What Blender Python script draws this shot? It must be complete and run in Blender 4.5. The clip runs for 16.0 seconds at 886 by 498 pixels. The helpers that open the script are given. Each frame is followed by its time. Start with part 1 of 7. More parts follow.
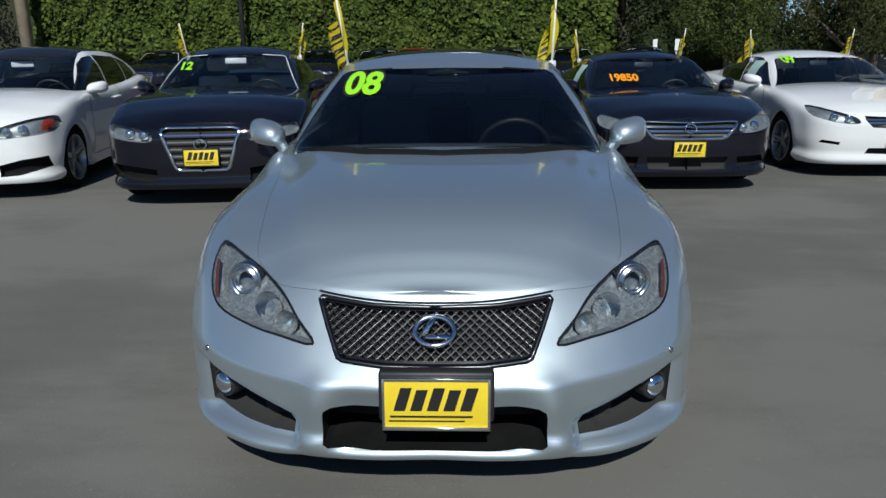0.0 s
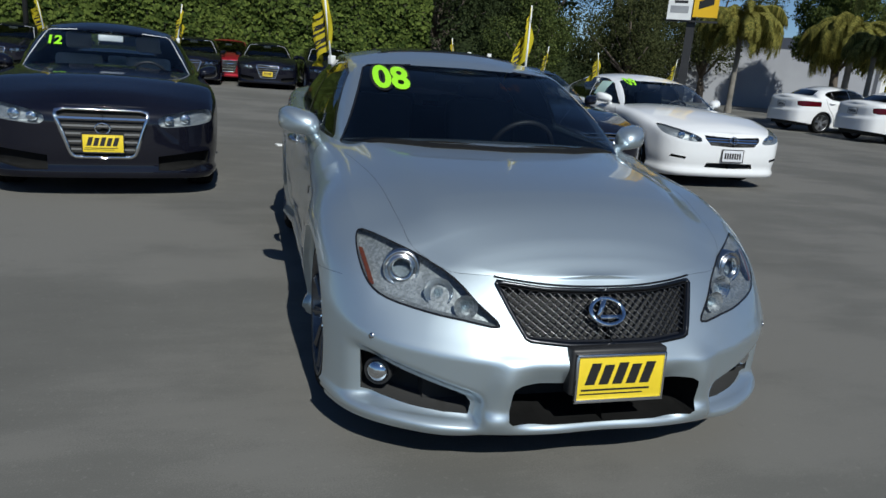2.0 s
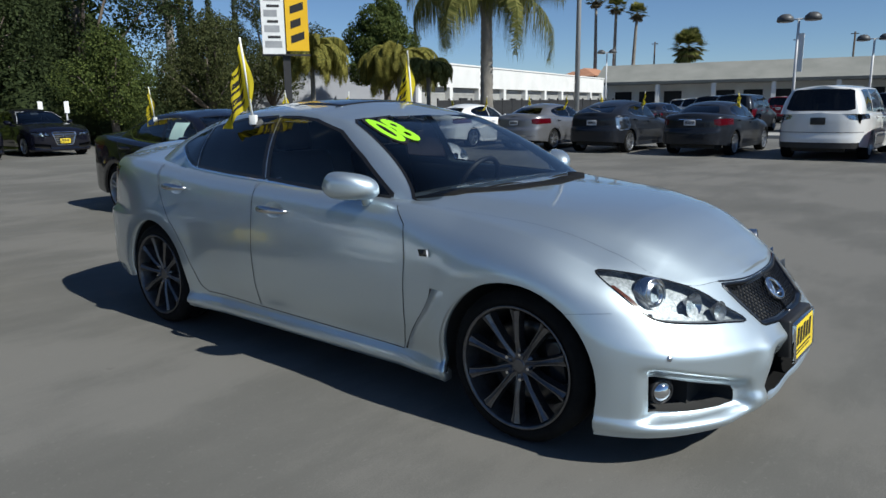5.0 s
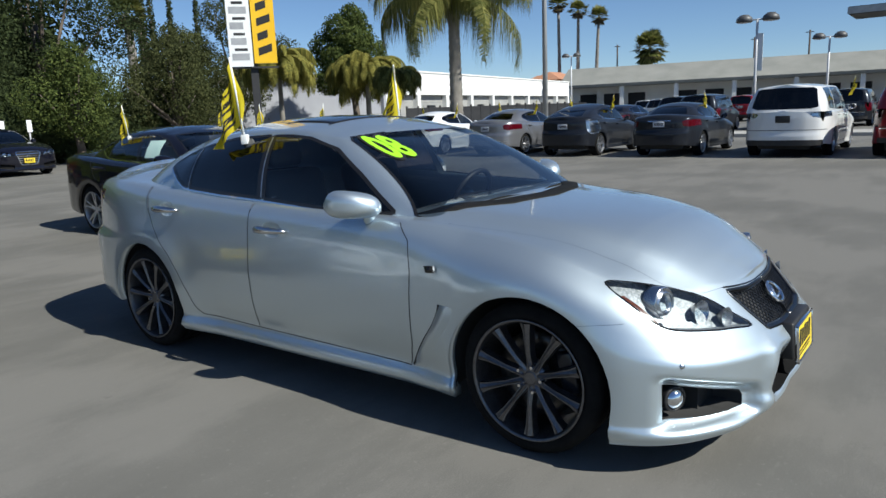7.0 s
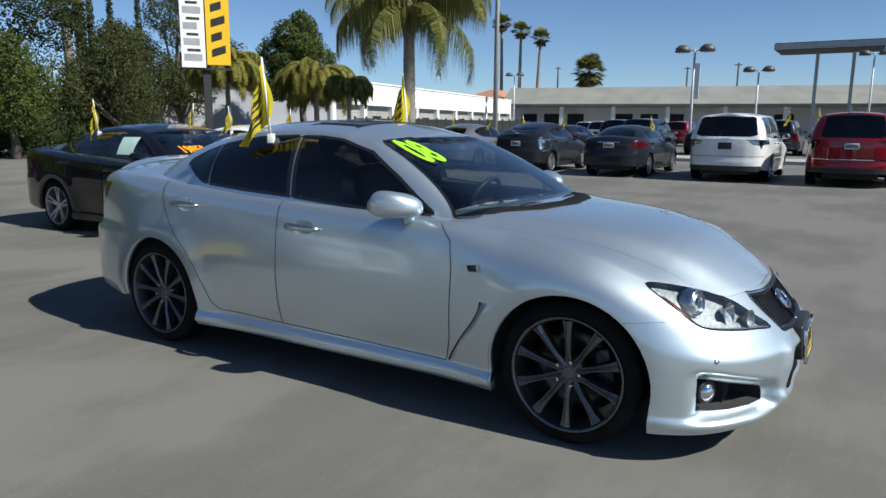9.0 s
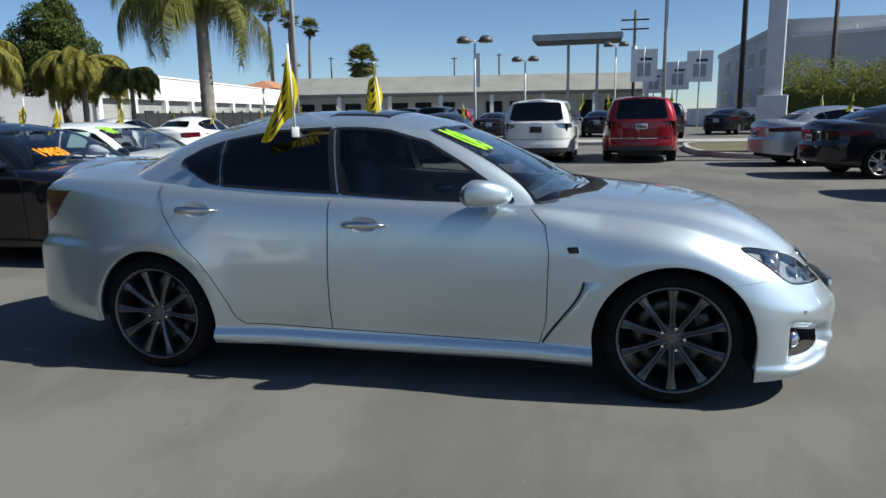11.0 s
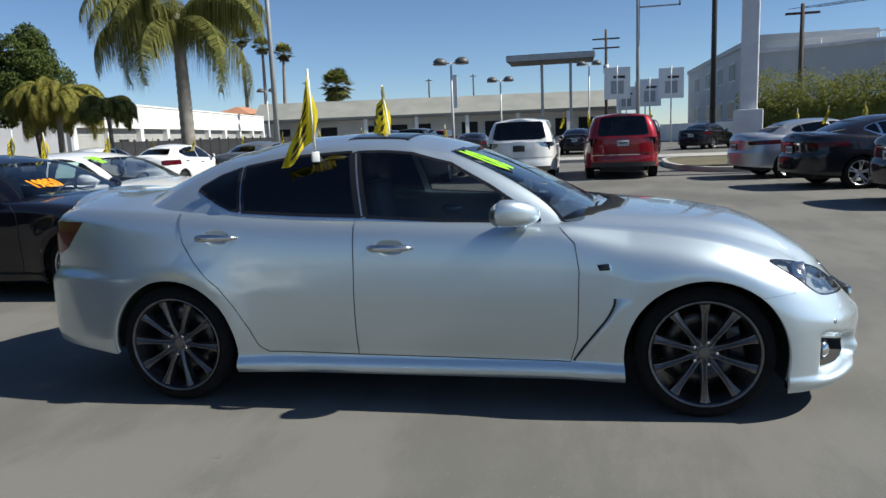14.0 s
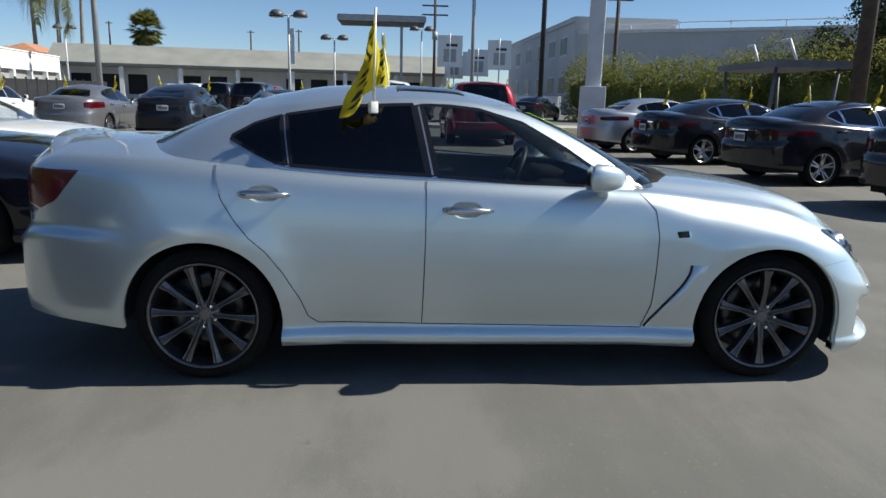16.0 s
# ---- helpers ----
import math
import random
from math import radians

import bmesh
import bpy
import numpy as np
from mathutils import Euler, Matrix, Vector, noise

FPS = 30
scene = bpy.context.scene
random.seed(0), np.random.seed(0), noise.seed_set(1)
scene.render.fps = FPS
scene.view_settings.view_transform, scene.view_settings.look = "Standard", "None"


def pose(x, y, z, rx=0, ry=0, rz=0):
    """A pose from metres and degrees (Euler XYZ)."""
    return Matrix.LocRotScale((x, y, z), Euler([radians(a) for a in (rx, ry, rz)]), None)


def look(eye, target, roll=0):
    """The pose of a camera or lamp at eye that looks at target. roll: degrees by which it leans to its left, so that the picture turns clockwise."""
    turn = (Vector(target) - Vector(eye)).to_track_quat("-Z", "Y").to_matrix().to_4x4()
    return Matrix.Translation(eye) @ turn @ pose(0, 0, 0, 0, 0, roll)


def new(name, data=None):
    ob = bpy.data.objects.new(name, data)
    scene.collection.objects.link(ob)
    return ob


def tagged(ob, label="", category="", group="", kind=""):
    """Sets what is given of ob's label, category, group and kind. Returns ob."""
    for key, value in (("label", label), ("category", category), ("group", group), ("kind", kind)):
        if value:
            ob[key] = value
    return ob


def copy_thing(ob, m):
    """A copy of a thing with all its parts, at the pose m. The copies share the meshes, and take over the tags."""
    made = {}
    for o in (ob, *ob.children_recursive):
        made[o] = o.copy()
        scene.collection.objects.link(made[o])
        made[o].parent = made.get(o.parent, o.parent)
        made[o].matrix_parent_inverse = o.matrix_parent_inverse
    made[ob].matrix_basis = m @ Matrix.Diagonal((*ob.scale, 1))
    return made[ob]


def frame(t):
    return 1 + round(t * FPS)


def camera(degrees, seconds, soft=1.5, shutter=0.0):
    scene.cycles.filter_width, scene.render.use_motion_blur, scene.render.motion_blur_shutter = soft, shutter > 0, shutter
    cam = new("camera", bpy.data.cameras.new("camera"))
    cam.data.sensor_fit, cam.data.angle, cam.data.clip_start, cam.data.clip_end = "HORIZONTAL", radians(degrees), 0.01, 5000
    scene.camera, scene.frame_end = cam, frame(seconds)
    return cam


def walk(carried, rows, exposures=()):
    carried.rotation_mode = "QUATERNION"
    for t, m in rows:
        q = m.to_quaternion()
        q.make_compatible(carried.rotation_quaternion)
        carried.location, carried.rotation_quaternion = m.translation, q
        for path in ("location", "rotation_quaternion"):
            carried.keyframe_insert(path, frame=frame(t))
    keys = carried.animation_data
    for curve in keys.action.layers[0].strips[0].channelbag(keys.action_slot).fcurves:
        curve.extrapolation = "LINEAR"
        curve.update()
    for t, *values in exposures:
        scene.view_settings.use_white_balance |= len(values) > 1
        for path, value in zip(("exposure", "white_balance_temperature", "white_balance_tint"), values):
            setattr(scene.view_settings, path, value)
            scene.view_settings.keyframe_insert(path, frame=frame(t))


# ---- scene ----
cam = camera(64.6, 16.0)
PATH = [
    (0, (0.091, -4.082, 1.404), (0.03, -2.16, 0.856), -0.5),
    (0.5, (-0.017, -4.142, 1.403), (-0.06, -2.213, 0.877), 0.9),
    (1, (-0.369, -4.222, 1.403), (-0.261, -2.294, 0.883), 2.3),
    (1.5, (-0.728, -4.166, 1.38), (-0.418, -2.265, 0.842), 2.9),
    (2, (-1.157, -4.076, 1.349), (-0.622, -2.22, 0.828), 4.5),
    (2.5, (-1.623, -3.951, 1.356), (-0.846, -2.18, 0.845), 3.9),
    (3, (-2.033, -3.734, 1.362), (-1.048, -2.068, 0.859), 4.0),
    (3.5, (-2.492, -3.495, 1.358), (-1.247, -1.995, 0.913), 3.0),
    (4, (-2.777, -3.208, 1.332), (-1.368, -1.856, 0.897), -0.8),
    (4.2, (-2.878, -3.106, 1.33), (-1.43, -1.794, 0.905), -0.2),
    (6.3, (-3.211, -2.711, 1.398), (-1.638, -1.539, 1.008), -2.4),
    (6.5, (-3.217, -2.713, 1.398), (-1.645, -1.539, 1.011), -2.3),
    (7, (-3.214, -2.717, 1.398), (-1.643, -1.54, 1.016), -2.3),
    (7.5, (-3.212, -2.715, 1.397), (-1.639, -1.541, 1.014), -2.0),
    (8, (-3.213, -2.702, 1.394), (-1.634, -1.536, 1.009), -2.0),
    (8.5, (-3.343, -2.611, 1.379), (-1.715, -1.505, 1.023), -0.0),
    (9, (-3.62, -2.411, 1.378), (-1.94, -1.384, 1.029), 0.5),
    (9.5, (-3.812, -2.072, 1.359), (-2.061, -1.191, 0.962), 0.8),
    (10, (-3.995, -1.686, 1.348), (-2.162, -0.973, 0.987), -0.0),
    (10.2, (-4.073, -1.525, 1.366), (-2.208, -0.906, 0.992), 0.6),
    (12.3, (-4.178, -0.777, 1.373), (-2.242, -0.423, 1.016), -2.5),
    (12.5, (-4.175, -0.783, 1.371), (-2.238, -0.432, 1.016), -2.4),
    (13, (-4.184, -0.783, 1.372), (-2.247, -0.424, 1.028), -2.3),
    (13.5, (-4.189, -0.786, 1.376), (-2.253, -0.411, 1.041), -2.4),
    (14, (-4.188, -0.801, 1.379), (-2.253, -0.414, 1.058), -2.4),
    (14.5, (-4.202, -0.737, 1.359), (-2.267, -0.348, 1.035), -0.0),
    (15, (-4.266, -0.421, 1.355), (-2.328, -0.142, 0.947), 0.9),
    (15.5, (-4.196, -0.018, 1.36), (-2.244, 0.15, 0.956), -1.4),
    (16, (-4.078, 0.457, 1.356), (-2.129, 0.323, 0.928), 1.4),
]
EXPOSURES = [(0, -0.26, 6200, 4), (3.0, -0.28, 6200, 4), (4.2, -0.1, 6250, 5), (6.5, 0.39, 6400, 5), (8.5, 0.41, 6450, 5), (12.5, 0.49, 6600, 5), (16, 0.54, 6650, 5)]
walk(cam, [(t, look(eye, target, roll)) for t, eye, target, roll in PATH], EXPOSURES)

# ==== world, sun and exposure ====
SUN_UP = 43.0
world = bpy.data.worlds.new("sky")
scene.world = world
world.use_nodes = True
wn = world.node_tree.nodes
sky = wn.new("ShaderNodeTexSky")
sky.sky_type = "NISHITA"
sky.sun_disc = False
sky.sun_elevation = radians(SUN_UP)
sky.sun_rotation = radians(180)
sky.air_density = 0.75
sky.dust_density = 0.05
sky.ozone_density = 3.0
wn["Background"].inputs[1].default_value = 0.071
clear = wn.new("ShaderNodeMix")
clear.data_type, clear.blend_type = "RGBA", "MULTIPLY"
clear.inputs[0].default_value = 1.0
clear.inputs[7].default_value = (0.895, 0.97, 1.1, 1)  # a deep dry blue
world.node_tree.links.new(sky.outputs[0], clear.inputs[6])
world.node_tree.links.new(clear.outputs[2], wn["Background"].inputs[0])
sun = new("sun", bpy.data.lights.new("sun", "SUN"))
sun.data.energy, sun.data.angle, sun.data.color = 4.9, radians(0.55), (1.0, 0.955, 0.895)
sun.matrix_world = look((0.4, -9.3, 9.3 * math.tan(radians(SUN_UP))), (0, 0, 0))

# ==== materials ====


def shader(name, colour=(0.5, 0.5, 0.5), rough=0.5, metal=0.0, **more):
    """A Principled material. Returns it with its nodes, links and shader node."""
    m = bpy.data.materials.new(name)
    m.use_nodes = True
    n, k = m.node_tree.nodes, m.node_tree.links
    b = n["Principled BSDF"]
    b.inputs["Base Color"].default_value = (*colour, 1)
    b.inputs["Roughness"].default_value = rough
    b.inputs["Metallic"].default_value = metal
    for key, value in more.items():
        b.inputs[key.replace("_", " ")].default_value = value
    return m, n, k, b


def ramp(n, k, source, stops):
    r = n.new("ShaderNodeValToRGB")
    while len(r.color_ramp.elements) < len(stops):
        r.color_ramp.elements.new(0.5)
    for e, (p, c) in zip(r.color_ramp.elements, stops):
        e.position, e.color = p, (*c, 1) if len(c) == 3 else c
    k.new(source, r.inputs[0])
    return r


def noise_tex(n, k, scale, detail=4.0, rough=0.55, coords="Object", stretch=None):
    t = n.new("ShaderNodeTexNoise")
    t.inputs["Scale"].default_value, t.inputs["Detail"].default_value, t.inputs["Roughness"].default_value = scale, detail, rough
    c = n.new("ShaderNodeTexCoord")
    if stretch:
        mp = n.new("ShaderNodeMapping")
        mp.inputs["Scale"].default_value = stretch
        k.new(c.outputs[coords], mp.inputs[0])
        k.new(mp.outputs[0], t.inputs["Vector"])
    else:
        k.new(c.outputs[coords], t.inputs["Vector"])
    return t


def bump(n, k, b, source, strength, distance):
    u = n.new("ShaderNodeBump")
    u.inputs["Strength"].default_value, u.inputs["Distance"].default_value = strength, distance
    k.new(source, u.inputs["Height"])
    k.new(u.outputs[0], b.inputs["Normal"])


def mottled(name, dark, light, scale, rough=0.7, metal=0.0, fine=60.0, depth=0.3, dist=0.004, coords="Object", **more):
    """Two scales of variation: broad stains between two colours, and a fine grain that also gives relief."""
    m, n, k, b = shader(name, dark, rough, metal, **more)
    t1, t2 = noise_tex(n, k, scale, coords=coords), noise_tex(n, k, fine, 3.0, coords=coords)
    mix = n.new("ShaderNodeMath")
    mix.operation = "MULTIPLY_ADD"
    mix.inputs[1].default_value = 0.35
    k.new(t2.outputs[0], mix.inputs[0])
    k.new(t1.outputs[0], mix.inputs[2])
    r = ramp(n, k, mix.outputs[0], [(0.45, dark), (0.9, light)])
    k.new(r.outputs[0], b.inputs["Base Color"])
    if depth:
        bump(n, k, b, t2.outputs[0], depth, dist)
    return m


def paint(name, colour, metal=0.0, rough=0.3, coat=1.0, flake=0.0):
    """Car paint under a clear coat, with a little dust and, for metallics, fine flake."""
    m, n, k, b = shader(name, colour, rough, metal, Coat_Weight=coat, Coat_Roughness=0.04, Specular_IOR_Level=0.5 if metal > 0.5 else 0.04)
    dust = noise_tex(n, k, 1.3, 5.0)
    r = ramp(n, k, dust.outputs[0], [(0.3, tuple(c * 0.94 for c in colour)), (0.75, tuple(min(1, c * 1.05 + 0.004) for c in colour))])
    k.new(r.outputs[0], b.inputs["Base Color"])
    if flake:
        f = noise_tex(n, k, 900.0, 1.0)
        rr = ramp(n, k, f.outputs[0], [(0.3, (rough - flake,) * 3), (0.7, (rough + flake,) * 3)])
        k.new(rr.outputs[0], b.inputs["Roughness"])
    return m


def tinted(name, colour, gloss=1.0):
    """Thin automotive glass: lets tinted light through, mirrors by the angle."""
    m = bpy.data.materials.new(name)
    m.use_nodes = True
    n, k = m.node_tree.nodes, m.node_tree.links
    n.remove(n["Principled BSDF"])
    clear, shine, mixer, fres = n.new("ShaderNodeBsdfTransparent"), n.new("ShaderNodeBsdfGlossy"), n.new("ShaderNodeMixShader"), n.new("ShaderNodeLayerWeight")
    clear.inputs[0].default_value = (*colour, 1)
    shine.inputs["Roughness"].default_value = 0.02
    shine.inputs[0].default_value = (gloss, gloss, gloss, 1)
    fres.inputs[0].default_value = 0.5
    steep, shift = n.new("ShaderNodeMath"), n.new("ShaderNodeMath")
    steep.operation, shift.operation = "POWER", "MULTIPLY_ADD"
    steep.inputs[1].default_value = 3.8
    shift.inputs[1].default_value, shift.inputs[2].default_value = 0.9, 0.045
    k.new(fres.outputs["Facing"], steep.inputs[0])
    k.new(steep.outputs[0], shift.inputs[0])
    k.new(shift.outputs[0], mixer.inputs[0])
    k.new(clear.outputs[0], mixer.inputs[1])
    k.new(shine.outputs[0], mixer.inputs[2])
    k.new(mixer.outputs[0], n["Material Output"].inputs[0])
    return m


SILVER = paint("silver_paint", (0.475, 0.555, 0.6), 0.94, 0.23, flake=0.04)


def scatter_flake(m, colour, rough, share):
    """A second, wider lobe: the flakes that lie at odd angles in the paint."""
    n, k = m.node_tree.nodes, m.node_tree.links
    wide = n.new("ShaderNodeBsdfPrincipled")
    wide.inputs["Base Color"].default_value = (*colour, 1)
    wide.inputs["Roughness"].default_value, wide.inputs["Metallic"].default_value, wide.inputs["Coat Weight"].default_value, wide.inputs["Coat Roughness"].default_value = rough, 0.84, 1.0, 0.04
    mixer = n.new("ShaderNodeMixShader")
    mixer.inputs[0].default_value = share
    k.new(n["Principled BSDF"].outputs[0], mixer.inputs[1])
    k.new(wide.outputs[0], mixer.inputs[2])
    k.new(mixer.outputs[0], n["Material Output"].inputs[0])


scatter_flake(SILVER, (0.645, 0.735, 0.785), 0.5, 0.54)
NAVY = paint("dark_blue_paint", (0.003, 0.0035, 0.009), 0.0, 0.3, 1.0)
BLACK_PAINT = paint("black_paint", (0.011, 0.011, 0.015), 0.0, 0.3, 1.0)
WHITE_PAINT = paint("white_paint", (0.78, 0.79, 0.8), 0.0, 0.3)
PEARL = paint("pearl_white_paint", (0.7, 0.71, 0.71), 0.1, 0.3)
RED_PAINT = paint("red_paint", (0.24, 0.01, 0.018), 0.3, 0.3)
GREY_PAINT = paint("grey_paint", (0.22, 0.225, 0.24), 0.6, 0.35, flake=0.04)
DARK_GREY = paint("dark_grey_paint", (0.02, 0.023, 0.03), 0.4, 0.3, 0.6)
SILVER_B = paint("light_silver_paint", (0.42, 0.44, 0.47), 0.7, 0.35)
TINT_DARK = tinted("privacy_glass", (0.035, 0.032, 0.033))
TINT_MID = tinted("tinted_glass", (0.22, 0.24, 0.25))
TINT_LIGHT = tinted("windshield_glass", (0.88, 0.92, 0.93))
TINT_FRONT = tinted("front_side_glass", (0.6, 0.635, 0.645))
LENS = tinted("lamp_lens", (0.86, 0.9, 0.92))
CHROME = shader("chrome", (0.75, 0.76, 0.78), 0.08, 1.0)[0]
SATIN = shader("satin_silver", (0.55, 0.56, 0.58), 0.25, 1.0)[0]
GUNMETAL = mottled("gunmetal_alloy", (0.125, 0.125, 0.131), (0.18, 0.18, 0.187), 30, 0.34, 0.85, depth=0.0)
ALLOY = mottled("silver_alloy", (0.42, 0.43, 0.45), (0.55, 0.56, 0.58), 30, 0.3, 0.9, depth=0.0)
RUBBER = mottled("tyre_rubber", (0.009, 0.009, 0.009), (0.016, 0.016, 0.0155), 9, 0.95, Specular_IOR_Level=0.1, depth=0.25, dist=0.002)
BLACK_PLASTIC = mottled("black_plastic", (0.012, 0.012, 0.013), (0.022, 0.022, 0.023), 8, 0.5, depth=0.1, dist=0.001)
GLOSS_BLACK = shader("gloss_black", (0.013, 0.013, 0.014), 0.12)[0]
DASH = mottled("dash_vinyl", (0.004, 0.004, 0.004), (0.009, 0.009, 0.009), 8, 0.8, depth=0.1, dist=0.001, Specular_IOR_Level=0.2)
CAVITY = shader("dark_cavity", (0.026, 0.026, 0.026), 0.9)[0]
LEATHER = mottled("black_leather", (0.008, 0.008, 0.008), (0.02, 0.019, 0.018), 5, 0.5, depth=0.2, dist=0.002)
MARKER_RED = shader("orange_red_marker", (0.3, 0.035, 0.015), 0.25, Coat_Weight=0.5)[0]
CLOTH_PALE = mottled("pale_seat_cloth", (0.3, 0.29, 0.27), (0.42, 0.4, 0.37), 6, 0.85, fine=200)
CLOTH_GREY = mottled("grey_seat_cloth", (0.11, 0.105, 0.1), (0.19, 0.18, 0.17), 6, 0.85, fine=200)
RED_LENS = shader("red_lens", (0.065, 0.0015, 0.005), 0.2, Coat_Weight=0.2, Specular_IOR_Level=0.25)[0]
CRIMSON = shader("crimson_lens", (0.1, 0.002, 0.012), 0.2, Coat_Weight=0.5)[0]
AMBER = shader("amber_lens", (0.14, 0.035, 0.012), 0.15, Coat_Weight=1.0)[0]
STEEL = mottled("brake_steel", (0.05, 0.048, 0.046), (0.12, 0.115, 0.11), 20, 0.35, 0.9, depth=0.0)
YELLOW_PLATE = mottled("yellow_plate", (0.75, 0.55, 0.02), (0.85, 0.65, 0.04), 3, 0.4, depth=0.05)
WHITE_PLATE = mottled("white_plate", (0.6, 0.62, 0.66), (0.72, 0.73, 0.75), 3, 0.4, depth=0.05)
def faceted(name, dark, light, rough, scale):
    """Bright reflector metal pressed in small facets."""
    m, n, k, b = shader(name, dark, rough, 0.6)
    v, c = n.new("ShaderNodeTexVoronoi"), n.new("ShaderNodeTexCoord")
    v.inputs["Scale"].default_value = scale
    k.new(c.outputs["Object"], v.inputs["Vector"])
    r = ramp(n, k, v.outputs["Color"], [(0.2, dark), (0.8, light)])
    k.new(r.outputs[0], b.inputs["Base Color"])
    bump(n, k, b, v.outputs["Distance"], 0.15, 0.003)
    return m


LAMP_BOWL = faceted("lamp_bowl", (0.24, 0.245, 0.25), (0.42, 0.425, 0.43), 0.48, 130.0)
GRILLE_METAL = shader("dark_chrome", (0.075, 0.077, 0.082), 0.3, 1.0)[0]
INK = shader("black_ink", (0.01, 0.01, 0.01), 0.6)[0]
LIME = shader("lime_sticker", (0.33, 0.78, 0.02), 0.5)[0]
ORANGE = shader("orange_sticker", (0.93, 0.33, 0.01), 0.5)[0]
PAPER = mottled("white_paper", (0.7, 0.72, 0.72), (0.8, 0.81, 0.8), 6, 0.7, depth=0.05)
GREEN_PAPER = mottled("pale_green_paper", (0.42, 0.6, 0.55), (0.5, 0.68, 0.62), 6, 0.7, depth=0.05)

# ==== shape tools ====


def finish(bm, smooth=True):
    me = bpy.data.meshes.new("mesh")
    bm.normal_update()
    bm.to_mesh(me)
    bm.free()
    if smooth:
        me.shade_smooth()
    return me


def part(name, bm, material, parent=None, label="", smooth=True, ref=None, at=None):
    """Links a bmesh (or a ready mesh) as one mesh object under a thing or a part."""
    me = bm if isinstance(bm, bpy.types.Mesh) else finish(bm, smooth)
    me.name = name
    if material and not me.materials:
        me.materials.append(material)
    if ref:
        set_normals(me, ref)
    ob = new(name, me)
    if parent:
        ob.parent = parent
    if at:
        ob.matrix_basis = at
    return tagged(ob, label)


def thing(name, label, category, m=None, group="", kind=""):
    ob = new(name)
    ob.empty_display_size = 0.2
    if m:
        ob.matrix_basis = m
    return tagged(ob, label, category, group, kind)


def box(bm, x0, x1, y0, y1, z0, z1, m=None, bevel=0.0):
    r = bmesh.ops.create_cube(bm, size=1.0)
    t = Matrix.Translation(((x0 + x1) / 2, (y0 + y1) / 2, (z0 + z1) / 2)) @ Matrix.Diagonal((abs(x1 - x0), abs(y1 - y0), abs(z1 - z0), 1))
    bmesh.ops.transform(bm, matrix=(m @ t) if m else t, verts=r["verts"])
    if bevel:
        es = list({e for v in r["verts"] for e in v.link_edges})
        bmesh.ops.bevel(bm, geom=es, offset=bevel, segments=2, affect="EDGES", profile=0.5)
    return bm


def boxed(*a, **k):
    return box(bmesh.new(), *a, **k)


def tube(bm, points, radius, sides=8, cap=True):
    """A round bar along points; radius is one number or one for each point."""
    pts = [Vector(p) for p in points]
    rad = radius if isinstance(radius, (list, tuple)) else [radius] * len(pts)
    rings = []
    side = None
    for i, p in enumerate(pts):
        d = (pts[min(i + 1, len(pts) - 1)] - pts[max(i - 1, 0)]).normalized()
        if side is None:
            side = d.orthogonal().normalized()
        side = (side - d * side.dot(d)).normalized()
        up = d.cross(side)
        rings.append([bm.verts.new(p + rad[i] * (math.cos(a) * side + math.sin(a) * up)) for a in (2 * math.pi * j / sides for j in range(sides))])
    for a, b in zip(rings, rings[1:]):
        for j in range(sides):
            bm.faces.new((a[j], a[(j + 1) % sides], b[(j + 1) % sides], b[j]))
    if cap:
        bm.faces.new(rings[0][::-1])
        bm.faces.new(rings[-1])
    return bm


def lathe(bm, profile, sides=32, axis="X", m=None):
    """Turns a profile of (along the axis, radius) round the axis."""
    rings = []
    for a, r in profile:
        ring = []
        for j in range(sides):
            w = 2 * math.pi * j / sides
            p = Vector((a, r * math.cos(w), r * math.sin(w))) if axis == "X" else Vector((r * math.cos(w), r * math.sin(w), a))
            ring.append(bm.verts.new(m @ p if m else p))
        rings.append(ring)
    for a, b in zip(rings, rings[1:]):
        for j in range(sides):
            bm.faces.new((a[j], a[(j + 1) % sides], b[(j + 1) % sides], b[j]))
    return bm


def curve(*pairs):
    """A smooth function of one number through (x, y) pairs, with no overshoot."""
    xs, ys = np.array([p[0] for p in pairs], float), np.array([p[1] for p in pairs], float)
    h = np.diff(xs)
    d = np.diff(ys) / h
    m = np.zeros(len(xs))
    for i in range(1, len(xs) - 1):
        if d[i - 1] * d[i] > 0:
            w1, w2 = 2 * h[i] + h[i - 1], h[i] + 2 * h[i - 1]
            m[i] = (w1 + w2) / (w1 / d[i - 1] + w2 / d[i])
    m[0], m[-1] = d[0], d[-1]

    def f(q):
        q = np.clip(np.asarray(q, float), xs[0], xs[-1])
        i = np.clip(np.searchsorted(xs, q, "right") - 1, 0, len(h) - 1)
        t = (q - xs[i]) / h[i]
        return (ys[i] * (1 + 2 * t) * (1 - t) ** 2 + m[i] * h[i] * t * (1 - t) ** 2 + ys[i + 1] * t * t * (3 - 2 * t) + m[i + 1] * h[i] * t * t * (t - 1))

    return f


def rounded(points, n=8, closed=True):
    """A smooth line through the points (Catmull-Rom), n steps between each two."""
    p = np.array(points, float)
    k = len(p)
    out = []
    for i in range(k if closed else k - 1):
        if closed:
            a, b, c, d = p[i - 1], p[i], p[(i + 1) % k], p[(i + 2) % k]
        else:
            a, b, c, d = p[max(i - 1, 0)], p[i], p[i + 1], p[min(i + 2, k - 1)]
        for j in range(n):
            t = j / n
            out.append(0.5 * ((2 * b) + (c - a) * t + (2 * a - 5 * b + 4 * c - d) * t * t + (3 * b - a - 3 * c + d) * t ** 3))
    if not closed:
        out.append(p[-1])
    return [tuple(map(float, q)) for q in out]


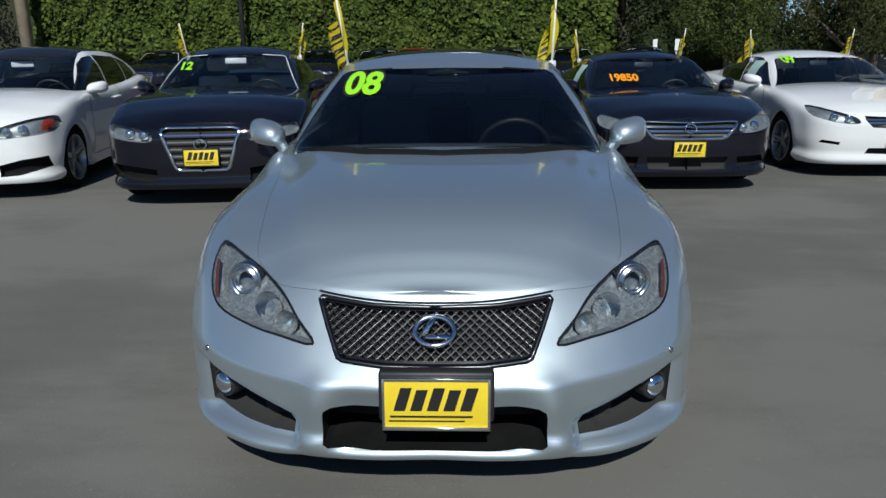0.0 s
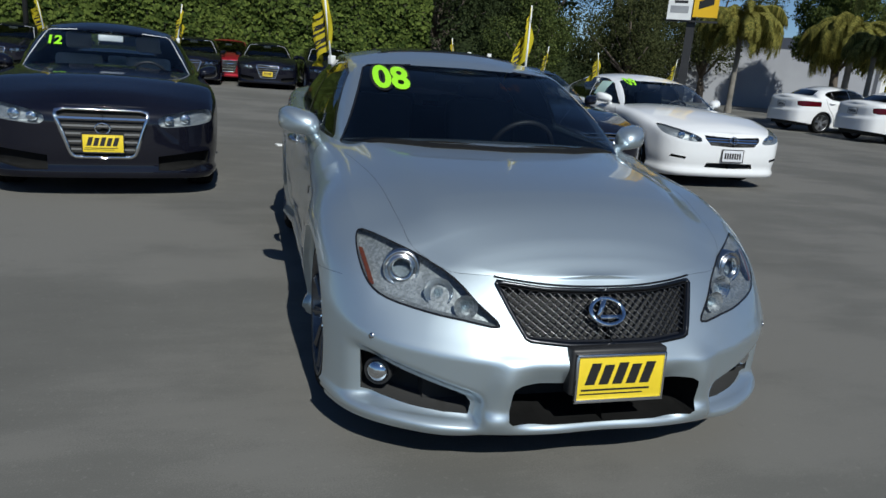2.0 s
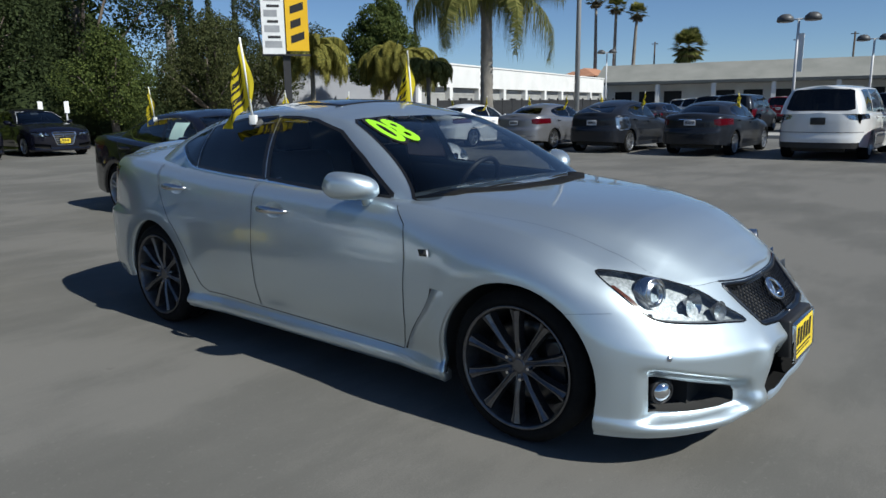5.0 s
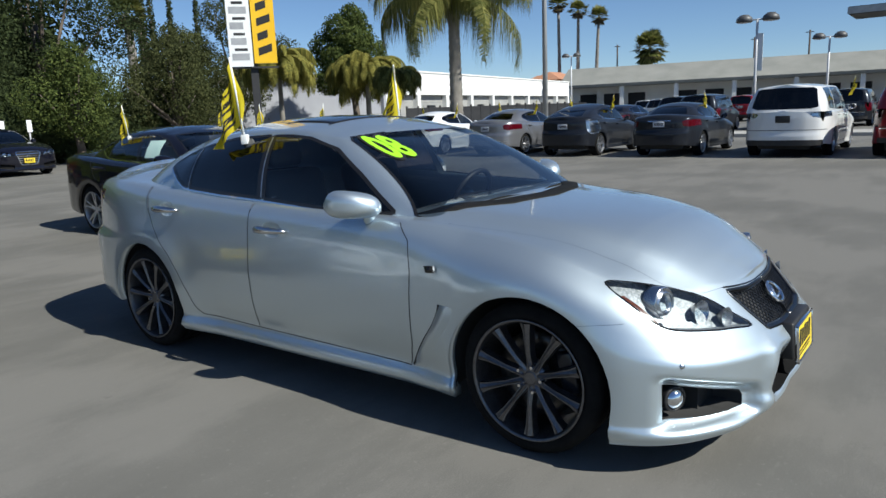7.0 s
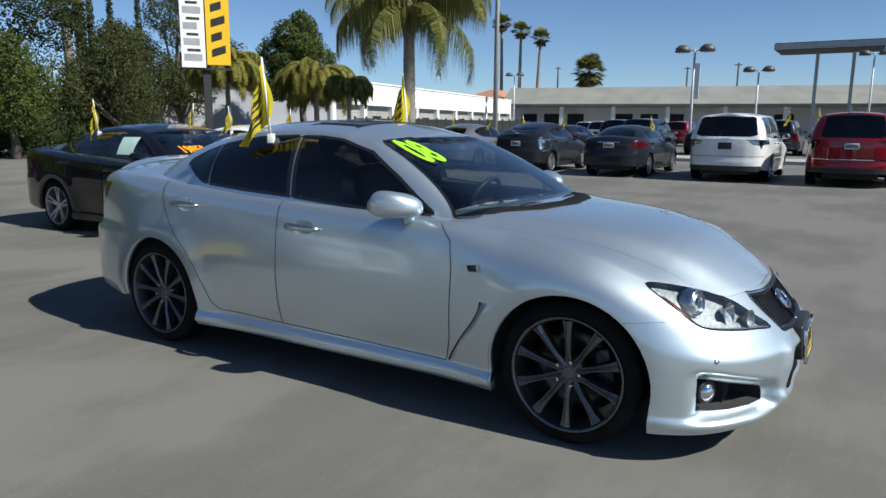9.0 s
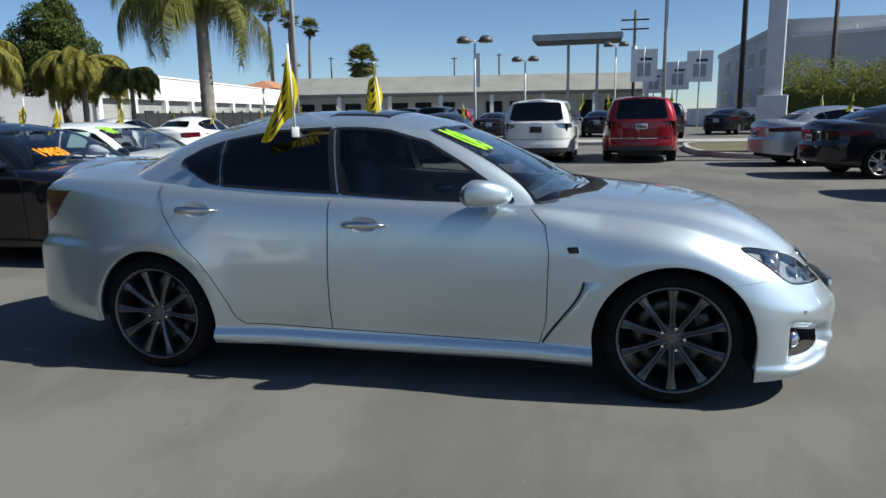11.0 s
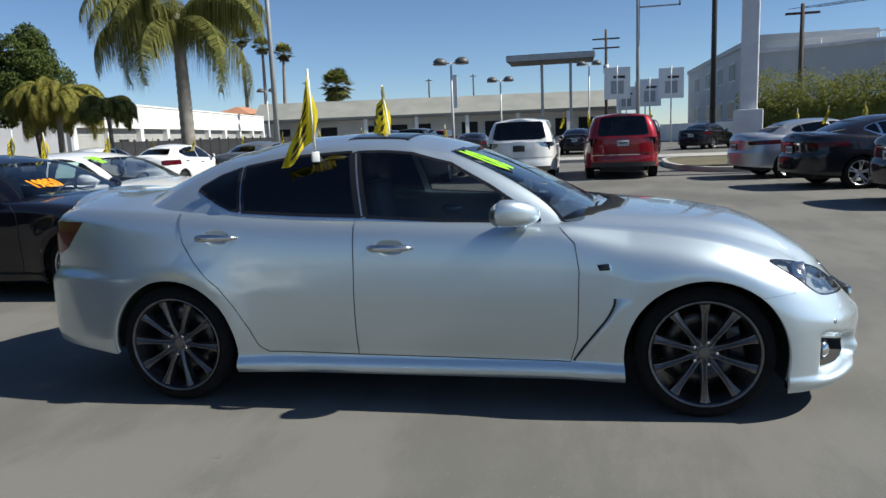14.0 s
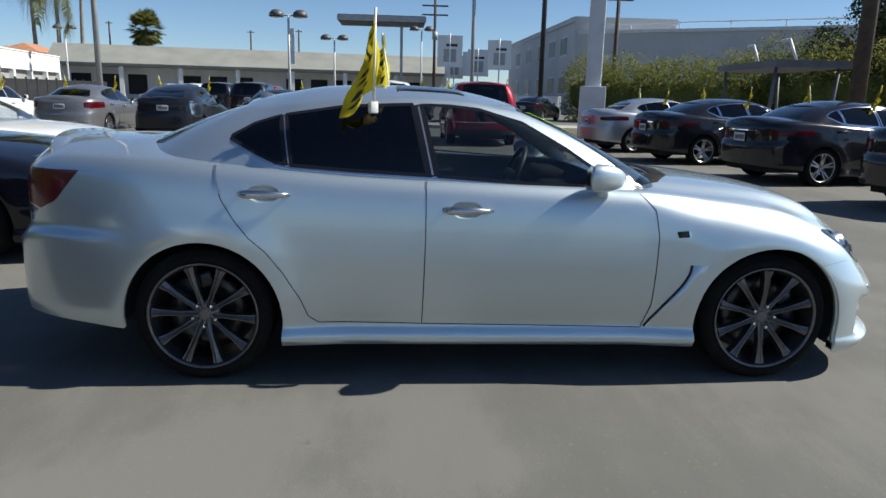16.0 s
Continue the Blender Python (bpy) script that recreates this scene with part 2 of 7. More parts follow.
def half_outline(points, count, warp=1.0):
    """The half of a car's plan from the middle of the nose round the side to the middle of the tail: count places, evenly spaced or (warp over 1) closer at the nose."""
    p = np.array(points, float)
    ghost0, ghost1 = p[1] * (-1, 1), p[-2] * (-1, 1)
    q = np.vstack([ghost0, p, ghost1])
    out = []
    for i in range(1, len(q) - 2):
        a, b, c, d = q[i - 1], q[i], q[i + 1], q[i + 2]
        for j in range(24):
            t = j / 24
            out.append(0.5 * ((2 * b) + (c - a) * t + (2 * a - 5 * b + 4 * c - d) * t * t + (3 * b - a - 3 * c + d) * t ** 3))
    out.append(p[-1])
    out = np.array(out)
    s = np.concatenate([[0], np.cumsum(np.hypot(*np.diff(out, axis=0).T))])
    even = s[-1] * np.linspace(0, 1, count) ** warp
    return np.stack([np.interp(even, s, out[:, 0]), np.interp(even, s, out[:, 1])], 1)


def grid_mesh(P):
    """A bmesh from a grid of places (rows, columns, 3)."""
    bm = bmesh.new()
    r, c = P.shape[:2]
    vs = [[bm.verts.new(P[i, j]) for j in range(c)] for i in range(r)]
    for i in range(r - 1):
        for j in range(c - 1):
            bm.faces.new((vs[i][j], vs[i][j + 1], vs[i + 1][j + 1], vs[i + 1][j]))
    return bm


from mathutils.bvhtree import BVHTree
from mathutils.geometry import delaunay_2d_cdt, intersect_point_line
from mathutils.interpolate import poly_3d_calc

VIEWS = {  # the two axes of an outline and the way in which it is laid on a surface
    "right": (Vector((0, 1, 0)), Vector((0, 0, 1)), Vector((1, 0, 0))),
    "front": (Vector((1, 0, 0)), Vector((0, 0, 1)), Vector((0, 1, 0))),
    "rear": (Vector((1, 0, 0)), Vector((0, 0, 1)), Vector((0, -1, 0))),
    "top": (Vector((1, 0, 0)), Vector((0, 1, 0)), Vector((0, 0, -1))),
}


def inside(q, outline):
    x, y = q
    c = False
    j = len(outline) - 1
    for i in range(len(outline)):
        (xi, yi), (xj, yj) = outline[i], outline[j]
        if (yi > y) != (yj > y) and x < (xj - xi) * (y - yi) / (yj - yi) + xi:
            c = not c
        j = i
    return c


def carve(bm, outline, view, keep=None, lean=0.05):
    """Cuts an outline through a surface, takes the faces inside out of bm and returns them as a bmesh of their own."""
    A, B, D = VIEWS[view]
    a0, a1 = min(p[0] for p in outline), max(p[0] for p in outline)
    b0, b1 = min(p[1] for p in outline), max(p[1] for p in outline)

    def overlaps(f, lo_a, hi_a, lo_b, hi_b):
        qa = [v.co.dot(A) for v in f.verts]
        if max(qa) < lo_a or min(qa) > hi_a:
            return False
        qb = [v.co.dot(B) for v in f.verts]
        return max(qb) >= lo_b and min(qb) <= hi_b

    bm.normal_update()
    cand = {f for f in bm.faces if f.normal.dot(D) < -lean and overlaps(f, a0, a1, b0, b1) and (keep is None or keep(f.calc_center_median()))}
    e = 1e-4
    n = len(outline)
    for i in range(n):
        p, q = outline[i], outline[(i + 1) % n]
        P, Q = A * p[0] + B * p[1], A * q[0] + B * q[1]
        if (Q - P).length < 1e-6:
            continue
        hit = [f for f in cand if f.is_valid and overlaps(f, min(p[0], q[0]) - e, max(p[0], q[0]) + e, min(p[1], q[1]) - e, max(p[1], q[1]) + e)]
        if not hit:
            continue
        geom = hit + list({x for f in hit for x in f.edges}) + list({x for f in hit for x in f.verts})
        r = bmesh.ops.bisect_plane(bm, geom=geom, dist=1e-5, plane_co=P, plane_no=(Q - P).cross(D).normalized())
        cand |= {g for g in r["geom"] if isinstance(g, bmesh.types.BMFace)}
    mine = []
    for f in cand:
        if f.is_valid:
            c = f.calc_center_median()
            if inside((c.dot(A), c.dot(B)), outline):
                mine.append(f)
    out = bmesh.new()
    vm = {}
    for f in mine:
        vs = []
        for v in f.verts:
            if v not in vm:
                vm[v] = out.verts.new(v.co)
            vs.append(vm[v])
        out.faces.new(vs)
    bmesh.ops.delete(bm, geom=mine, context="FACES")
    return out


def rim_skirt(bm, way, near=None):
    """Draws the open edges of a surface inwards along way, which gives the sheet a visible thickness."""
    es = [e for e in bm.edges if e.is_boundary and (near is None or near((e.verts[0].co + e.verts[1].co) / 2))]
    r = bmesh.ops.extrude_edge_only(bm, edges=es)
    bmesh.ops.translate(bm, vec=way, verts=[g for g in r["geom"] if isinstance(g, bmesh.types.BMVert)])
    return bm


def recess(bm, way):
    """Pushes a carved piece inwards along way and closes it to its former edge."""
    faces = list(bm.faces)
    r = bmesh.ops.extrude_face_region(bm, geom=faces)
    bmesh.ops.translate(bm, vec=way, verts=[g for g in r["geom"] if isinstance(g, bmesh.types.BMVert)])
    bmesh.ops.delete(bm, geom=[f for f in faces if f.is_valid], context="FACES_ONLY")
    return bm


def mirrored(bm, weld=False):
    """The mirror image across x = 0; weld: both halves joined to one."""
    c = bm.copy()
    bmesh.ops.scale(c, vec=(-1, 1, 1), verts=c.verts)
    bmesh.ops.reverse_faces(c, faces=c.faces)
    if not weld:
        return c
    me = bpy.data.meshes.new("half")
    c.to_mesh(me)
    c.free()
    bm.from_mesh(me)
    bpy.data.meshes.remove(me)
    bmesh.ops.remove_doubles(bm, verts=[v for v in bm.verts if abs(v.co.x) < 1e-4], dist=2e-4)
    return bm


def reference(bm):
    """What set_normals and lay need of a finished surface."""
    bm.normal_update()
    bm.verts.index_update()
    return (BVHTree.FromBMesh(bm), [v.co.copy() for v in bm.verts], [[v.index for v in f.verts] for f in bm.faces], [v.normal.copy() for v in bm.verts])


def set_normals(me, ref):
    """Gives a piece the smooth normals of the whole surface that it was cut from."""
    tree, cos, polys, nors = ref
    out = []
    for v in me.vertices:
        p, n, i, d = tree.find_nearest(v.co)
        if d is None or d > 0.004:
            out.append(v.normal.copy())
            continue
        w = poly_3d_calc([cos[j] for j in polys[i]], p)
        n = Vector()
        for j, x in zip(polys[i], w):
            n += nors[j] * x
        out.append(n.normalized() if n.dot(v.normal) > 0 else v.normal.copy())
    me.normals_split_custom_set_from_vertices(out)


def lay(ref, view, a, b, lift=0.0):
    """The place and normal where an outline's point meets a surface."""
    A, B, D = VIEWS[view]
    p, n, i, d = ref[0].ray_cast(A * a + B * b - D * 6, D)
    if p is None:
        return None, None
    if n.dot(D) > 0:
        n = -n
    return p + n * lift, n


def pieces(bm):
    """The loose pieces of a bmesh, each as a bmesh of its own."""
    left, out = set(bm.verts), []
    while left:
        todo, seen = [left.pop()], set()
        while todo:
            v = todo.pop()
            seen.add(v)
            for e in v.link_edges:
                w = e.other_vert(v)
                if w in left:
                    left.discard(w)
                    todo.append(w)
        faces = {f for v in seen for f in v.link_faces}
        if not faces:
            continue
        c, m = bmesh.new(), {}
        for v in seen:
            m[v] = c.verts.new(v.co)
        for f in faces:
            c.faces.new([m[v] for v in f.verts])
        out.append(c)
    bm.free()
    return out


def ribbon(bm, ref, view, points, width, lift=0.0012):
    """A narrow flat band laid on a surface along points: a shut line, a rubber strip, a crease of trim."""
    A, B, D = VIEWS[view]
    last = None
    for i, (a, b) in enumerate(points):
        p, n = lay(ref, view, a, b, lift)
        if p is None:
            last = None
            continue
        q0, q1 = points[max(i - 1, 0)], points[min(i + 1, len(points) - 1)]
        t = A * (q1[0] - q0[0]) + B * (q1[1] - q0[1])
        s = n.cross(t).normalized() * width / 2
        now = (bm.verts.new(p - s), bm.verts.new(p + s))
        if last and (p - lastp).length < 0.25:
            bm.faces.new((last[0], now[0], now[1], last[1]))
        last, lastp = now, p
    return bm


def dense(points, step=0.03):
    out = []
    for p, q in zip(points, points[1:]):
        k = max(1, int(math.hypot(q[0] - p[0], q[1] - p[1]) / step))
        out += [(p[0] + (q[0] - p[0]) * i / k, p[1] + (q[1] - p[1]) * i / k) for i in range(k)]
    return out + [points[-1]]


def sheet(outline, place, step=0.03):
    """A flat outline filled with an even net of triangles, each corner put where place(a, b) says."""
    pts = dense(list(outline) + [outline[0]], step)[:-1]
    n = len(pts)
    a0, a1 = min(p[0] for p in pts), max(p[0] for p in pts)
    b0, b1 = min(p[1] for p in pts), max(p[1] for p in pts)
    grid = [(a, b) for a in np.arange(a0 + step / 2, a1, step) for b in np.arange(b0 + step / 2, b1, step) if inside((a, b), outline)]
    vs, _, fs, *_ = delaunay_2d_cdt([Vector(p) for p in pts + grid], [(i, (i + 1) % n) for i in range(n)], [], 1, 1e-5)
    bm = bmesh.new()
    bv = []
    for v in vs:
        p = place(v.x, v.y)
        bv.append(bm.verts.new(p) if p is not None else None)
    for f in fs:
        if all(bv[i] is not None for i in f):
            try:
                bm.faces.new([bv[i] for i in f])
            except ValueError:
                pass
    return bm


def patch(ref, view, outline, lift=0.003, thick=0.0, step=0.03):
    """A piece that follows a surface inside an outline, lifted off it, with its edge drawn down by thick."""
    D = VIEWS[view][2]
    bm = sheet(outline, lambda a, b: lay(ref, view, a, b, lift)[0], step)
    bm.normal_update()
    flip = [f for f in bm.faces if f.normal.dot(D) > 0]
    bmesh.ops.reverse_faces(bm, faces=flip)
    if thick:
        rim_skirt(bm, D * thick)
    return bm


def text_mesh(body, size, m, extrude=0.0005, bold=0.0):
    """Writing in the built-in font as a mesh."""
    c = bpy.data.curves.new("text", "FONT")
    c.body, c.size, c.extrude, c.offset, c.align_x, c.align_y = body, size, extrude, bold, "CENTER", "CENTER"
    ob = bpy.data.objects.new("text", c)
    scene.collection.objects.link(ob)
    me = bpy.data.meshes.new_from_object(ob.evaluated_get(bpy.context.evaluated_depsgraph_get()))
    bpy.data.objects.remove(ob)
    bpy.data.curves.remove(c)
    me.materials.clear()
    me.transform(m)
    return me

# ==== cars ====
# A car stands with the middle of its wheelbase at the origin, nose to -y. All outlines are of its right half.
SEDAN = dict(
    plan=[(0, -2.205), (0.2, -2.2), (0.42, -2.155), (0.62, -2.055), (0.8, -1.895), (0.888, -1.68), (0.918, -1.38), (0.906, -0.9), (0.905, -0.2),
          (0.905, 0.5), (0.905, 1.2), (0.89, 1.6), (0.84, 1.95), (0.72, 2.2), (0.5, 2.32), (0.25, 2.36), (0, 2.37)],
    bottom=[(-2.3, 0.168), (-1.9, 0.15), (-1.6, 0.142), (-1.0, 0.17), (1.0, 0.18), (1.6, 0.245), (1.75, 0.262), (2.05, 0.29), (2.4, 0.32)],
    edge=[(-2.3, 0.66), (-2.05, 0.675), (-1.9, 0.695), (-1.68, 0.755), (-1.4, 0.842), (-1.0, 0.897), (-0.7, 0.929), (0, 0.955), (0.6, 0.975), (1.2, 1.015),
          (1.6, 1.04), (2.0, 1.045), (2.2, 1.02), (2.4, 0.99)],
    centre=[(-2.2, 0.662), (-2.1, 0.664), (-2.02, 0.676), (-1.95, 0.72), (-1.88, 0.765), (-1.7, 0.842), (-1.4, 0.896), (-1.0, 0.932), (-0.7, 0.954), (1.5, 1.07), (1.75, 1.115), (2.05, 1.115), (2.22, 1.09), (2.29, 1.03), (2.4, 1.0)],
    front_in=[(0, 0.19), (0.08, 0.125), (0.16, 0.055), (0.2, 0.025), (0.24, 0.0), (0.6, 0.0)],
    side_in=[(0, 0.085), (0.02, 0.06), (0.06, 0.036), (0.12, 0.022), (0.2, 0.012), (0.3, 0.004), (0.4, 0.0), (0.8, 0.0)],
    rear_in=[(0, 0.09), (0.05, 0.06), (0.12, 0.05), (0.3, 0.05), (0.38, 0.0), (0.8, 0.0)],
    low_in=[(0.1, 0.09), (0.165, 0.034), (0.185, 0.006), (0.205, 0.0), (0.24, 0.008), (0.272, 0.024), (0.3, 0.02), (0.36, 0.008), (0.45, 0.0), (1.5, 0.0)],
    belt=[(0, -1.01), (0.36, -0.99), (0.68, -0.885), (0.785, -0.6), (0.812, -0.3), (0.818, 0.2), (0.815, 0.7), (0.79, 1.15), (0.7, 1.52), (0.4, 1.76), (0, 1.82)],
    roof=[(0, -0.215), (0.3, -0.2), (0.545, -0.145), (0.585, 0.03), (0.59, 0.28), (0.592, 0.5), (0.58, 0.75), (0.55, 1.0), (0.45, 1.18), (0.25, 1.24), (0, 1.26)],
    belt_z=[(-1.0, 0.9), (-0.6, 0.895), (0, 0.925), (0.7, 0.96), (1.2, 1.0), (1.5, 1.03), (1.9, 1.06)],
    roof_z=[(-0.25, 1.275), (-0.05, 1.298), (0.12, 1.324), (0.35, 1.335), (0.6, 1.33), (0.9, 1.305), (1.1, 1.28), (1.3, 1.29)],
    roof_c=[(-0.25, 1.292), (-0.05, 1.352), (0.22, 1.397), (0.5, 1.405), (0.8, 1.395), (1.05, 1.355), (1.3, 1.3)],
    bulge=0.03,
    windshield=[(0.05, 0.938), (-0.35, 0.93), (-0.6, 0.918), (-0.72, 0.91), (-0.735, 0.94), (-0.565, 1.272), (-0.53, 1.29), (-0.3, 1.305), (0.05, 1.31)],
    rear_glass=[(0.05, 1.09), (-0.4, 1.09), (-0.5, 1.1), (-0.5, 1.12), (-0.42, 1.24), (-0.37, 1.265), (0.05, 1.28)],
    windows=[[(-0.6, 0.942), (-0.2, 0.955), (0.262, 0.985), (0.34, 1.308), (0.2, 1.306), (0.06, 1.292), (-0.15, 1.234), (-0.36, 1.116), (-0.5, 1.022), (-0.6, 0.955)],
             [(0.312, 0.988), (0.65, 1.003), (0.945, 1.022), (0.985, 1.25), (0.7, 1.295), (0.385, 1.31)],
             [(0.97, 1.027), (1.02, 1.035), (1.1, 1.068), (1.235, 1.135), (1.23, 1.15), (1.13, 1.207), (1.01, 1.245)]],
    wheels=(-1.363, 1.353, 0.32, 0.37), arch_rise=-0.012, track=0.882,
    doors=[[(-0.69, 1.0), (-0.7, 0.92), (-0.77, 0.85), (-0.79, 0.72), (-0.78, 0.39), (-0.745, 0.265), (0.33, 0.28), (0.32, 0.72), (0.32, 1.02)],
           [(0.32, 1.02), (0.32, 0.72), (0.33, 0.28), (0.82, 0.29), (0.866, 0.325), (0.9, 0.415), (0.975, 0.54), (1.05, 0.635), (1.126, 0.7), (1.195, 0.785), (1.25, 0.875), (1.275, 0.96), (1.285, 1.08)]],
    handles=[(0.14, 0.838), (1.07, 0.9)], cols=260, rows=58, tops=18, warp=1.45, sport_nose=True,
)


def respec(base, ymap=None, sx=1.0, sz=1.0, **over):
    """Another car's measures from those of a base car: along the length by pairs (old y, new y), across and up by factors."""
    s = dict(base)
    ym = ymap or [(-3, -3), (3, 3)]
    xs, ys = [p[0] for p in ym], [p[1] for p in ym]
    Y = lambda y: float(np.interp(y, xs, ys))
    for key in ("plan", "belt", "roof"):
        s[key] = [(x * sx, Y(y)) for x, y in s[key]]
    for key in ("bottom", "edge", "centre", "belt_z", "roof_z", "roof_c"):
        s[key] = [(Y(y), z * sz) for y, z in s[key]]
    for key in ("windshield", "rear_glass"):
        s[key] = [(x * sx, z * sz) for x, z in s[key]]
    for key in ("windows", "doors"):
        s[key] = [[(Y(y), z * sz) for y, z in w] for w in s[key]]
    s["handles"] = [(Y(y), z * sz) for y, z in s["handles"]]
    w = s["wheels"]
    s["wheels"] = (Y(w[0]), Y(w[1]), w[2], w[3])
    s["track"] = s["track"] * sx
    s.update(over)
    return s


def ease(x, a, b):
    """From nought at a to one at b."""
    t = np.clip((np.asarray(x, float) - a) / (b - a), 0, 1)
    return t * t * (3 - 2 * t)


def half_body(S):
    """The lower body: a plan outline drawn up from sill to shoulder, and a crowned top."""
    o = half_outline(S["plan"], S["cols"], S.get("warp", 1.0))
    t = np.gradient(o, axis=0)
    t /= np.linalg.norm(t, axis=1)[:, None]
    n = np.stack([t[:, 1], -t[:, 0]], 1)
    n[0], n[-1] = (0, -1), (0, 1)
    wf, wr = np.clip(-n[:, 1], 0, 1) ** 1.6, np.clip(n[:, 1], 0, 1) ** 1.6
    ws = 1 - wf - wr
    zb, ze = curve(*S["bottom"])(o[:, 1]), curve(*S["edge"])(o[:, 1])
    fi, si, ri, li = (curve(*S[k]) for k in ("front_in", "side_in", "rear_in", "low_in"))
    ri2 = curve((0.1, 0.1), (0.17, 0.06), (0.25, 0.02), (0.35, 0.0), (1.5, 0.0))
    tuck = curve((0.1, 0.03), (0.27, 0.03), (0.4, 0.018), (0.52, 0.006), (0.62, 0.0), (1.5, 0.0))  # the doors draw in towards the sill
    crease = curve(*S.get("crease", [(0, 0.13), (0.03, 0.085), (0.06, 0.05), (0.09, 0.028), (0.12, 0.015), (0.16, 0.006), (0.22, 0.0), (0.9, 0.0)]))  # the fender's shoulder
    fender = np.clip((-0.72 - o[:, 1]) / 0.3, 0, 1)
    tail_mix = np.clip((o[:, 1] - 1.45) / 0.3, 0, 1)
    rows, tops = S["rows"], S["tops"]
    P = np.zeros((len(o), rows + tops, 3))
    yf, yr, r, R = S["wheels"]
    for j in range(rows):
        v = j / (rows - 1)
        v = 1 - (1 - v) ** 1.15
        z = zb + v * (ze - zb)
        d = ze - z
        sport = S.get("sport_nose")
        a, nose = o[:, 0], ease(-o[:, 1], 1.6, 1.72)
        low = li(z) * (1 - nose * ease(a, 0.3, 0.55)) if sport else li(z)
        inn = wf * fi(d) + ws * si(d) + wr * ri(d) + np.where(o[:, 1] > 0, tail_mix * ri2(z) + (1 - tail_mix) * li(z), low)
        inn = inn + ws * fender * (crease(d) - si(d))
        inn = inn + ws * tuck(z) * np.clip((1.0 - np.abs(o[:, 1])) / 0.3, 0, 1)
        for yw in (yf, yr):  # the swell round the wheels
            q = np.hypot(o[:, 1] - yw, z - 0.33)
            inn = inn - ws * 0.014 * np.exp(-((q - R - 0.02) / 0.1) ** 2) * (z > 0.2)
        if sport:
            # the hollow of the corner intakes, the wing under them, the fins beside the middle intake, the set-back chin
            top = 0.322 + 0.27 * (a - 0.6)
            inn = inn + nose * 0.05 * ease(a, 0.415, 0.465) * (1 - ease(a, 0.775, 0.83)) * ease(z, 0.195, 0.222) * (1 - ease(z, top, top + 0.05))
            inn = inn - nose * 0.016 * ease(a, 0.42, 0.6) * (1 - ease(z, 0.19, 0.222))
            fin = 0.345 + 0.2 * (0.43 - z)
            inn = inn - nose * 0.026 * np.exp(-((a - fin) / np.where(a < fin, 0.07, 0.05)) ** 2) * (1 - ease(z, 0.36, 0.5)) * ease(z, 0.17, 0.24)
            inn = inn + nose * 0.03 * (1 - ease(a, 0.24, 0.36)) * ease(z, 0.2, 0.23) * (1 - ease(z, 0.33, 0.44))
            inn = inn + nose * (0.016 * (1 - ease(z, 0.155, 0.18)) + 0.02 * (1 - ease(a, 0.0, 0.4)) * (1 - ease(z, 0.2, 0.3)))
            inn = inn - 0.011 * ease(-o[:, 1], 1.45, 1.7) * ease(a, 0.5, 0.74) * (1 - ease(z, 0.42, 0.6))  # full lower corners
            # the rear bumper stands out below a crease
            inn = inn + ease(o[:, 1], 1.62, 2.0) * (1 - wr) * 0.03 * ease(z, 0.675, 0.73)
        if S.get("waist"):  # a shallow crease along the doors
            inn = inn + ws * 0.008 * np.exp(-((z - S["waist"]) / 0.03) ** 2)
        P[:, j] = np.stack([-(o[:, 0] - n[:, 0] * inn), o[:, 1] - n[:, 1] * inn, z], 1)
    E = P[:, rows - 1].copy()
    E[:, 0] = np.minimum(E[:, 0], 0)
    P[:, rows - 1, 0] = E[:, 0]
    zc = np.maximum(curve(*S["centre"])(E[:, 1]), 0)
    for j in range(tops):
        s = (j + 1) / tops
        x = E[:, 0] * (1 - s)
        g = 1 - (1 - s) ** S.get("crown", 2.1)
        z = E[:, 2] + (zc - E[:, 2]) * g
        if S.get("hood_bulge"):  # a raised middle panel that narrows towards the nose
            w = np.interp(E[:, 1], [-2.05, -1.9, -1.7, -1.2, -0.8], [0.38, 0.47, 0.55, 0.61, 0.66])
            z = z + S["hood_bulge"] * (1 / (1 + np.exp((np.abs(x) - w) / 0.024))) * np.clip((-0.6 - E[:, 1]) / 0.2, 0, 1) * np.clip((E[:, 1] + 2.03) / 0.4, 0, 1)
        P[:, rows + j] = np.stack([x, E[:, 1], z], 1)
    bm = grid_mesh(P)
    bmesh.ops.remove_doubles(bm, verts=bm.verts, dist=1e-5)
    bmesh.ops.recalc_face_normals(bm, faces=bm.faces)
    c = sum((f.normal.z for f in bm.faces if f.calc_center_median().z > 0.6), 0)
    if c < 0:
        bmesh.ops.reverse_faces(bm, faces=bm.faces)
    return bm


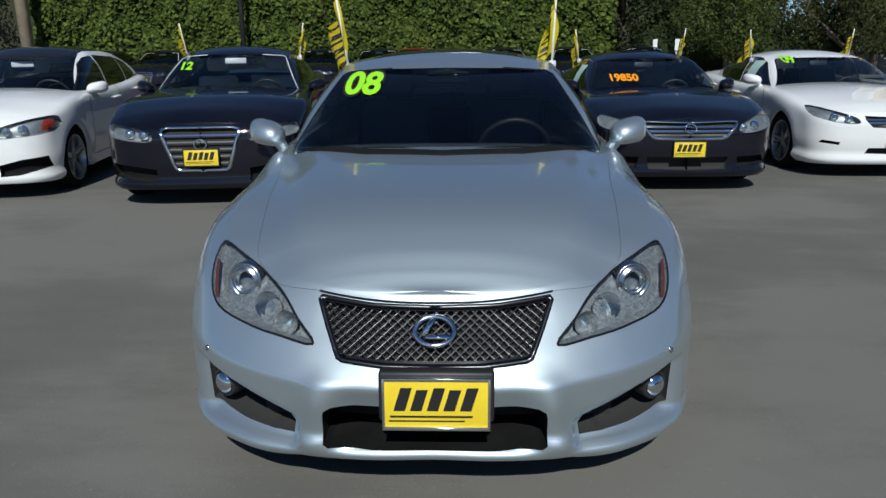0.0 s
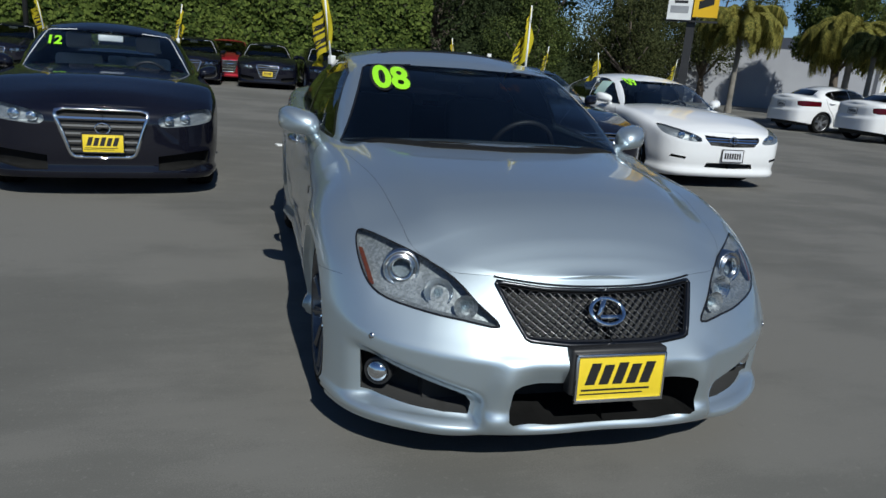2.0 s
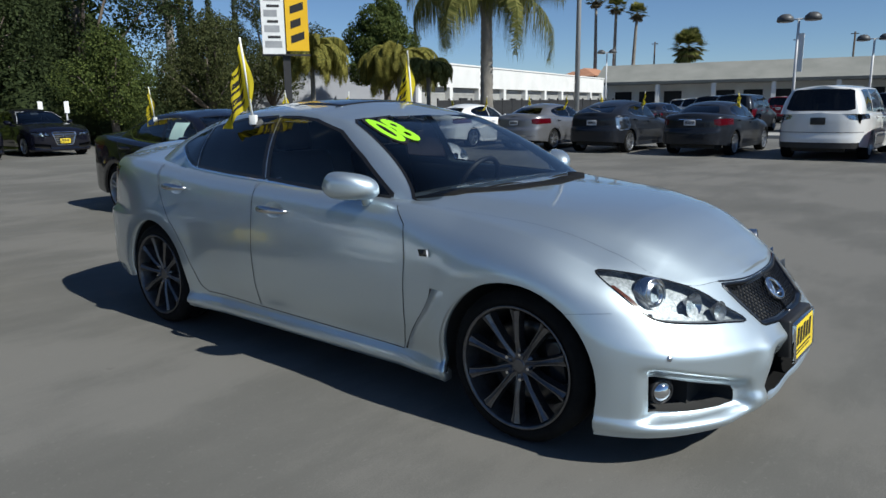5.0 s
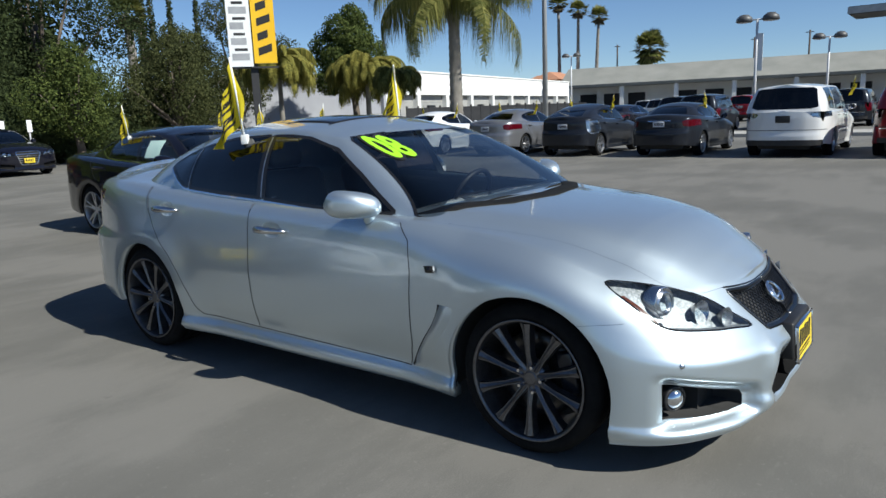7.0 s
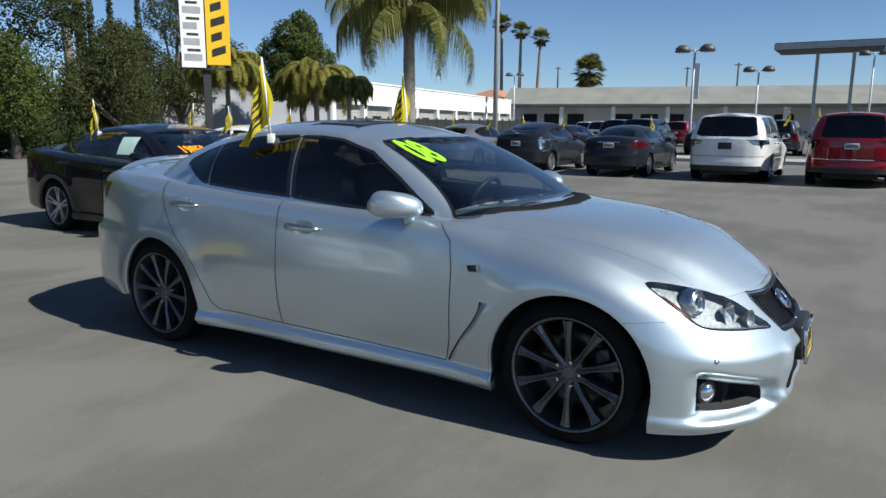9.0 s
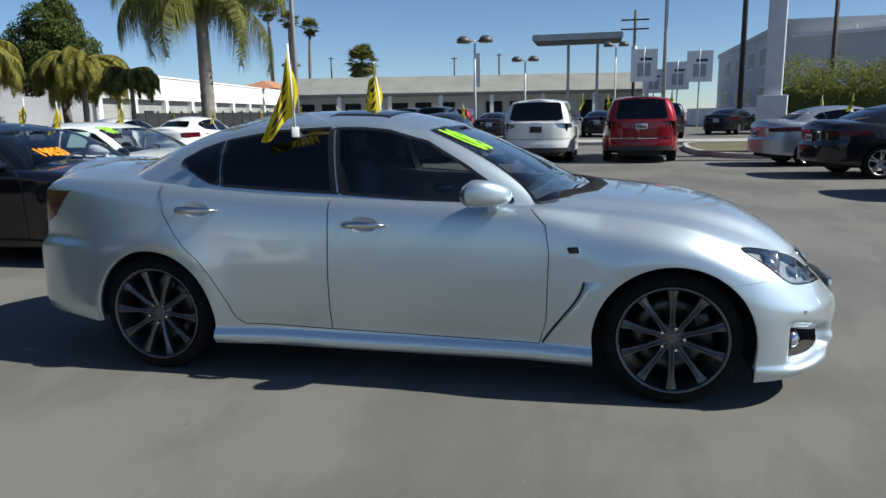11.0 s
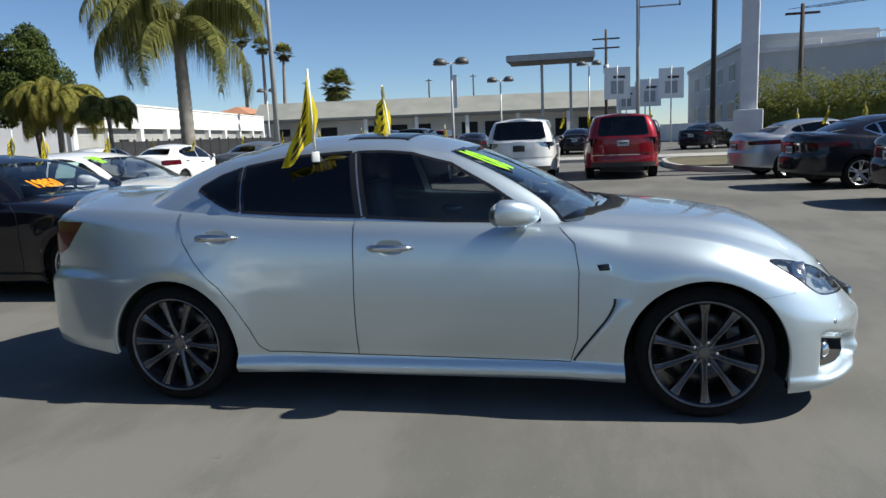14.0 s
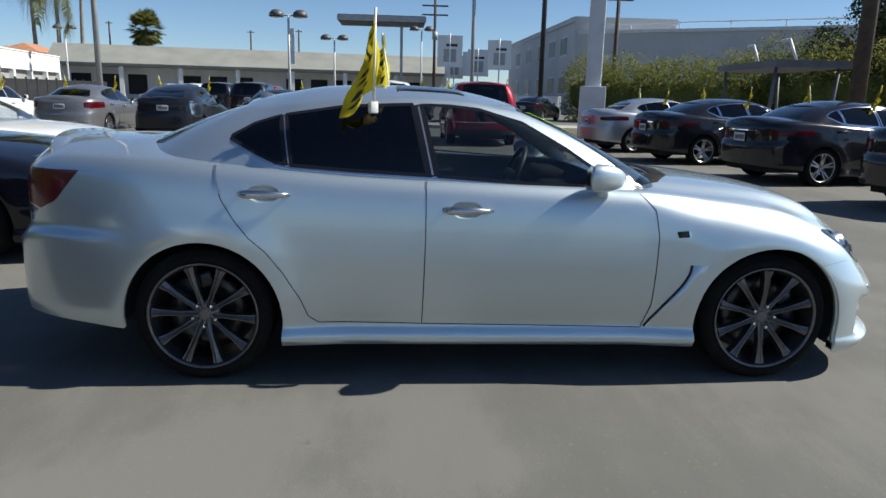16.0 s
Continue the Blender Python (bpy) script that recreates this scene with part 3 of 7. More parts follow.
def half_house(S):
    """The cabin: drawn from the plan at the belt to the plan of the roof, and a crowned roof."""
    k = int(S["cols"] * 0.75)
    a, b = half_outline(S["belt"], 400), half_outline(S["roof"], 400)
    # both outlines keep step corner by corner
    def even(points):
        p = np.array(points)
        return np.concatenate([[0], np.cumsum(np.hypot(*np.diff(p, axis=0).T))])
    sa, sb = even(S["belt"]), even(S["roof"])
    u = np.linspace(0, 1, k)
    ca = np.interp(u, sa / sa[-1], np.linspace(0, 1, len(sa)))
    qa, qb = np.interp(ca, np.linspace(0, 1, len(sa)), sa / sa[-1]), np.interp(ca, np.linspace(0, 1, len(sb)), sb / sb[-1])
    e = np.linspace(0, 1, 400)
    A = np.stack([np.interp(qa, e, a[:, 0]), np.interp(qa, e, a[:, 1])], 1)
    B = np.stack([np.interp(qb, e, b[:, 0]), np.interp(qb, e, b[:, 1])], 1)
    za, zr = curve(*S["belt_z"])(A[:, 1]), curve(*S["roof_z"])(B[:, 1])
    t = np.gradient(A, axis=0)
    t /= np.linalg.norm(t, axis=1)[:, None]
    n = np.stack([t[:, 1], -t[:, 0]], 1)
    n[0], n[-1] = (0, -1), (0, 1)
    rows, tops = S["rows"] // 2 + 6, S["tops"]
    P = np.zeros((k, rows + tops, 3))
    for j in range(rows):
        v = j / (rows - 1)
        swell = S["bulge"] * math.sin(math.pi * v) * (0.5 + 0.5 * np.abs(n[:, 0]))
        q = A + (B - A) * v + n * swell[:, None]
        P[:, j] = np.stack([-np.maximum(q[:, 0], 0), q[:, 1], za + (zr - za) * (1 - (1 - v) ** 1.12)], 1)
    P[0, :, 0] = P[-1, :, 0] = 0
    E = P[:, rows - 1].copy()
    zc = curve(*S["roof_c"])(E[:, 1])
    for j in range(tops):
        s = (j + 1) / tops
        P[:, rows + j] = np.stack([E[:, 0] * (1 - s), E[:, 1], E[:, 2] + np.maximum(zc - E[:, 2], 0) * (1 - (1 - s) ** 2.2)], 1)
    bm = grid_mesh(P)
    bmesh.ops.remove_doubles(bm, verts=bm.verts, dist=1e-5)
    bmesh.ops.recalc_face_normals(bm, faces=bm.faces)
    if sum(f.normal.z for f in bm.faces) < 0:
        bmesh.ops.reverse_faces(bm, faces=bm.faces)
    return bm


def ring(cx, cy, r, n=48):
    return [(cx + r * math.cos(2 * math.pi * i / n), cy + r * math.sin(2 * math.pi * i / n)) for i in range(n)]


WHEEL_KINDS = {}


def wheel_meshes(kind, r, width, rim, spokes, finish_material):
    """The meshes of one wheel, face to -x: rim with spokes, tyre, brake disc, caliper."""
    key = (kind, r)
    if key in WHEEL_KINDS:
        return WHEEL_KINDS[key]
    h = width / 2
    t = bmesh.new()
    lathe(t, [(-h + 0.012, rim - 0.004), (-h, rim + 0.012), (-h - 0.004, rim + 0.035), (-h, r - 0.03), (-h + 0.012, r - 0.012), (-h + 0.03, r - 0.002), (-h * 0.35, r), (-h * 0.33, r - 0.007),
              (-h * 0.27, r - 0.007), (-h * 0.25, r), (h * 0.25, r), (h * 0.27, r - 0.007), (h * 0.33, r - 0.007), (h * 0.35, r), (h - 0.02, r - 0.002), (h, r - 0.03), (h, rim)], 56)
    b = bmesh.new()
    lathe(b, [(-h + 0.004, rim - 0.002), (-h - 0.002, rim + 0.006), (-h - 0.004, rim), (-h, rim - 0.005), (-h + 0.015, rim - 0.009), (-h + 0.07, rim - 0.02), (h - 0.02, rim - 0.03), (h, rim)], 56)
    sp = bmesh.new()
    for m in (Matrix.Identity(4),):
        w0, w1 = {"thin": (0.0155, 0.018), "pairs": (0.022, 0.013), "wide": (0.04, 0.026)}.get(kind, (0.02, 0.016))
        vs = []
        for y, w, x0, x1 in ((0.035, w0, -h + 0.038, -h + 0.08), (rim * 0.45, w0 * 0.8, -h + 0.02, -h + 0.06), (rim * 0.8, w1, -h + 0.012, -h + 0.05), (rim - 0.012, w1 * 1.5, -h + 0.006, -h + 0.05)):
            groove = -0.009 if kind == "thin" else 0.003
            vs.append([sp.verts.new(m @ Vector((x, y, z))) for x, z in ((x0, -w * 0.85), (x0, -w * 0.6), (x0 + groove, 0), (x0, w * 0.6), (x0, w * 0.85), (x1, w), (x1, -w))])
        for p, q in zip(vs, vs[1:]):
            for j in range(7):
                sp.faces.new((p[j], q[j], q[(j + 1) % 7], p[(j + 1) % 7]))
    lathe(b, [(-h + 0.03, 0.0005), (-h + 0.03, 0.026), (-h + 0.034, 0.03), (-h + 0.036, 0.05), (-h + 0.05, 0.066), (-h + 0.09, 0.07)], 28)
    bmesh.ops.recalc_face_normals(sp, faces=sp.faces)
    for i in range(5):
        a = 2 * math.pi * i / 5 + 0.3
        lathe(b, [(-h + 0.022, 0.0005), (-h + 0.022, 0.008), (-h + 0.042, 0.0105)], 6, m=Matrix.Translation((0, 0.055 * math.cos(a), 0.055 * math.sin(a))))
    bmesh.ops.recalc_face_normals(b, faces=b.faces)
    nut = lathe(bmesh.new(), [(-h + 0.012, 0.0005), (-h + 0.013, 0.007), (-h + 0.03, 0.0095), (-h + 0.04, 0.0095)], 6)
    bmesh.ops.recalc_face_normals(nut, faces=nut.faces)
    d = bmesh.new()
    dr = rim * 0.72
    lathe(d, [(0.0, 0.05), (-0.012, 0.06), (-0.012, dr - 0.055), (-0.016, dr - 0.05), (-0.016, dr), (0.012, dr), (0.012, 0.05)], 40)
    for i in range(0, 40):
        a, rr = i * 2.4, dr - 0.045 + (i % 4) * 0.011
        lathe(d, [(-0.0166, 0.0005), (-0.0166, 0.0035)], 6, m=Matrix.Translation((0, rr * math.cos(a), rr * math.sin(a))))
    bmesh.ops.recalc_face_normals(d, faces=d.faces)
    c = boxed(-0.04, 0.03, dr - 0.07, dr + 0.008, -0.09, 0.09, bevel=0.012)
    lip = bmesh.new()
    lathe(lip, [(-h - 0.0045, rim - 0.001), (-h - 0.0065, rim + 0.002), (-h - 0.006, rim + 0.006), (-h - 0.003, rim + 0.007)], 56)
    bmesh.ops.recalc_face_normals(lip, faces=lip.faces)
    WHEEL_KINDS[key] = out = {"rim": finish(b, False), "tyre": finish(t), "brake_disc": finish(d), "brake_caliper": finish(c), "rim_lip": finish(lip), "spoke": finish(sp, False), "lug_nut": finish(nut, False)}
    for name, mat in (("rim", finish_material), ("tyre", RUBBER), ("brake_disc", STEEL), ("brake_caliper", DARK_GREY), ("rim_lip", ALLOY if finish_material is ALLOY else finish_material), ("spoke", finish_material), ("lug_nut", CHROME)):
        out[name].materials.append(mat)
    return out


def add_wheels(car, S, kind="pairs", spokes=10, width=0.225, rim=0.235, material=None, fine=False, turn=0.0):
    yf, yr, r, R = S["wheels"]
    M = wheel_meshes(kind, r, width, rim, spokes, material or ALLOY)
    for y in (yf, yr):
        for s in (-1, 1):
            wheel = part("wheel", M["rim"], None, car, "dark gunmetal thin-spoked alloy wheel" if fine else "")
            wheel.matrix_basis = pose(s * (S["track"] - width / 2), y, r, (17 if y < 0 else 40), 0, (0 if s < 0 else 180) + (turn if y < 0 else 0))
            part("tyre", M["tyre"], None, wheel)
            part("rim_lip", M["rim_lip"], None, wheel)
            for i in range(spokes):
                a = 2 * math.pi * i / spokes + (0.0 if kind != "pairs" else 0.16 if i % 2 else -0.16)
                part("spoke", M["spoke"], None, wheel).matrix_basis = Matrix.Rotation(a, 4, "X")
            if fine:
                part("brake_disc", M["brake_disc"], None, wheel)
                for i in range(5):
                    a = 2 * math.pi * i / 5 + 0.3
                    part("lug_nut", M["lug_nut"], None, wheel, "bright lug nut").matrix_basis = Matrix.Translation((0, 0.055 * math.cos(a), 0.055 * math.sin(a)))
                c = part("brake_caliper", M["brake_caliper"], None, wheel)
                c.matrix_basis = Matrix.Rotation(radians(150 if y < 0 else 30), 4, "X")


def interior(car, S, seat_material, wheel_side=1, two_rows=True):
    """Seats, dashboard and steering wheel behind the glass. Left-hand drive: the wheel is at +x."""
    dash = bmesh.new()
    y0 = S["belt"][3][1]
    zb = float(curve(*S["belt_z"])(y0))
    box(dash, -0.68, 0.68, y0 - 0.25, y0 + 0.22, zb - 0.35, zb - 0.02, bevel=0.05)
    box(dash, wheel_side * 0.36 - 0.2, wheel_side * 0.36 + 0.2, y0 + 0.02, y0 + 0.2, zb - 0.06, zb + 0.035, bevel=0.03)
    part("dashboard", dash, DASH, car)
    st = bmesh.new()
    m = pose(wheel_side * 0.36, y0 + 0.33, zb - 0.02, -65)
    pts = [m @ Vector((0.185 * math.cos(a), 0.185 * math.sin(a), 0)) for a in np.linspace(0, 2 * math.pi, 33)]
    tube(st, pts, 0.016, 8, cap=False)
    box(st, -0.17, 0.17, -0.03, 0.03, -0.02, 0.015, m=m, bevel=0.01)
    part("steering_wheel", st, BLACK_PLASTIC, car)
    if S["cols"] < 200:
        ym = S["roof"][0][1] + 0.05
        zm = float(curve(*S["roof_c"])(ym)) - 0.085
        k = part("rear_view_mirror", boxed(-0.12, 0.12, -0.018, 0.012, -0.034, 0.034, m=pose(0, ym, zm, -12, 0, 8), bevel=0.011), S.get("mirror_shell", BLACK_PLASTIC), car)
        part("mirror_stem", tube(bmesh.new(), [(0, ym, zm + 0.03), (0, ym + 0.02, zm + 0.085)], 0.008, 6) or bmesh.new(), BLACK_PLASTIC, k)
    for s in (-1, 1):
        b = bmesh.new()
        box(b, s * 0.36 - 0.25, s * 0.36 + 0.25, -0.05, 0.45, 0.38, 0.55, bevel=0.05)
        box(b, -0.24, 0.24, -0.06, 0.08, 0.0, 0.6, m=pose(s * 0.36, 0.42, 0.52, -14), bevel=0.05)
        seat = part("seat", b, seat_material, car)
        h = boxed(-0.13, 0.13, -0.045, 0.05, 0.0, 0.18, m=pose(s * 0.36, 0.585, 1.13 * zb / 0.91, -10), bevel=0.04)
        part("headrest", h, seat_material, seat)
    if two_rows:
        b = bmesh.new()
        box(b, -0.64, 0.64, 0.85, 1.3, 0.38, 0.55, bevel=0.05)
        box(b, -0.63, 0.63, -0.06, 0.08, 0.0, 0.5, m=pose(0, 1.28, 0.52, -22), bevel=0.05)
        for s in (-1, 0, 1):
            box(b, -0.11, 0.11, -0.04, 0.05, 0.48, 0.6, m=pose(s * 0.42, 1.28, 0.52, -22), bevel=0.03)
        part("rear_bench", b, seat_material, car)


def plate(car, m, material, bars, name="license_plate", label="", bracket=True):
    """A plate in its frame, face to -y, with bars where its writing is."""
    p = part(name, boxed(-0.1525, 0.1525, -0.004, 0.004, -0.076, 0.076, bevel=0.002), material, car, label)
    p.matrix_basis = m
    f = bmesh.new()
    for x0, x1, z0, z1 in ((-0.16, 0.16, 0.072, 0.081), (-0.16, 0.16, -0.083, -0.072), (-0.16, -0.152, -0.08, 0.08), (0.152, 0.16, -0.08, 0.08)):
        box(f, x0, x1, -0.01, 0.006, z0, z1, bevel=0.002)
    part("plate_frame", f, BLACK_PLASTIC if bracket else CHROME, p)
    for x0, x1, z0, z1 in bars:
        bar = boxed(x0, x1, -0.0055, -0.004, z0, z1)
        if bars is DEALER_BARS:  # a slanting hand
            for v in bar.verts:
                v.co.x += 0.3 * v.co.z
        part("lettering_bar", bar, INK, p, smooth=False)
    return p


DEALER_BARS = [(-0.12 + i * 0.049, -0.086 + i * 0.049, -0.022, 0.05 - 0.006 * (i % 2)) for i in range(5)] + [(-0.125, 0.12, -0.043, -0.037), (-0.125, 0.1, -0.056, -0.052)]
NUMBER_BARS = [(-0.12 + i * 0.036, -0.095 + i * 0.036, -0.04, 0.035) for i in range(7)]


def gap_line(bm, ref, view, pts, width=0.006):
    return ribbon(bm, ref, view, dense(rounded(pts, 5, closed=False), 0.02), width)


def build_car(name, label, S, colour, m, wheel=("pairs", 10, ALLOY), fine=False, seat=None, front=None, rear=None, glass=(TINT_MID, TINT_DARK), group="", trim=CHROME, turn=0.0):
    """A whole car with its parts. front, rear: functions that add the lamps, grille and plates of that make."""
    car = thing(name, label, "car", m, group)
    B, H = half_body(S), half_house(S)
    full = mirrored(B.copy(), True)
    refB = reference(full)
    full.free()
    full = mirrored(H.copy(), True)
    refH = reference(full)
    full.free()
    yf, yr, r, R = S["wheels"]
    for yw in (yf, yr):
        az = r + S.get("arch_rise", 0.005)
        carve(B, ring(yw, az, R), "right", keep=lambda c: c.x < -0.45).free()
        carve(B, [(yw - R * 0.995, az), (yw + R * 0.995, az), (yw + R * 0.96, 0.05), (yw - R * 0.96, 0.05)], "right", keep=lambda c: c.x < -0.45).free()
    # the cabin floor is open under the glass
    y0, y1 = S["belt"][3][1] - 0.02, S["belt"][8][1]
    bel = [(-x * 0.94, min(max(y, y0), y1)) for x, y in half_outline(S["belt"], 40)]
    carve(B, [(0.05, y0)] + [q for q in bel if q[0] < -0.1] + [(0.05, y1)], "top", keep=lambda c: c.z > 0.7).free()
    ctx = dict(car=car, B=B, H=H, refB=refB, refH=refH, S=S, colour=colour, fine=fine)
    if front:
        front(ctx)
    if rear:
        rear(ctx)
    # glass
    g = carve(H, S["windshield"], "front")
    part("windshield", mirrored(g, True), glass[0] if fine else glass[0], car, ref=refH)
    g = carve(H, S["rear_glass"], "rear")
    part("rear_window", mirrored(g, True), glass[1], car, ref=refH)
    for i, w in enumerate(S["windows"]):
        g = carve(H, w, "right")
        mat = S.get("front_tint", glass[0]) if i == 0 else glass[1]
        part("side_window", mirrored(g), mat, car, ref=refH)
        part("side_window", g, mat, car, ref=refH)
    for w in S["windows"]:
        seal = ribbon(bmesh.new(), refH, "right", dense(w + [w[0]], 0.03), 0.02, 0.0015)
        part("window_seal", mirrored(seal), S.get("seal", GLOSS_BLACK), car)
        part("window_seal", seal, S.get("seal", GLOSS_BLACK), car)
    dlo = [S["windows"][0][-1]] + S["windows"][0][0:3] + S["windows"][1][0:3]
    if len(S["windows"]) > 2:
        dlo += S["windows"][2][1:4]
    strip = bmesh.new()
    ribbon(strip, refH, "right", dense([(y, z - 0.012) for y, z in dlo], 0.03), 0.008 if fine else 0.018, 0.003)
    part("belt_trim", mirrored(strip), trim, car)
    part("belt_trim", strip, trim, car)
    for w, view in ((S["windshield"], "front"), (S["rear_glass"], "rear")):
        rim = ribbon(bmesh.new(), refH, view, dense([q for q in w if q[0] < 0.001] , 0.03), 0.018, 0.002)
        part("glass_surround", mirrored(rim), S.get("surround", GLOSS_BLACK), car)
        part("glass_surround", rim, S.get("surround", GLOSS_BLACK), car)
    # doors, with their shut lines and dished handle cups
    cups = {}
    for y, z in S["handles"] if fine else ():
        o = rounded([(y - 0.085, z), (y - 0.05, z + 0.036), (y + 0.02, z + 0.042), (y + 0.07, z + 0.006), (y + 0.025, z - 0.036), (y - 0.05, z - 0.034)], 5)
        cup = carve(B, o, "right", keep=lambda c: c.x < -0.5)
        rim = {v for e in cup.edges if e.is_boundary for v in e.verts}
        for v in cup.verts:
            q = math.hypot((v.co.y - y) / 0.1, (v.co.z - z) / 0.038)
            if v not in rim:
                v.co.x += 0.036 * max(0.0, 1 - q * q)
        bmesh.ops.subdivide_edges(cup, edges=[e for e in cup.edges if not e.is_boundary], cuts=1)
        cups[(y, z)] = cup
    for d in S["doors"]:
        leaf = carve(B, d, "right", keep=lambda c: c.x < -0.5)
        part("door", mirrored(leaf), colour, car, ref=refB)
        part("door", leaf, colour, car, ref=refB)
        line = ribbon(bmesh.new(), refB, "right", dense(d, 0.02), 0.0044 if fine else 0.01, 0.0012)
        for piece in pieces(mirrored(line)) + pieces(line):
            part("shut_line", piece, CAVITY, car)
    for view, key in (("top", "lines_top"), ("right", "lines_side")):
        for pts in S.get(key, []):
            line = gap_line(bmesh.new(), refB, view, pts, 0.001)
            for piece in pieces(mirrored(line)) + pieces(line):
                part("shut_line", piece, CAVITY, car)
    rim_skirt(B, (0.05, 0, 0), near=lambda c: c.x < -0.55 and min(math.hypot(c.y - yf, c.z - az), math.hypot(c.y - yr, c.z - az)) < R + 0.02)
    rim_skirt(B, (0, 0, 0.04), near=lambda c: c.z < 0.205 and c.x < -0.003)
    part("body", mirrored(B, True), colour, car, ref=refB)
    part("roof", mirrored(H, True), colour, car, ref=refH)
    # underside and wheel housings
    u = bmesh.new()
    nose, tail = S["plan"][0][1], S["plan"][-1][1]
    box(u, -0.58, 0.58, nose + 0.25, tail - 0.25, 0.2, 0.36)
    box(u, -0.8, 0.8, yf + R + 0.03, yr - R - 0.03, 0.2, 0.36)
    part("underbody", u, CAVITY, car, smooth=False)
    for y in (yf, yr):
        for s in (-1, 1):
            a = bmesh.new()
            k = 18
            prof = [[a.verts.new((s * x, y + (R + 0.015) * math.cos(w), r + (R + 0.015) * math.sin(w))) for w in np.linspace(-0.1, math.pi + 0.38, k)] for x in (S["track"] - 0.03, 0.5)]
            for i in range(k - 1):
                a.faces.new((prof[0][i], prof[0][i + 1], prof[1][i + 1], prof[1][i]))
            a.faces.new(prof[1])
            part("wheel_housing", a, CAVITY, car)
    add_wheels(car, S, wheel[0], wheel[1], material=wheel[2], fine=fine, turn=turn, rim=S.get("rim", 0.235))
    # handles
    for y, z in S["handles"]:
        for s in (-1, 1):
            p, n = lay(refB, "right", y, z, 0.0)
            if p is None:
                continue
            h = bmesh.new()
            q = [(-0.13, 0.006), (-0.1, 0.024), (-0.03, 0.036), (0.04, 0.036), (0.075, 0.03), (0.095, 0.006)]
            tube(h, [(s * (abs(p.x) + d), y + a, z + 0.004 * math.cos(a * 12)) for a, d in q], [0.007, 0.0135, 0.019, 0.0205, 0.019, 0.013], 10)
            part("door_handle", h, SATIN if fine else colour, car, "satin silver door handle" if fine else "")
            if fine:
                cup = cups[(y, z)].copy()
                if s > 0:
                    cup = mirrored(cup)
                part("handle_cup", cup, colour, car)
    # mirrors
    if "mirror" in S:
        my, mz, mx = S["mirror"]
        for s in (-1, 1):
            mirror_unit(car, s, mx, my, mz, colour, S.get("mirror_drop", 0.0))
    interior(car, S, seat or LEATHER)
    return car, ctx


def mirror_unit(car, s, mx, my, mz, colour, drop=0.0):
    """A door mirror: a rounded shell on a short foot, the glass facing back."""
    b = bmesh.new()
    bmesh.ops.create_uvsphere(b, u_segments=28, v_segments=18, radius=1.0)
    for v in b.verts:
        x, y, z = v.co
        f = 1.0 / max((abs(x) ** 2.9 + abs(z) ** 2.9) ** (1 / 2.9), 1e-6) * math.hypot(x, z)
        yy = -0.125 * abs(y) ** 0.8 if y < 0 else 0.03 * y
        taper = 1.0 - 0.16 * (0.5 - 0.5 * x)
        v.co = Vector((x * 0.099 * f, yy * 1.08 + 0.05 * x, z * (0.08 if z > 0 else 0.06) * taper * f - 0.013 * (1 - x)))
    shell = part("mirror", b, colour, car)
    shell.matrix_basis = Matrix.Translation((s * mx, my, mz)) @ Matrix.Diagonal((s, 1, 1, 1))
    f = bmesh.new()
    tube(f, [(-0.135, -0.03, -0.115 - drop), (-0.112, -0.035, -0.095 - drop * 0.9), (-0.085, -0.045, -0.07 - drop * 0.5), (-0.06, -0.055, -0.035), (-0.03, -0.055, -0.01)], [0.037, 0.03, 0.027, 0.033, 0.04], 12)
    part("mirror_foot", f, colour, shell)
    g = bmesh.new()
    bmesh.ops.create_circle(g, cap_ends=True, segments=24, radius=1.0)
    for v in g.verts:
        v.co = Vector((v.co.x * 0.08, 0.034 + 0.05 * v.co.x, v.co.y * 0.06 - 0.006))
    part("mirror_glass", g, CHROME, shell)

# ==== the lot ====


def lot_height(x):
    """The lot is level."""
    return 0.0


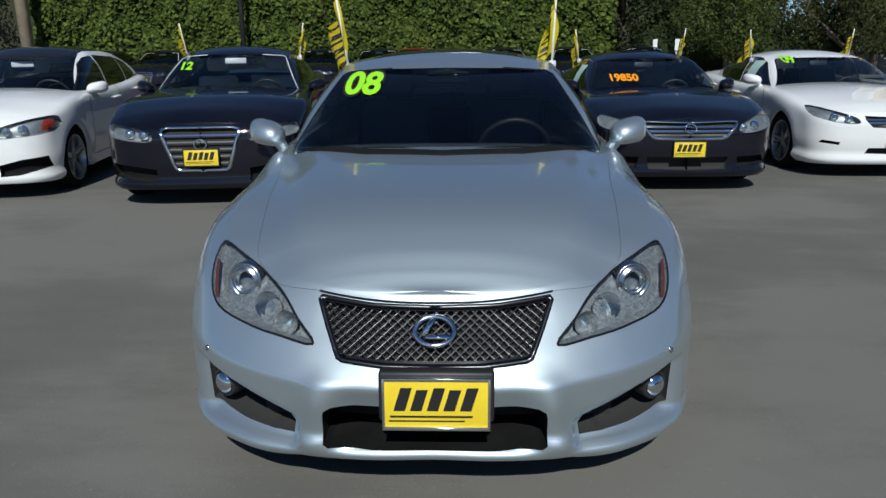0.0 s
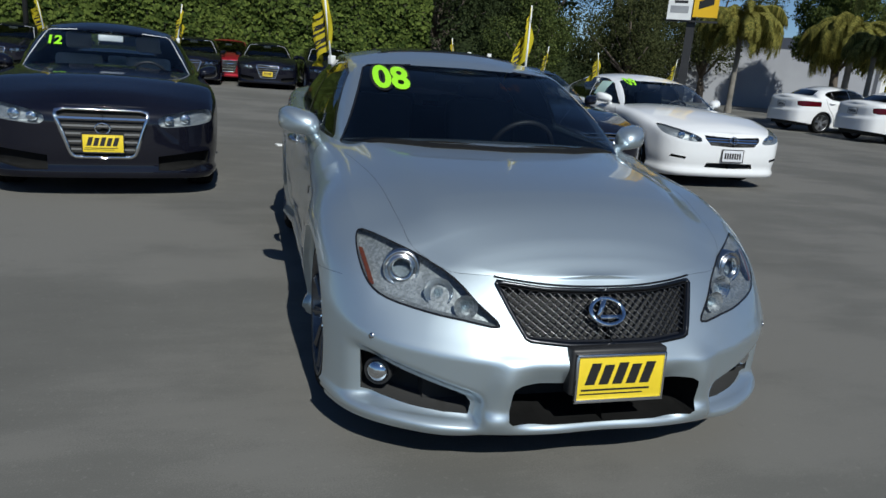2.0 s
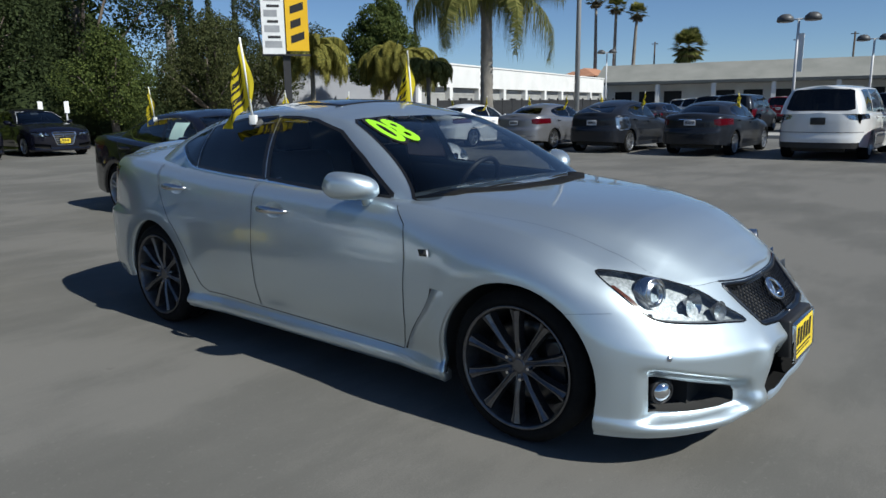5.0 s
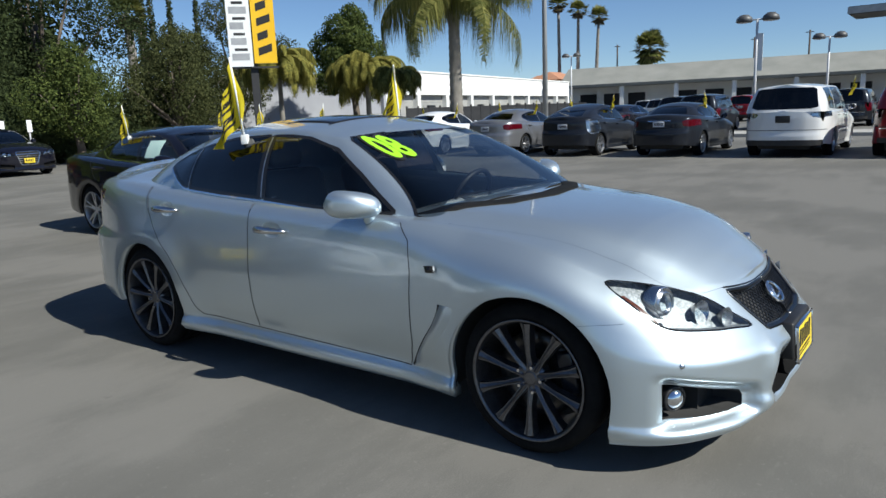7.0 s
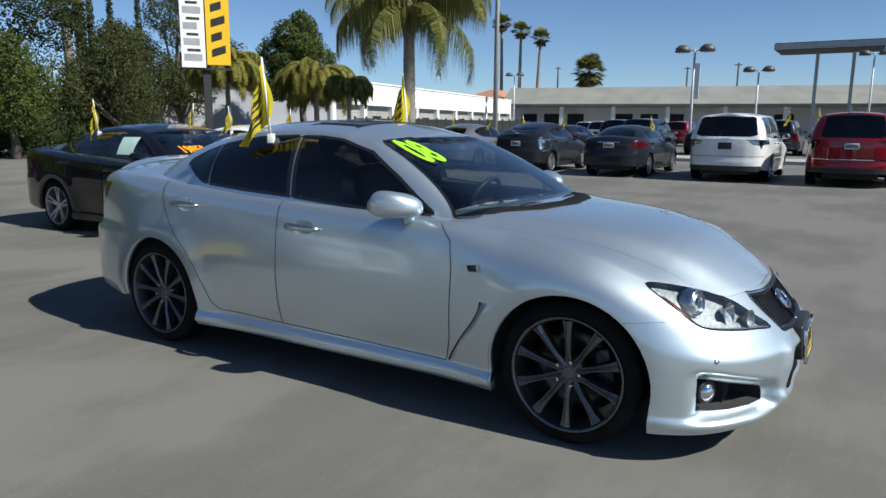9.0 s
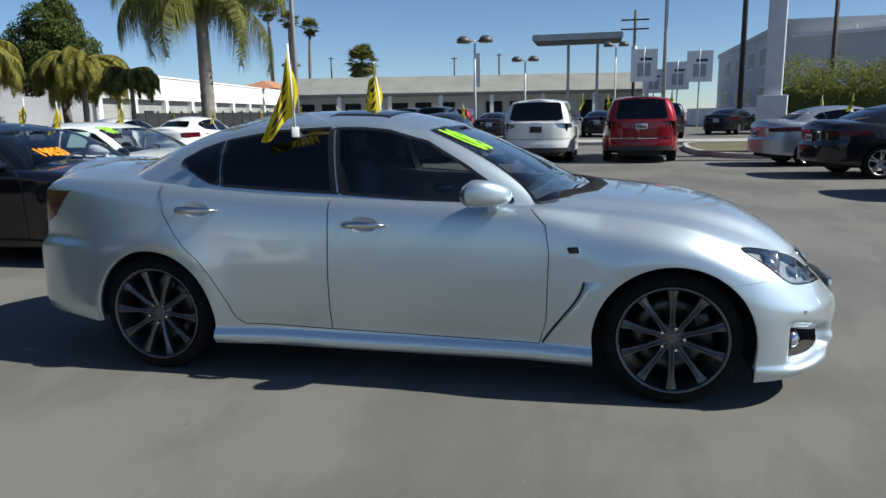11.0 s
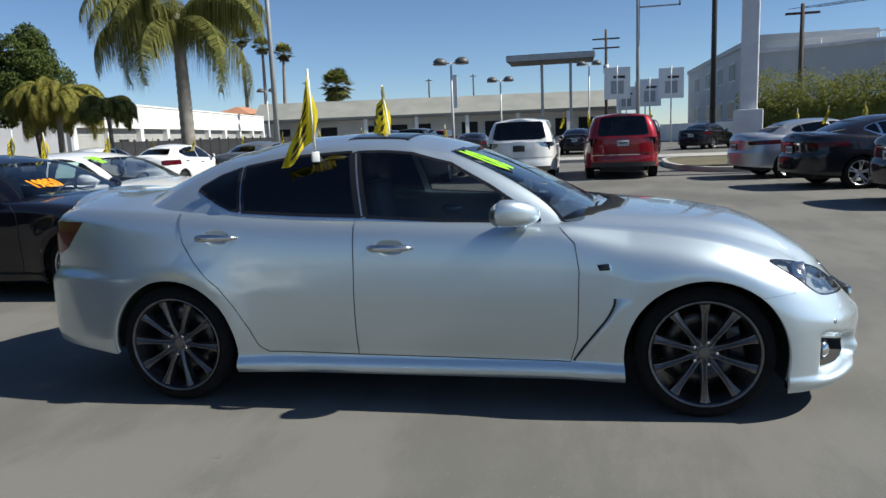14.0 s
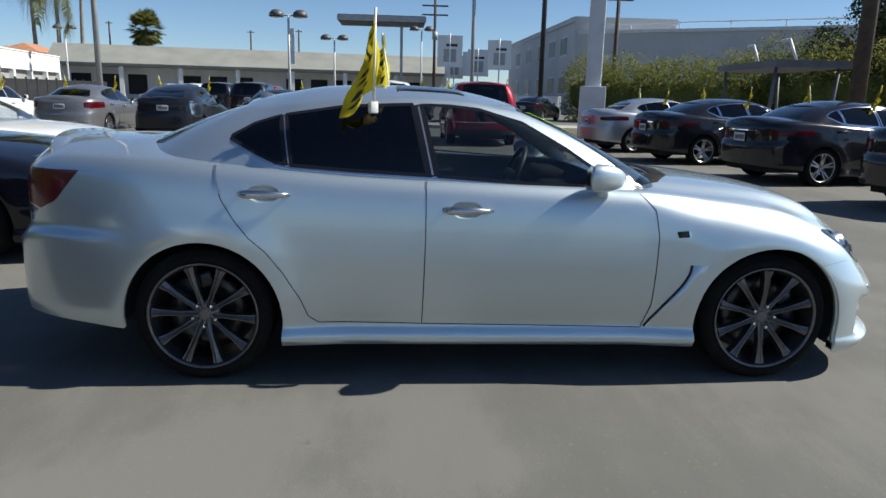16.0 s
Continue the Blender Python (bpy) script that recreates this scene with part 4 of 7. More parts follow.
def asphalt():
    m, n, k, b = shader("lot_asphalt", (0.15, 0.145, 0.135), 0.85, Diffuse_Roughness=0.1)
    broad, mid, fine = noise_tex(n, k, 0.35, 5.0), noise_tex(n, k, 1.6, 6.0, 0.65, stretch=(0.45, 1.3, 1)), noise_tex(n, k, 160.0, 4.0, 0.7)
    a = n.new("ShaderNodeMath")
    a.operation = "MULTIPLY_ADD"
    a.inputs[1].default_value = 0.5
    k.new(mid.outputs[0], a.inputs[0])
    k.new(broad.outputs[0], a.inputs[2])
    c = n.new("ShaderNodeMath")
    c.operation = "MULTIPLY_ADD"
    c.inputs[1].default_value = 0.4
    k.new(fine.outputs[0], c.inputs[0])
    k.new(a.outputs[0], c.inputs[2])
    r = ramp(n, k, c.outputs[0], [(0.72, (0.096, 0.094, 0.085)), (0.945, (0.125, 0.122, 0.111)), (1.17, (0.152, 0.147, 0.134))])
    k.new(r.outputs[0], b.inputs["Base Color"])
    # pale chips of stone and scuffed patches, and a few dark drips
    chips, scuff, drip = noise_tex(n, k, 42.0, 2.0, 0.5), noise_tex(n, k, 2.3, 6.0, 0.75, stretch=(0.35, 1.6, 1)), noise_tex(n, k, 5.5, 3.0, 0.6)
    base = r.outputs[0]
    for source, stops, colour, share in ((chips, (0.63, 0.72), (0.22, 0.214, 0.198), 0.28), (scuff, (0.62, 0.75), (0.205, 0.199, 0.183), 0.5), (drip, (0.7, 0.76), (0.075, 0.071, 0.065), 0.45)):
        f = ramp(n, k, source.outputs[0], [(stops[0], (0, 0, 0)), (stops[1], (share,) * 3)])
        mx = n.new("ShaderNodeMix")
        mx.data_type = "RGBA"
        mx.inputs[7].default_value = (*colour, 1)
        k.new(f.outputs[0], mx.inputs[0])
        k.new(base, mx.inputs[6])
        base = mx.outputs[2]
    k.new(base, b.inputs["Base Color"])
    bump(n, k, b, fine.outputs[0], 0.35, 0.004)
    return m


ASPHALT = asphalt()
g = bmesh.new()
xs = [-400, -60, -20, -8, -4, 0, 4, 8, 14, 20, 40, 80, 200, 500]
ys = [-400, -80, -30, -10, -5, 0, 5, 10, 20, 40, 100, 500]
gv = [[g.verts.new((x, y, lot_height(x))) for y in ys] for x in xs]
for i in range(len(xs) - 1):
    for j in range(len(ys) - 1):
        g.faces.new((gv[i][j], gv[i + 1][j], gv[i + 1][j + 1], gv[i][j + 1]))
tagged(part("ground", g, ASPHALT, smooth=False), "worn grey asphalt of a car lot", "ground", kind="structure")


def lamp_unit(ctx, outline, name="headlight", depth=(0.03, 0.1, 0.0), view="front", back=None, bits=(), lens=None, keep=None, label=""):
    """A lamp let into the body on both sides: a bucket, a clear lens over it, and what shows inside."""
    car = ctx["car"]
    g = carve(ctx["B"], outline, view, keep=keep)
    b = recess(g.copy(), Vector(depth))
    for s in (-1, 1):
        bucket = part(name, b.copy() if s < 0 else mirrored(b), back or GLOSS_BLACK, car, label)
        if lens:
            part("lens", g.copy() if s < 0 else mirrored(g), lens, bucket, ref=ctx["refB"])
        for bit_name, maker, mat in bits:
            bm = maker()
            part(bit_name, bm if s < 0 else mirrored(bm), mat, bucket)
            if s > 0:
                bm.free()
    b.free()
    g.free()


def ball(c, r, squash=(1, 1, 1), seg=20):
    bm = bmesh.new()
    bmesh.ops.create_uvsphere(bm, u_segments=seg, v_segments=seg // 2, radius=r)
    bmesh.ops.transform(bm, matrix=Matrix.Translation(c) @ Matrix.Diagonal((*squash, 1)), verts=bm.verts)
    return bm


def hoop(c, r, thick, way=(0, 1, 0), sides=8, squash=1.0):
    bm = bmesh.new()
    q = Vector(way).to_track_quat("Z", "Y")
    tube(bm, [Vector(c) + q @ Vector((r * math.cos(a), squash * r * math.sin(a), 0)) for a in np.linspace(0, 2 * math.pi, 29)], thick, sides, cap=False)
    return bm


def mesh_bars(ref, outline, pitch, thick, lift, slope=0.62, view="front"):
    """A woven grille: thin bars both ways across an outline, laid on a surface."""
    bm = bmesh.new()
    a0, a1 = min(p[0] for p in outline), max(p[0] for p in outline)
    b0, b1 = min(p[1] for p in outline), max(p[1] for p in outline)
    for s in (-1, 1):
        c = a0 - (b1 - b0) / slope - 0.1
        while c < a1 + (b1 - b0) / slope + 0.1:
            run = []
            for i in range(41):
                b = b0 + (b1 - b0) * i / 40
                a = c + s * (b - b0) / slope
                if inside((a, b), outline):
                    p, n = lay(ref, view, a, b, lift)
                    if p is not None:
                        run.append(p)
                else:
                    if len(run) > 1:
                        tube(bm, run[::3] + [run[-1]], thick, 4, cap=False)
                    run = []
            if len(run) > 1:
                tube(bm, run[::3] + [run[-1]], thick, 4, cap=False)
            c += pitch
    return bm


def two_sided(half):
    """An outline of the right half made whole across x = 0."""
    h = [(x, z) for x, z in half if x <= 0.0]
    return h + [(-x, z) for x, z in reversed(h)]


def hero_front(ctx):
    car, refB, B = ctx["car"], ctx["refB"], ctx["B"]
    # grille
    G = [(0.05, 0.632), (-0.2, 0.637), (-0.36, 0.652), (-0.365, 0.645), (-0.335, 0.58), (-0.295, 0.505), (-0.28, 0.498), (-0.15, 0.488), (0.05, 0.486)]
    full = two_sided([(0.0, G[0][1])] + G[1:-1] + [(0.0, G[-1][1])])
    g = carve(B, G, "front", keep=lambda c: c.y < -1.9)
    part("grille_back", mirrored(recess(g, (0, 0.05, 0)), True), CAVITY, car)
    grille = part("grille", mesh_bars(refB, full, 0.03, 0.0028, -0.012, 0.75), GRILLE_METAL, car, "dark chrome woven mesh grille")
    e = bmesh.new()
    loop = dense(full + [full[0]], 0.02)
    ribbon(e, refB, "front", loop, 0.013, 0.004)
    rim_skirt(e, (0, 0.02, 0))
    part("grille_surround", e, GRILLE_METAL, grille)
    e = bmesh.new()
    inner = [(x * 0.985, 0.57 + (z - 0.57) * 0.955) for x, z in full]
    ribbon(e, refB, "front", dense(inner + [inner[0]], 0.02), 0.012, -0.004)
    part("grille_inner_rim", e, GLOSS_BLACK, grille)
    e = bmesh.new()
    ribbon(e, refB, "front", dense([(-0.27, 0.505), (-0.14, 0.497), (0.0, 0.495), (0.14, 0.497), (0.27, 0.505)], 0.02), 0.02, -0.006)
    part("grille_foot", e, GLOSS_BLACK, grille)
    e = ribbon(bmesh.new(), refB, "front", [(x, 0.644 + 0.022 * (x / 0.37) ** 2) for x in np.linspace(-0.37, 0.37, 41)], 0.007, 0.003)
    part("hood_gap", e, GLOSS_BLACK, car)
    p, n = lay(refB, "front", 0, 0.572, 0.01)
    e = hoop(p, 0.06, 0.0085, n, squash=0.78)
    emblem = part("emblem", e, CHROME, grille, "round chrome emblem")
    e = bmesh.new()
    m = Matrix.Translation(p) @ n.to_track_quat("Z", "Y").to_matrix().to_4x4()
    box(e, -0.03, 0.05, -0.027, -0.014, -0.004, 0.006, m=m)
    box(e, -0.03, -0.015, -0.03, 0.042, -0.004, 0.006, m=m @ pose(0, 0, 0, 0, 0, -28))
    part("emblem_bar", e, CHROME, emblem)
    # lower middle intake
    L = [(0.05, 0.36), (-0.315, 0.362), (-0.338, 0.35), (-0.342, 0.33), (-0.345, 0.236), (-0.33, 0.222), (-0.2, 0.214), (0.05, 0.212)]
    g = carve(B, L, "front", keep=lambda c: c.y < -1.9)
    part("lower_intake", mirrored(recess(g, (0, 0.24, 0)), True), DASH, car)
    # corner intakes with fog lamps
    I = [(-0.79, 0.38), (-0.73, 0.364), (-0.66, 0.342), (-0.58, 0.32), (-0.5, 0.3), (-0.465, 0.288), (-0.448, 0.265), (-0.455, 0.224), (-0.53, 0.219), (-0.63, 0.221), (-0.72, 0.229), (-0.783, 0.238)]
    fog_c = Vector((-0.732, -1.915, 0.31))
    fog = lambda: lathe(bmesh.new(), [(-0.022, 0.0005), (-0.02, 0.018), (-0.012, 0.033), (0.0, 0.04)], 24, m=Matrix.Translation(fog_c) @ pose(0, 0, 0, 0, 0, 58))
    bez = lambda: lathe(bmesh.new(), [(0.0, 0.04), (-0.008, 0.043), (0.0, 0.05), (0.05, 0.05)], 24, m=Matrix.Translation(fog_c) @ pose(0, 0, 0, 0, 0, 58))
    lamp_unit(ctx, I, "corner_intake", (0.03, 0.12, 0), back=CAVITY, bits=[("fog_light", fog, CHROME), ("fog_bezel", bez, BLACK_PLASTIC)], keep=lambda c: c.y < -1.5)
    # headlights
    hl = rounded([(-0.375, 0.532), (-0.435, 0.589), (-0.497, 0.65), (-0.578, 0.692), (-0.674, 0.725), (-0.764, 0.745), (-0.79, 0.72), (-0.788, 0.662), (-0.765, 0.605), (-0.714, 0.571), (-0.594, 0.551), (-0.487, 0.541)], 3)
    pc = Vector((-0.655, -1.84, 0.652))
    pc2 = Vector((-0.545, -1.94, 0.602))
    face = Vector((-0.25, -1, 0.1)).normalized()
    q = Matrix.Translation(pc) @ face.to_track_quat("X", "Z").to_matrix().to_4x4()
    q2 = Matrix.Translation(pc2) @ face.to_track_quat("X", "Z").to_matrix().to_4x4()
    q3 = Matrix.Translation((-0.47, -2.015, 0.575)) @ face.to_track_quat("X", "Z").to_matrix().to_4x4()
    bits = [("projector", lambda: lathe(bmesh.new(), [(0.012, 0.0005), (0.01, 0.016), (0.004, 0.027), (-0.01, 0.032)], 24, m=q), LENS),
            ("projector_ring", lambda: lathe(bmesh.new(), [(-0.012, 0.03), (0.006, 0.034), (0.008, 0.044), (-0.004, 0.047), (-0.004, 0.054), (0.006, 0.058), (0.0, 0.064), (-0.05, 0.066)], 24, m=q), SATIN),
            ("reflector", lambda: lathe(bmesh.new(), [(-0.04, 0.001), (-0.03, 0.02), (-0.005, 0.04), (0.012, 0.05)], 20, m=q2), SATIN),
            ("bulb", lambda: ball(pc2, 0.016), LENS),
            ("side_reflector", lambda: patch(refB, "front", [(-0.789, 0.7), (-0.775, 0.7), (-0.75, 0.605), (-0.764, 0.6)], -0.006, step=0.02), AMBER),
            ("lens_edge", lambda: ribbon(bmesh.new(), refB, "front", dense(hl + [hl[0]], 0.02), 0.008, 0.001), GLOSS_BLACK),
            ("chrome_bezel", lambda: ribbon(bmesh.new(), refB, "front", dense([(-0.4, 0.548), (-0.5, 0.565), (-0.62, 0.585), (-0.72, 0.602)], 0.02), 0.03, -0.03), LAMP_BOWL),
            ("turn_lamp", lambda: ball(Vector((-0.47, -2.01, 0.575)), 0.016), LENS),
            ("turn_reflector", lambda: lathe(bmesh.new(), [(-0.03, 0.001), (-0.02, 0.018), (0.0, 0.034), (0.012, 0.04)], 18, m=q3), LAMP_BOWL)]
    lamp_unit(ctx, hl, "headlight", (0.016, 0.05, 0), back=LAMP_BOWL, bits=bits, lens=LENS, keep=lambda c: c.z > 0.5, label="clear headlight with projector lens")
    # hood panel
    hood = [(0.05, -2.1), (0.0, -2.1), (-0.372, -2.1), (-0.372, -1.978), (-0.504, -1.928), (-0.579, -1.849), (-0.617, -1.79), (-0.633, -1.703), (-0.653, -1.537), (-0.69, -1.21), (-0.741, -0.906), (-0.76, -0.7), (0.05, -0.7)]
    g = carve(B, hood, "top", keep=lambda c: c.z > 0.63)
    part("hood", mirrored(g, True), ctx["colour"], car, ref=refB)
    # plate on its bracket
    p = part("plate_bracket", boxed(-0.172, 0.172, -0.015, 0.04, -0.07, 0.088, bevel=0.01), BLACK_PLASTIC, car)
    p.matrix_basis = pose(0.008, -2.2, 0.405, -4, 0, 0)
    plate(car, pose(0.008, -2.222, 0.4, -4, 0, 0), YELLOW_PLATE, DEALER_BARS, label="yellow dealer plate with black bars", bracket=False)


def hero_rear(ctx):
    car = ctx["car"]
    T = [(1.9, 0.985), (2.5, 0.98), (2.5, 0.885), (2.11, 0.8), (2.025, 0.842)]
    low = [(2.125, 0.797), (2.5, 0.878), (2.5, 0.73), (2.17, 0.735)]
    lamp_unit(ctx, low, "reversing_light", (0.04, -0.02, 0), view="right", back=SATIN, lens=LENS, keep=lambda c: c.y > 1.7 and c.x < -0.4, label="clear lower lens of the tail light")
    lamp_unit(ctx, T, "tail_light", (0.04, -0.02, 0), view="right", back=CRIMSON, lens=CRIMSON, keep=lambda c: c.y > 1.7 and c.x < -0.4, label="red wrap-round tail light")
    e = bmesh.new()
    xs = np.linspace(-0.62, 0.62, 25)
    rows = []
    for x in xs:
        f = 1 - (abs(x) / 0.62) ** 6
        yb = 2.235 - 0.16 * (x / 0.62) ** 2
        rows.append([e.verts.new((x, yb + dy, z)) for dy, z in ((-0.16, 1.1 - 0.065 * (x / 0.62) ** 2), (-0.06, 1.095 + 0.02 * f - 0.055 * (x / 0.62) ** 2), (0.0, 1.1 + 0.028 * f - 0.055 * (x / 0.62) ** 2), (0.02, 1.095 + 0.02 * f - 0.055 * (x / 0.62) ** 2), (0.01, 1.03))])
    for a, b in zip(rows, rows[1:]):
        for j in range(4):
            e.faces.new((a[j], b[j], b[j + 1], a[j + 1]))
    bmesh.ops.recalc_face_normals(e, faces=e.faces)
    part("spoiler", e, ctx["colour"], car)


HERO = respec(SEDAN, hood_bulge=0.034, crown=2.5, mirror=(-0.468, 1.005, 0.918), mirror_drop=0.03, front_tint=TINT_FRONT, rim=0.25,
              lines_side=[[(-1.6, 0.594), (-1.68, 0.603), (-1.757, 0.608)]], lines_top=[[(-0.372, -1.978), (-0.504, -1.928), (-0.579, -1.849), (-0.617, -1.79), (-0.633, -1.703), (-0.653, -1.537), (-0.69, -1.21), (-0.741, -0.906)]])
hero, hero_ctx = build_car("sedan", "silver metallic four-door sport sedan parked on asphalt", HERO, SILVER, Matrix.Identity(4), ("thin", 10, GUNMETAL), True,
                           LEATHER, hero_front, hero_rear, (TINT_FRONT, TINT_DARK))


def hero_details():
    refB, refH = hero_ctx["refB"], hero_ctx["refH"]
    # fender slot behind a proud lip that looks back, and badge
    run = dense(rounded([(-0.958, 0.592), (-0.95, 0.55), (-0.918, 0.49), (-0.862, 0.415), (-0.805, 0.335), (-0.765, 0.27)], 4, False), 0.02)
    e = ribbon(bmesh.new(), refB, "right", [(y + 0.004, z) for y, z in run], 0.012, 0.0015)
    part("fender_slot", mirrored(e), CAVITY, hero)
    part("fender_slot", e, CAVITY, hero)
    lip, rows = bmesh.new(), []
    for i, (y, z) in enumerate(run):
        f = min(1.0, i / 4, (len(run) - 1 - i) / 4)
        rows.append([lip.verts.new(lay(refB, "right", y + dy, z, h)[0]) for dy, h in ((-0.075, 0.0), (-0.045, 0.004 * f), (-0.003, 0.014 * f), (-0.001, 0.0))])
    for a, b in zip(rows, rows[1:]):
        for k in range(3):
            lip.faces.new((a[k], a[k + 1], b[k + 1], b[k]))
    bmesh.ops.recalc_face_normals(lip, faces=lip.faces)
    part("fender_lip", mirrored(lip), SILVER, hero)
    part("fender_lip", lip, SILVER, hero)
    b = patch(refB, "right", [(-0.938, 0.726), (-0.884, 0.722), (-0.872, 0.75), (-0.93, 0.756)], 0.003, 0.003, 0.02)
    for s in (-1, 1):
        part("badge", b.copy() if s < 0 else mirrored(b), GLOSS_BLACK, hero, "small dark fender badge")
    b.free()
    e = ribbon(bmesh.new(), refB, "right", dense([(-0.938, 0.726), (-0.934, 0.74), (-0.93, 0.756)], 0.01), 0.009, 0.0075)
    part("badge_edge", mirrored(e), CHROME, hero)
    part("badge_edge", e, CHROME, hero)
    # sunroof
    b = patch(refH, "top", rounded([(-0.37, 0.12), (0.37, 0.12), (0.4, 0.15), (0.4, 0.42), (0.37, 0.46), (-0.37, 0.46), (-0.4, 0.42), (-0.4, 0.15)], 3), 0.003, 0.003, 0.06)
    part("sunroof", b, GLOSS_BLACK, hero, "dark glass sunroof")
    # black covers on the window pillars
    for pts, w in (([(0.287, 0.982), (0.362, 1.308)], 0.05), ([(0.957, 1.025), (0.998, 1.245)], 0.03)):
        e = ribbon(bmesh.new(), refH, "right", dense(pts, 0.02), w, 0.0018)
        part("pillar_cover", mirrored(e), GLOSS_BLACK, hero)
        part("pillar_cover", e, GLOSS_BLACK, hero)
    # bright edges at the tops of the doors and between the windows
    for pts, ref, w in (([(1.256, 0.9), (1.275, 0.96), (1.282, 1.02), (1.285, 1.06)], refB, 0.012), ([(0.32, 0.935), (0.318, 1.0)], refB, 0.009), ([(0.288, 0.99), (0.355, 1.3)], refH, 0.009), ([(0.957, 1.03), (0.995, 1.24)], refH, 0.006)):
        e = ribbon(bmesh.new(), ref, "right", dense(pts, 0.02), w, 0.003)
        for piece in pieces(mirrored(e)) + pieces(e):
            part("pillar_strip", piece, ALLOY, hero, "bright strip on the door edge")
    # wipers in the cowl
    cowl = patch(refH, "front", [(-0.68, 0.9), (0.68, 0.9), (0.66, 0.918), (0.3, 0.935), (-0.3, 0.935), (-0.66, 0.918)], 0.006, 0.01, 0.05)
    part("cowl_panel", cowl, DASH, hero)
    apron = patch(refB, "top", [(-0.72, -0.68), (-0.62, -0.86), (-0.35, -1.005), (0, -1.055), (0.35, -1.005), (0.62, -0.86), (0.72, -0.68), (0.6, -0.76), (0.34, -0.91), (0, -0.96), (-0.34, -0.91), (-0.6, -0.76)], 0.004, 0.006, 0.05)
    part("cowl_apron", apron, DASH, hero, "black plastic cowl apron")
    for x0, x1 in ((-0.55, 0.02), (-0.02, 0.6)):
        w = bmesh.new()
        pts = [lay(refH, "front", x0 + (x1 - x0) * i / 10, 0.945 + 0.022 * math.sin(i / 10 * math.pi), 0.007)[0] for i in range(11)]
        tube(w, [p for p in pts if p], [0.005] + [0.007] * (len([p for p in pts if p]) - 2) + [0.008], 6)
        part("wiper", w, DASH, hero)
    # round parking sensors in the front bumper
    for x, z in ((-0.765, 0.455),):
        p, n = lay(refB, "front", x, z, 0.001)
        d = lathe(bmesh.new(), [(0.0, 0.0105), (0.002, 0.0095), (0.0025, 0.0005)], 14, m=Matrix.Translation(p) @ n.to_track_quat("X", "Z").to_matrix().to_4x4())
        part("parking_sensor", mirrored(d), SATIN, hero)
        part("parking_sensor", d, SATIN, hero)
    # inner mirror under the roof's edge
    rv = boxed(-0.12, 0.12, -0.02, 0.02, -0.035, 0.035, m=pose(0, -0.02, 1.25, -12), bevel=0.015)
    part("rear_view_mirror", rv, BLACK_PLASTIC, hero)
    # antenna fin
    f = bmesh.new()
    p = lay(refH, "top", 0, 1.18)[0]
    vs = [f.verts.new(p + Vector(q)) for q in ((0, -0.09, 0.0), (0.022, 0.04, -0.025), (-0.022, 0.04, -0.025), (0, 0.045, 0.035))]
    for t in ((0, 1, 3), (0, 3, 2), (1, 2, 3)):
        f.faces.new([vs[i] for i in t])
    part("antenna_fin", f, SILVER, hero)
    # year figures on the windshield
    edge_s = on_glass(refH, "08", 0.18, -0.435, 1.228, INK, "sticker_outline", 0.12, 0.004, 0.1)
    sticker = on_glass(refH, "08", 0.18, -0.435, 1.228, LIME, "year_sticker", 0.12)
    tagged(edge_s, "black edge of the year figures").parent = hero
    tagged(sticker, "lime green year figures stuck on the windshield").parent = hero


def on_glass(ref, body, size, x, z, material, name="year_sticker", lean=0.0, lift=0.006, bold=0.035):
    me = text_mesh(body, size, Matrix.Identity(4), 0.0, size * bold)
    bm = bmesh.new()
    bm.from_mesh(me)
    bpy.data.meshes.remove(me)
    for v in bm.verts:
        p, n = lay(ref, "front", x + v.co.x * 1.05 + v.co.y * lean, z + v.co.y * 0.78, lift)
        if p is not None:
            v.co = p
    return part(name, bm, material, smooth=False)


hero_details()


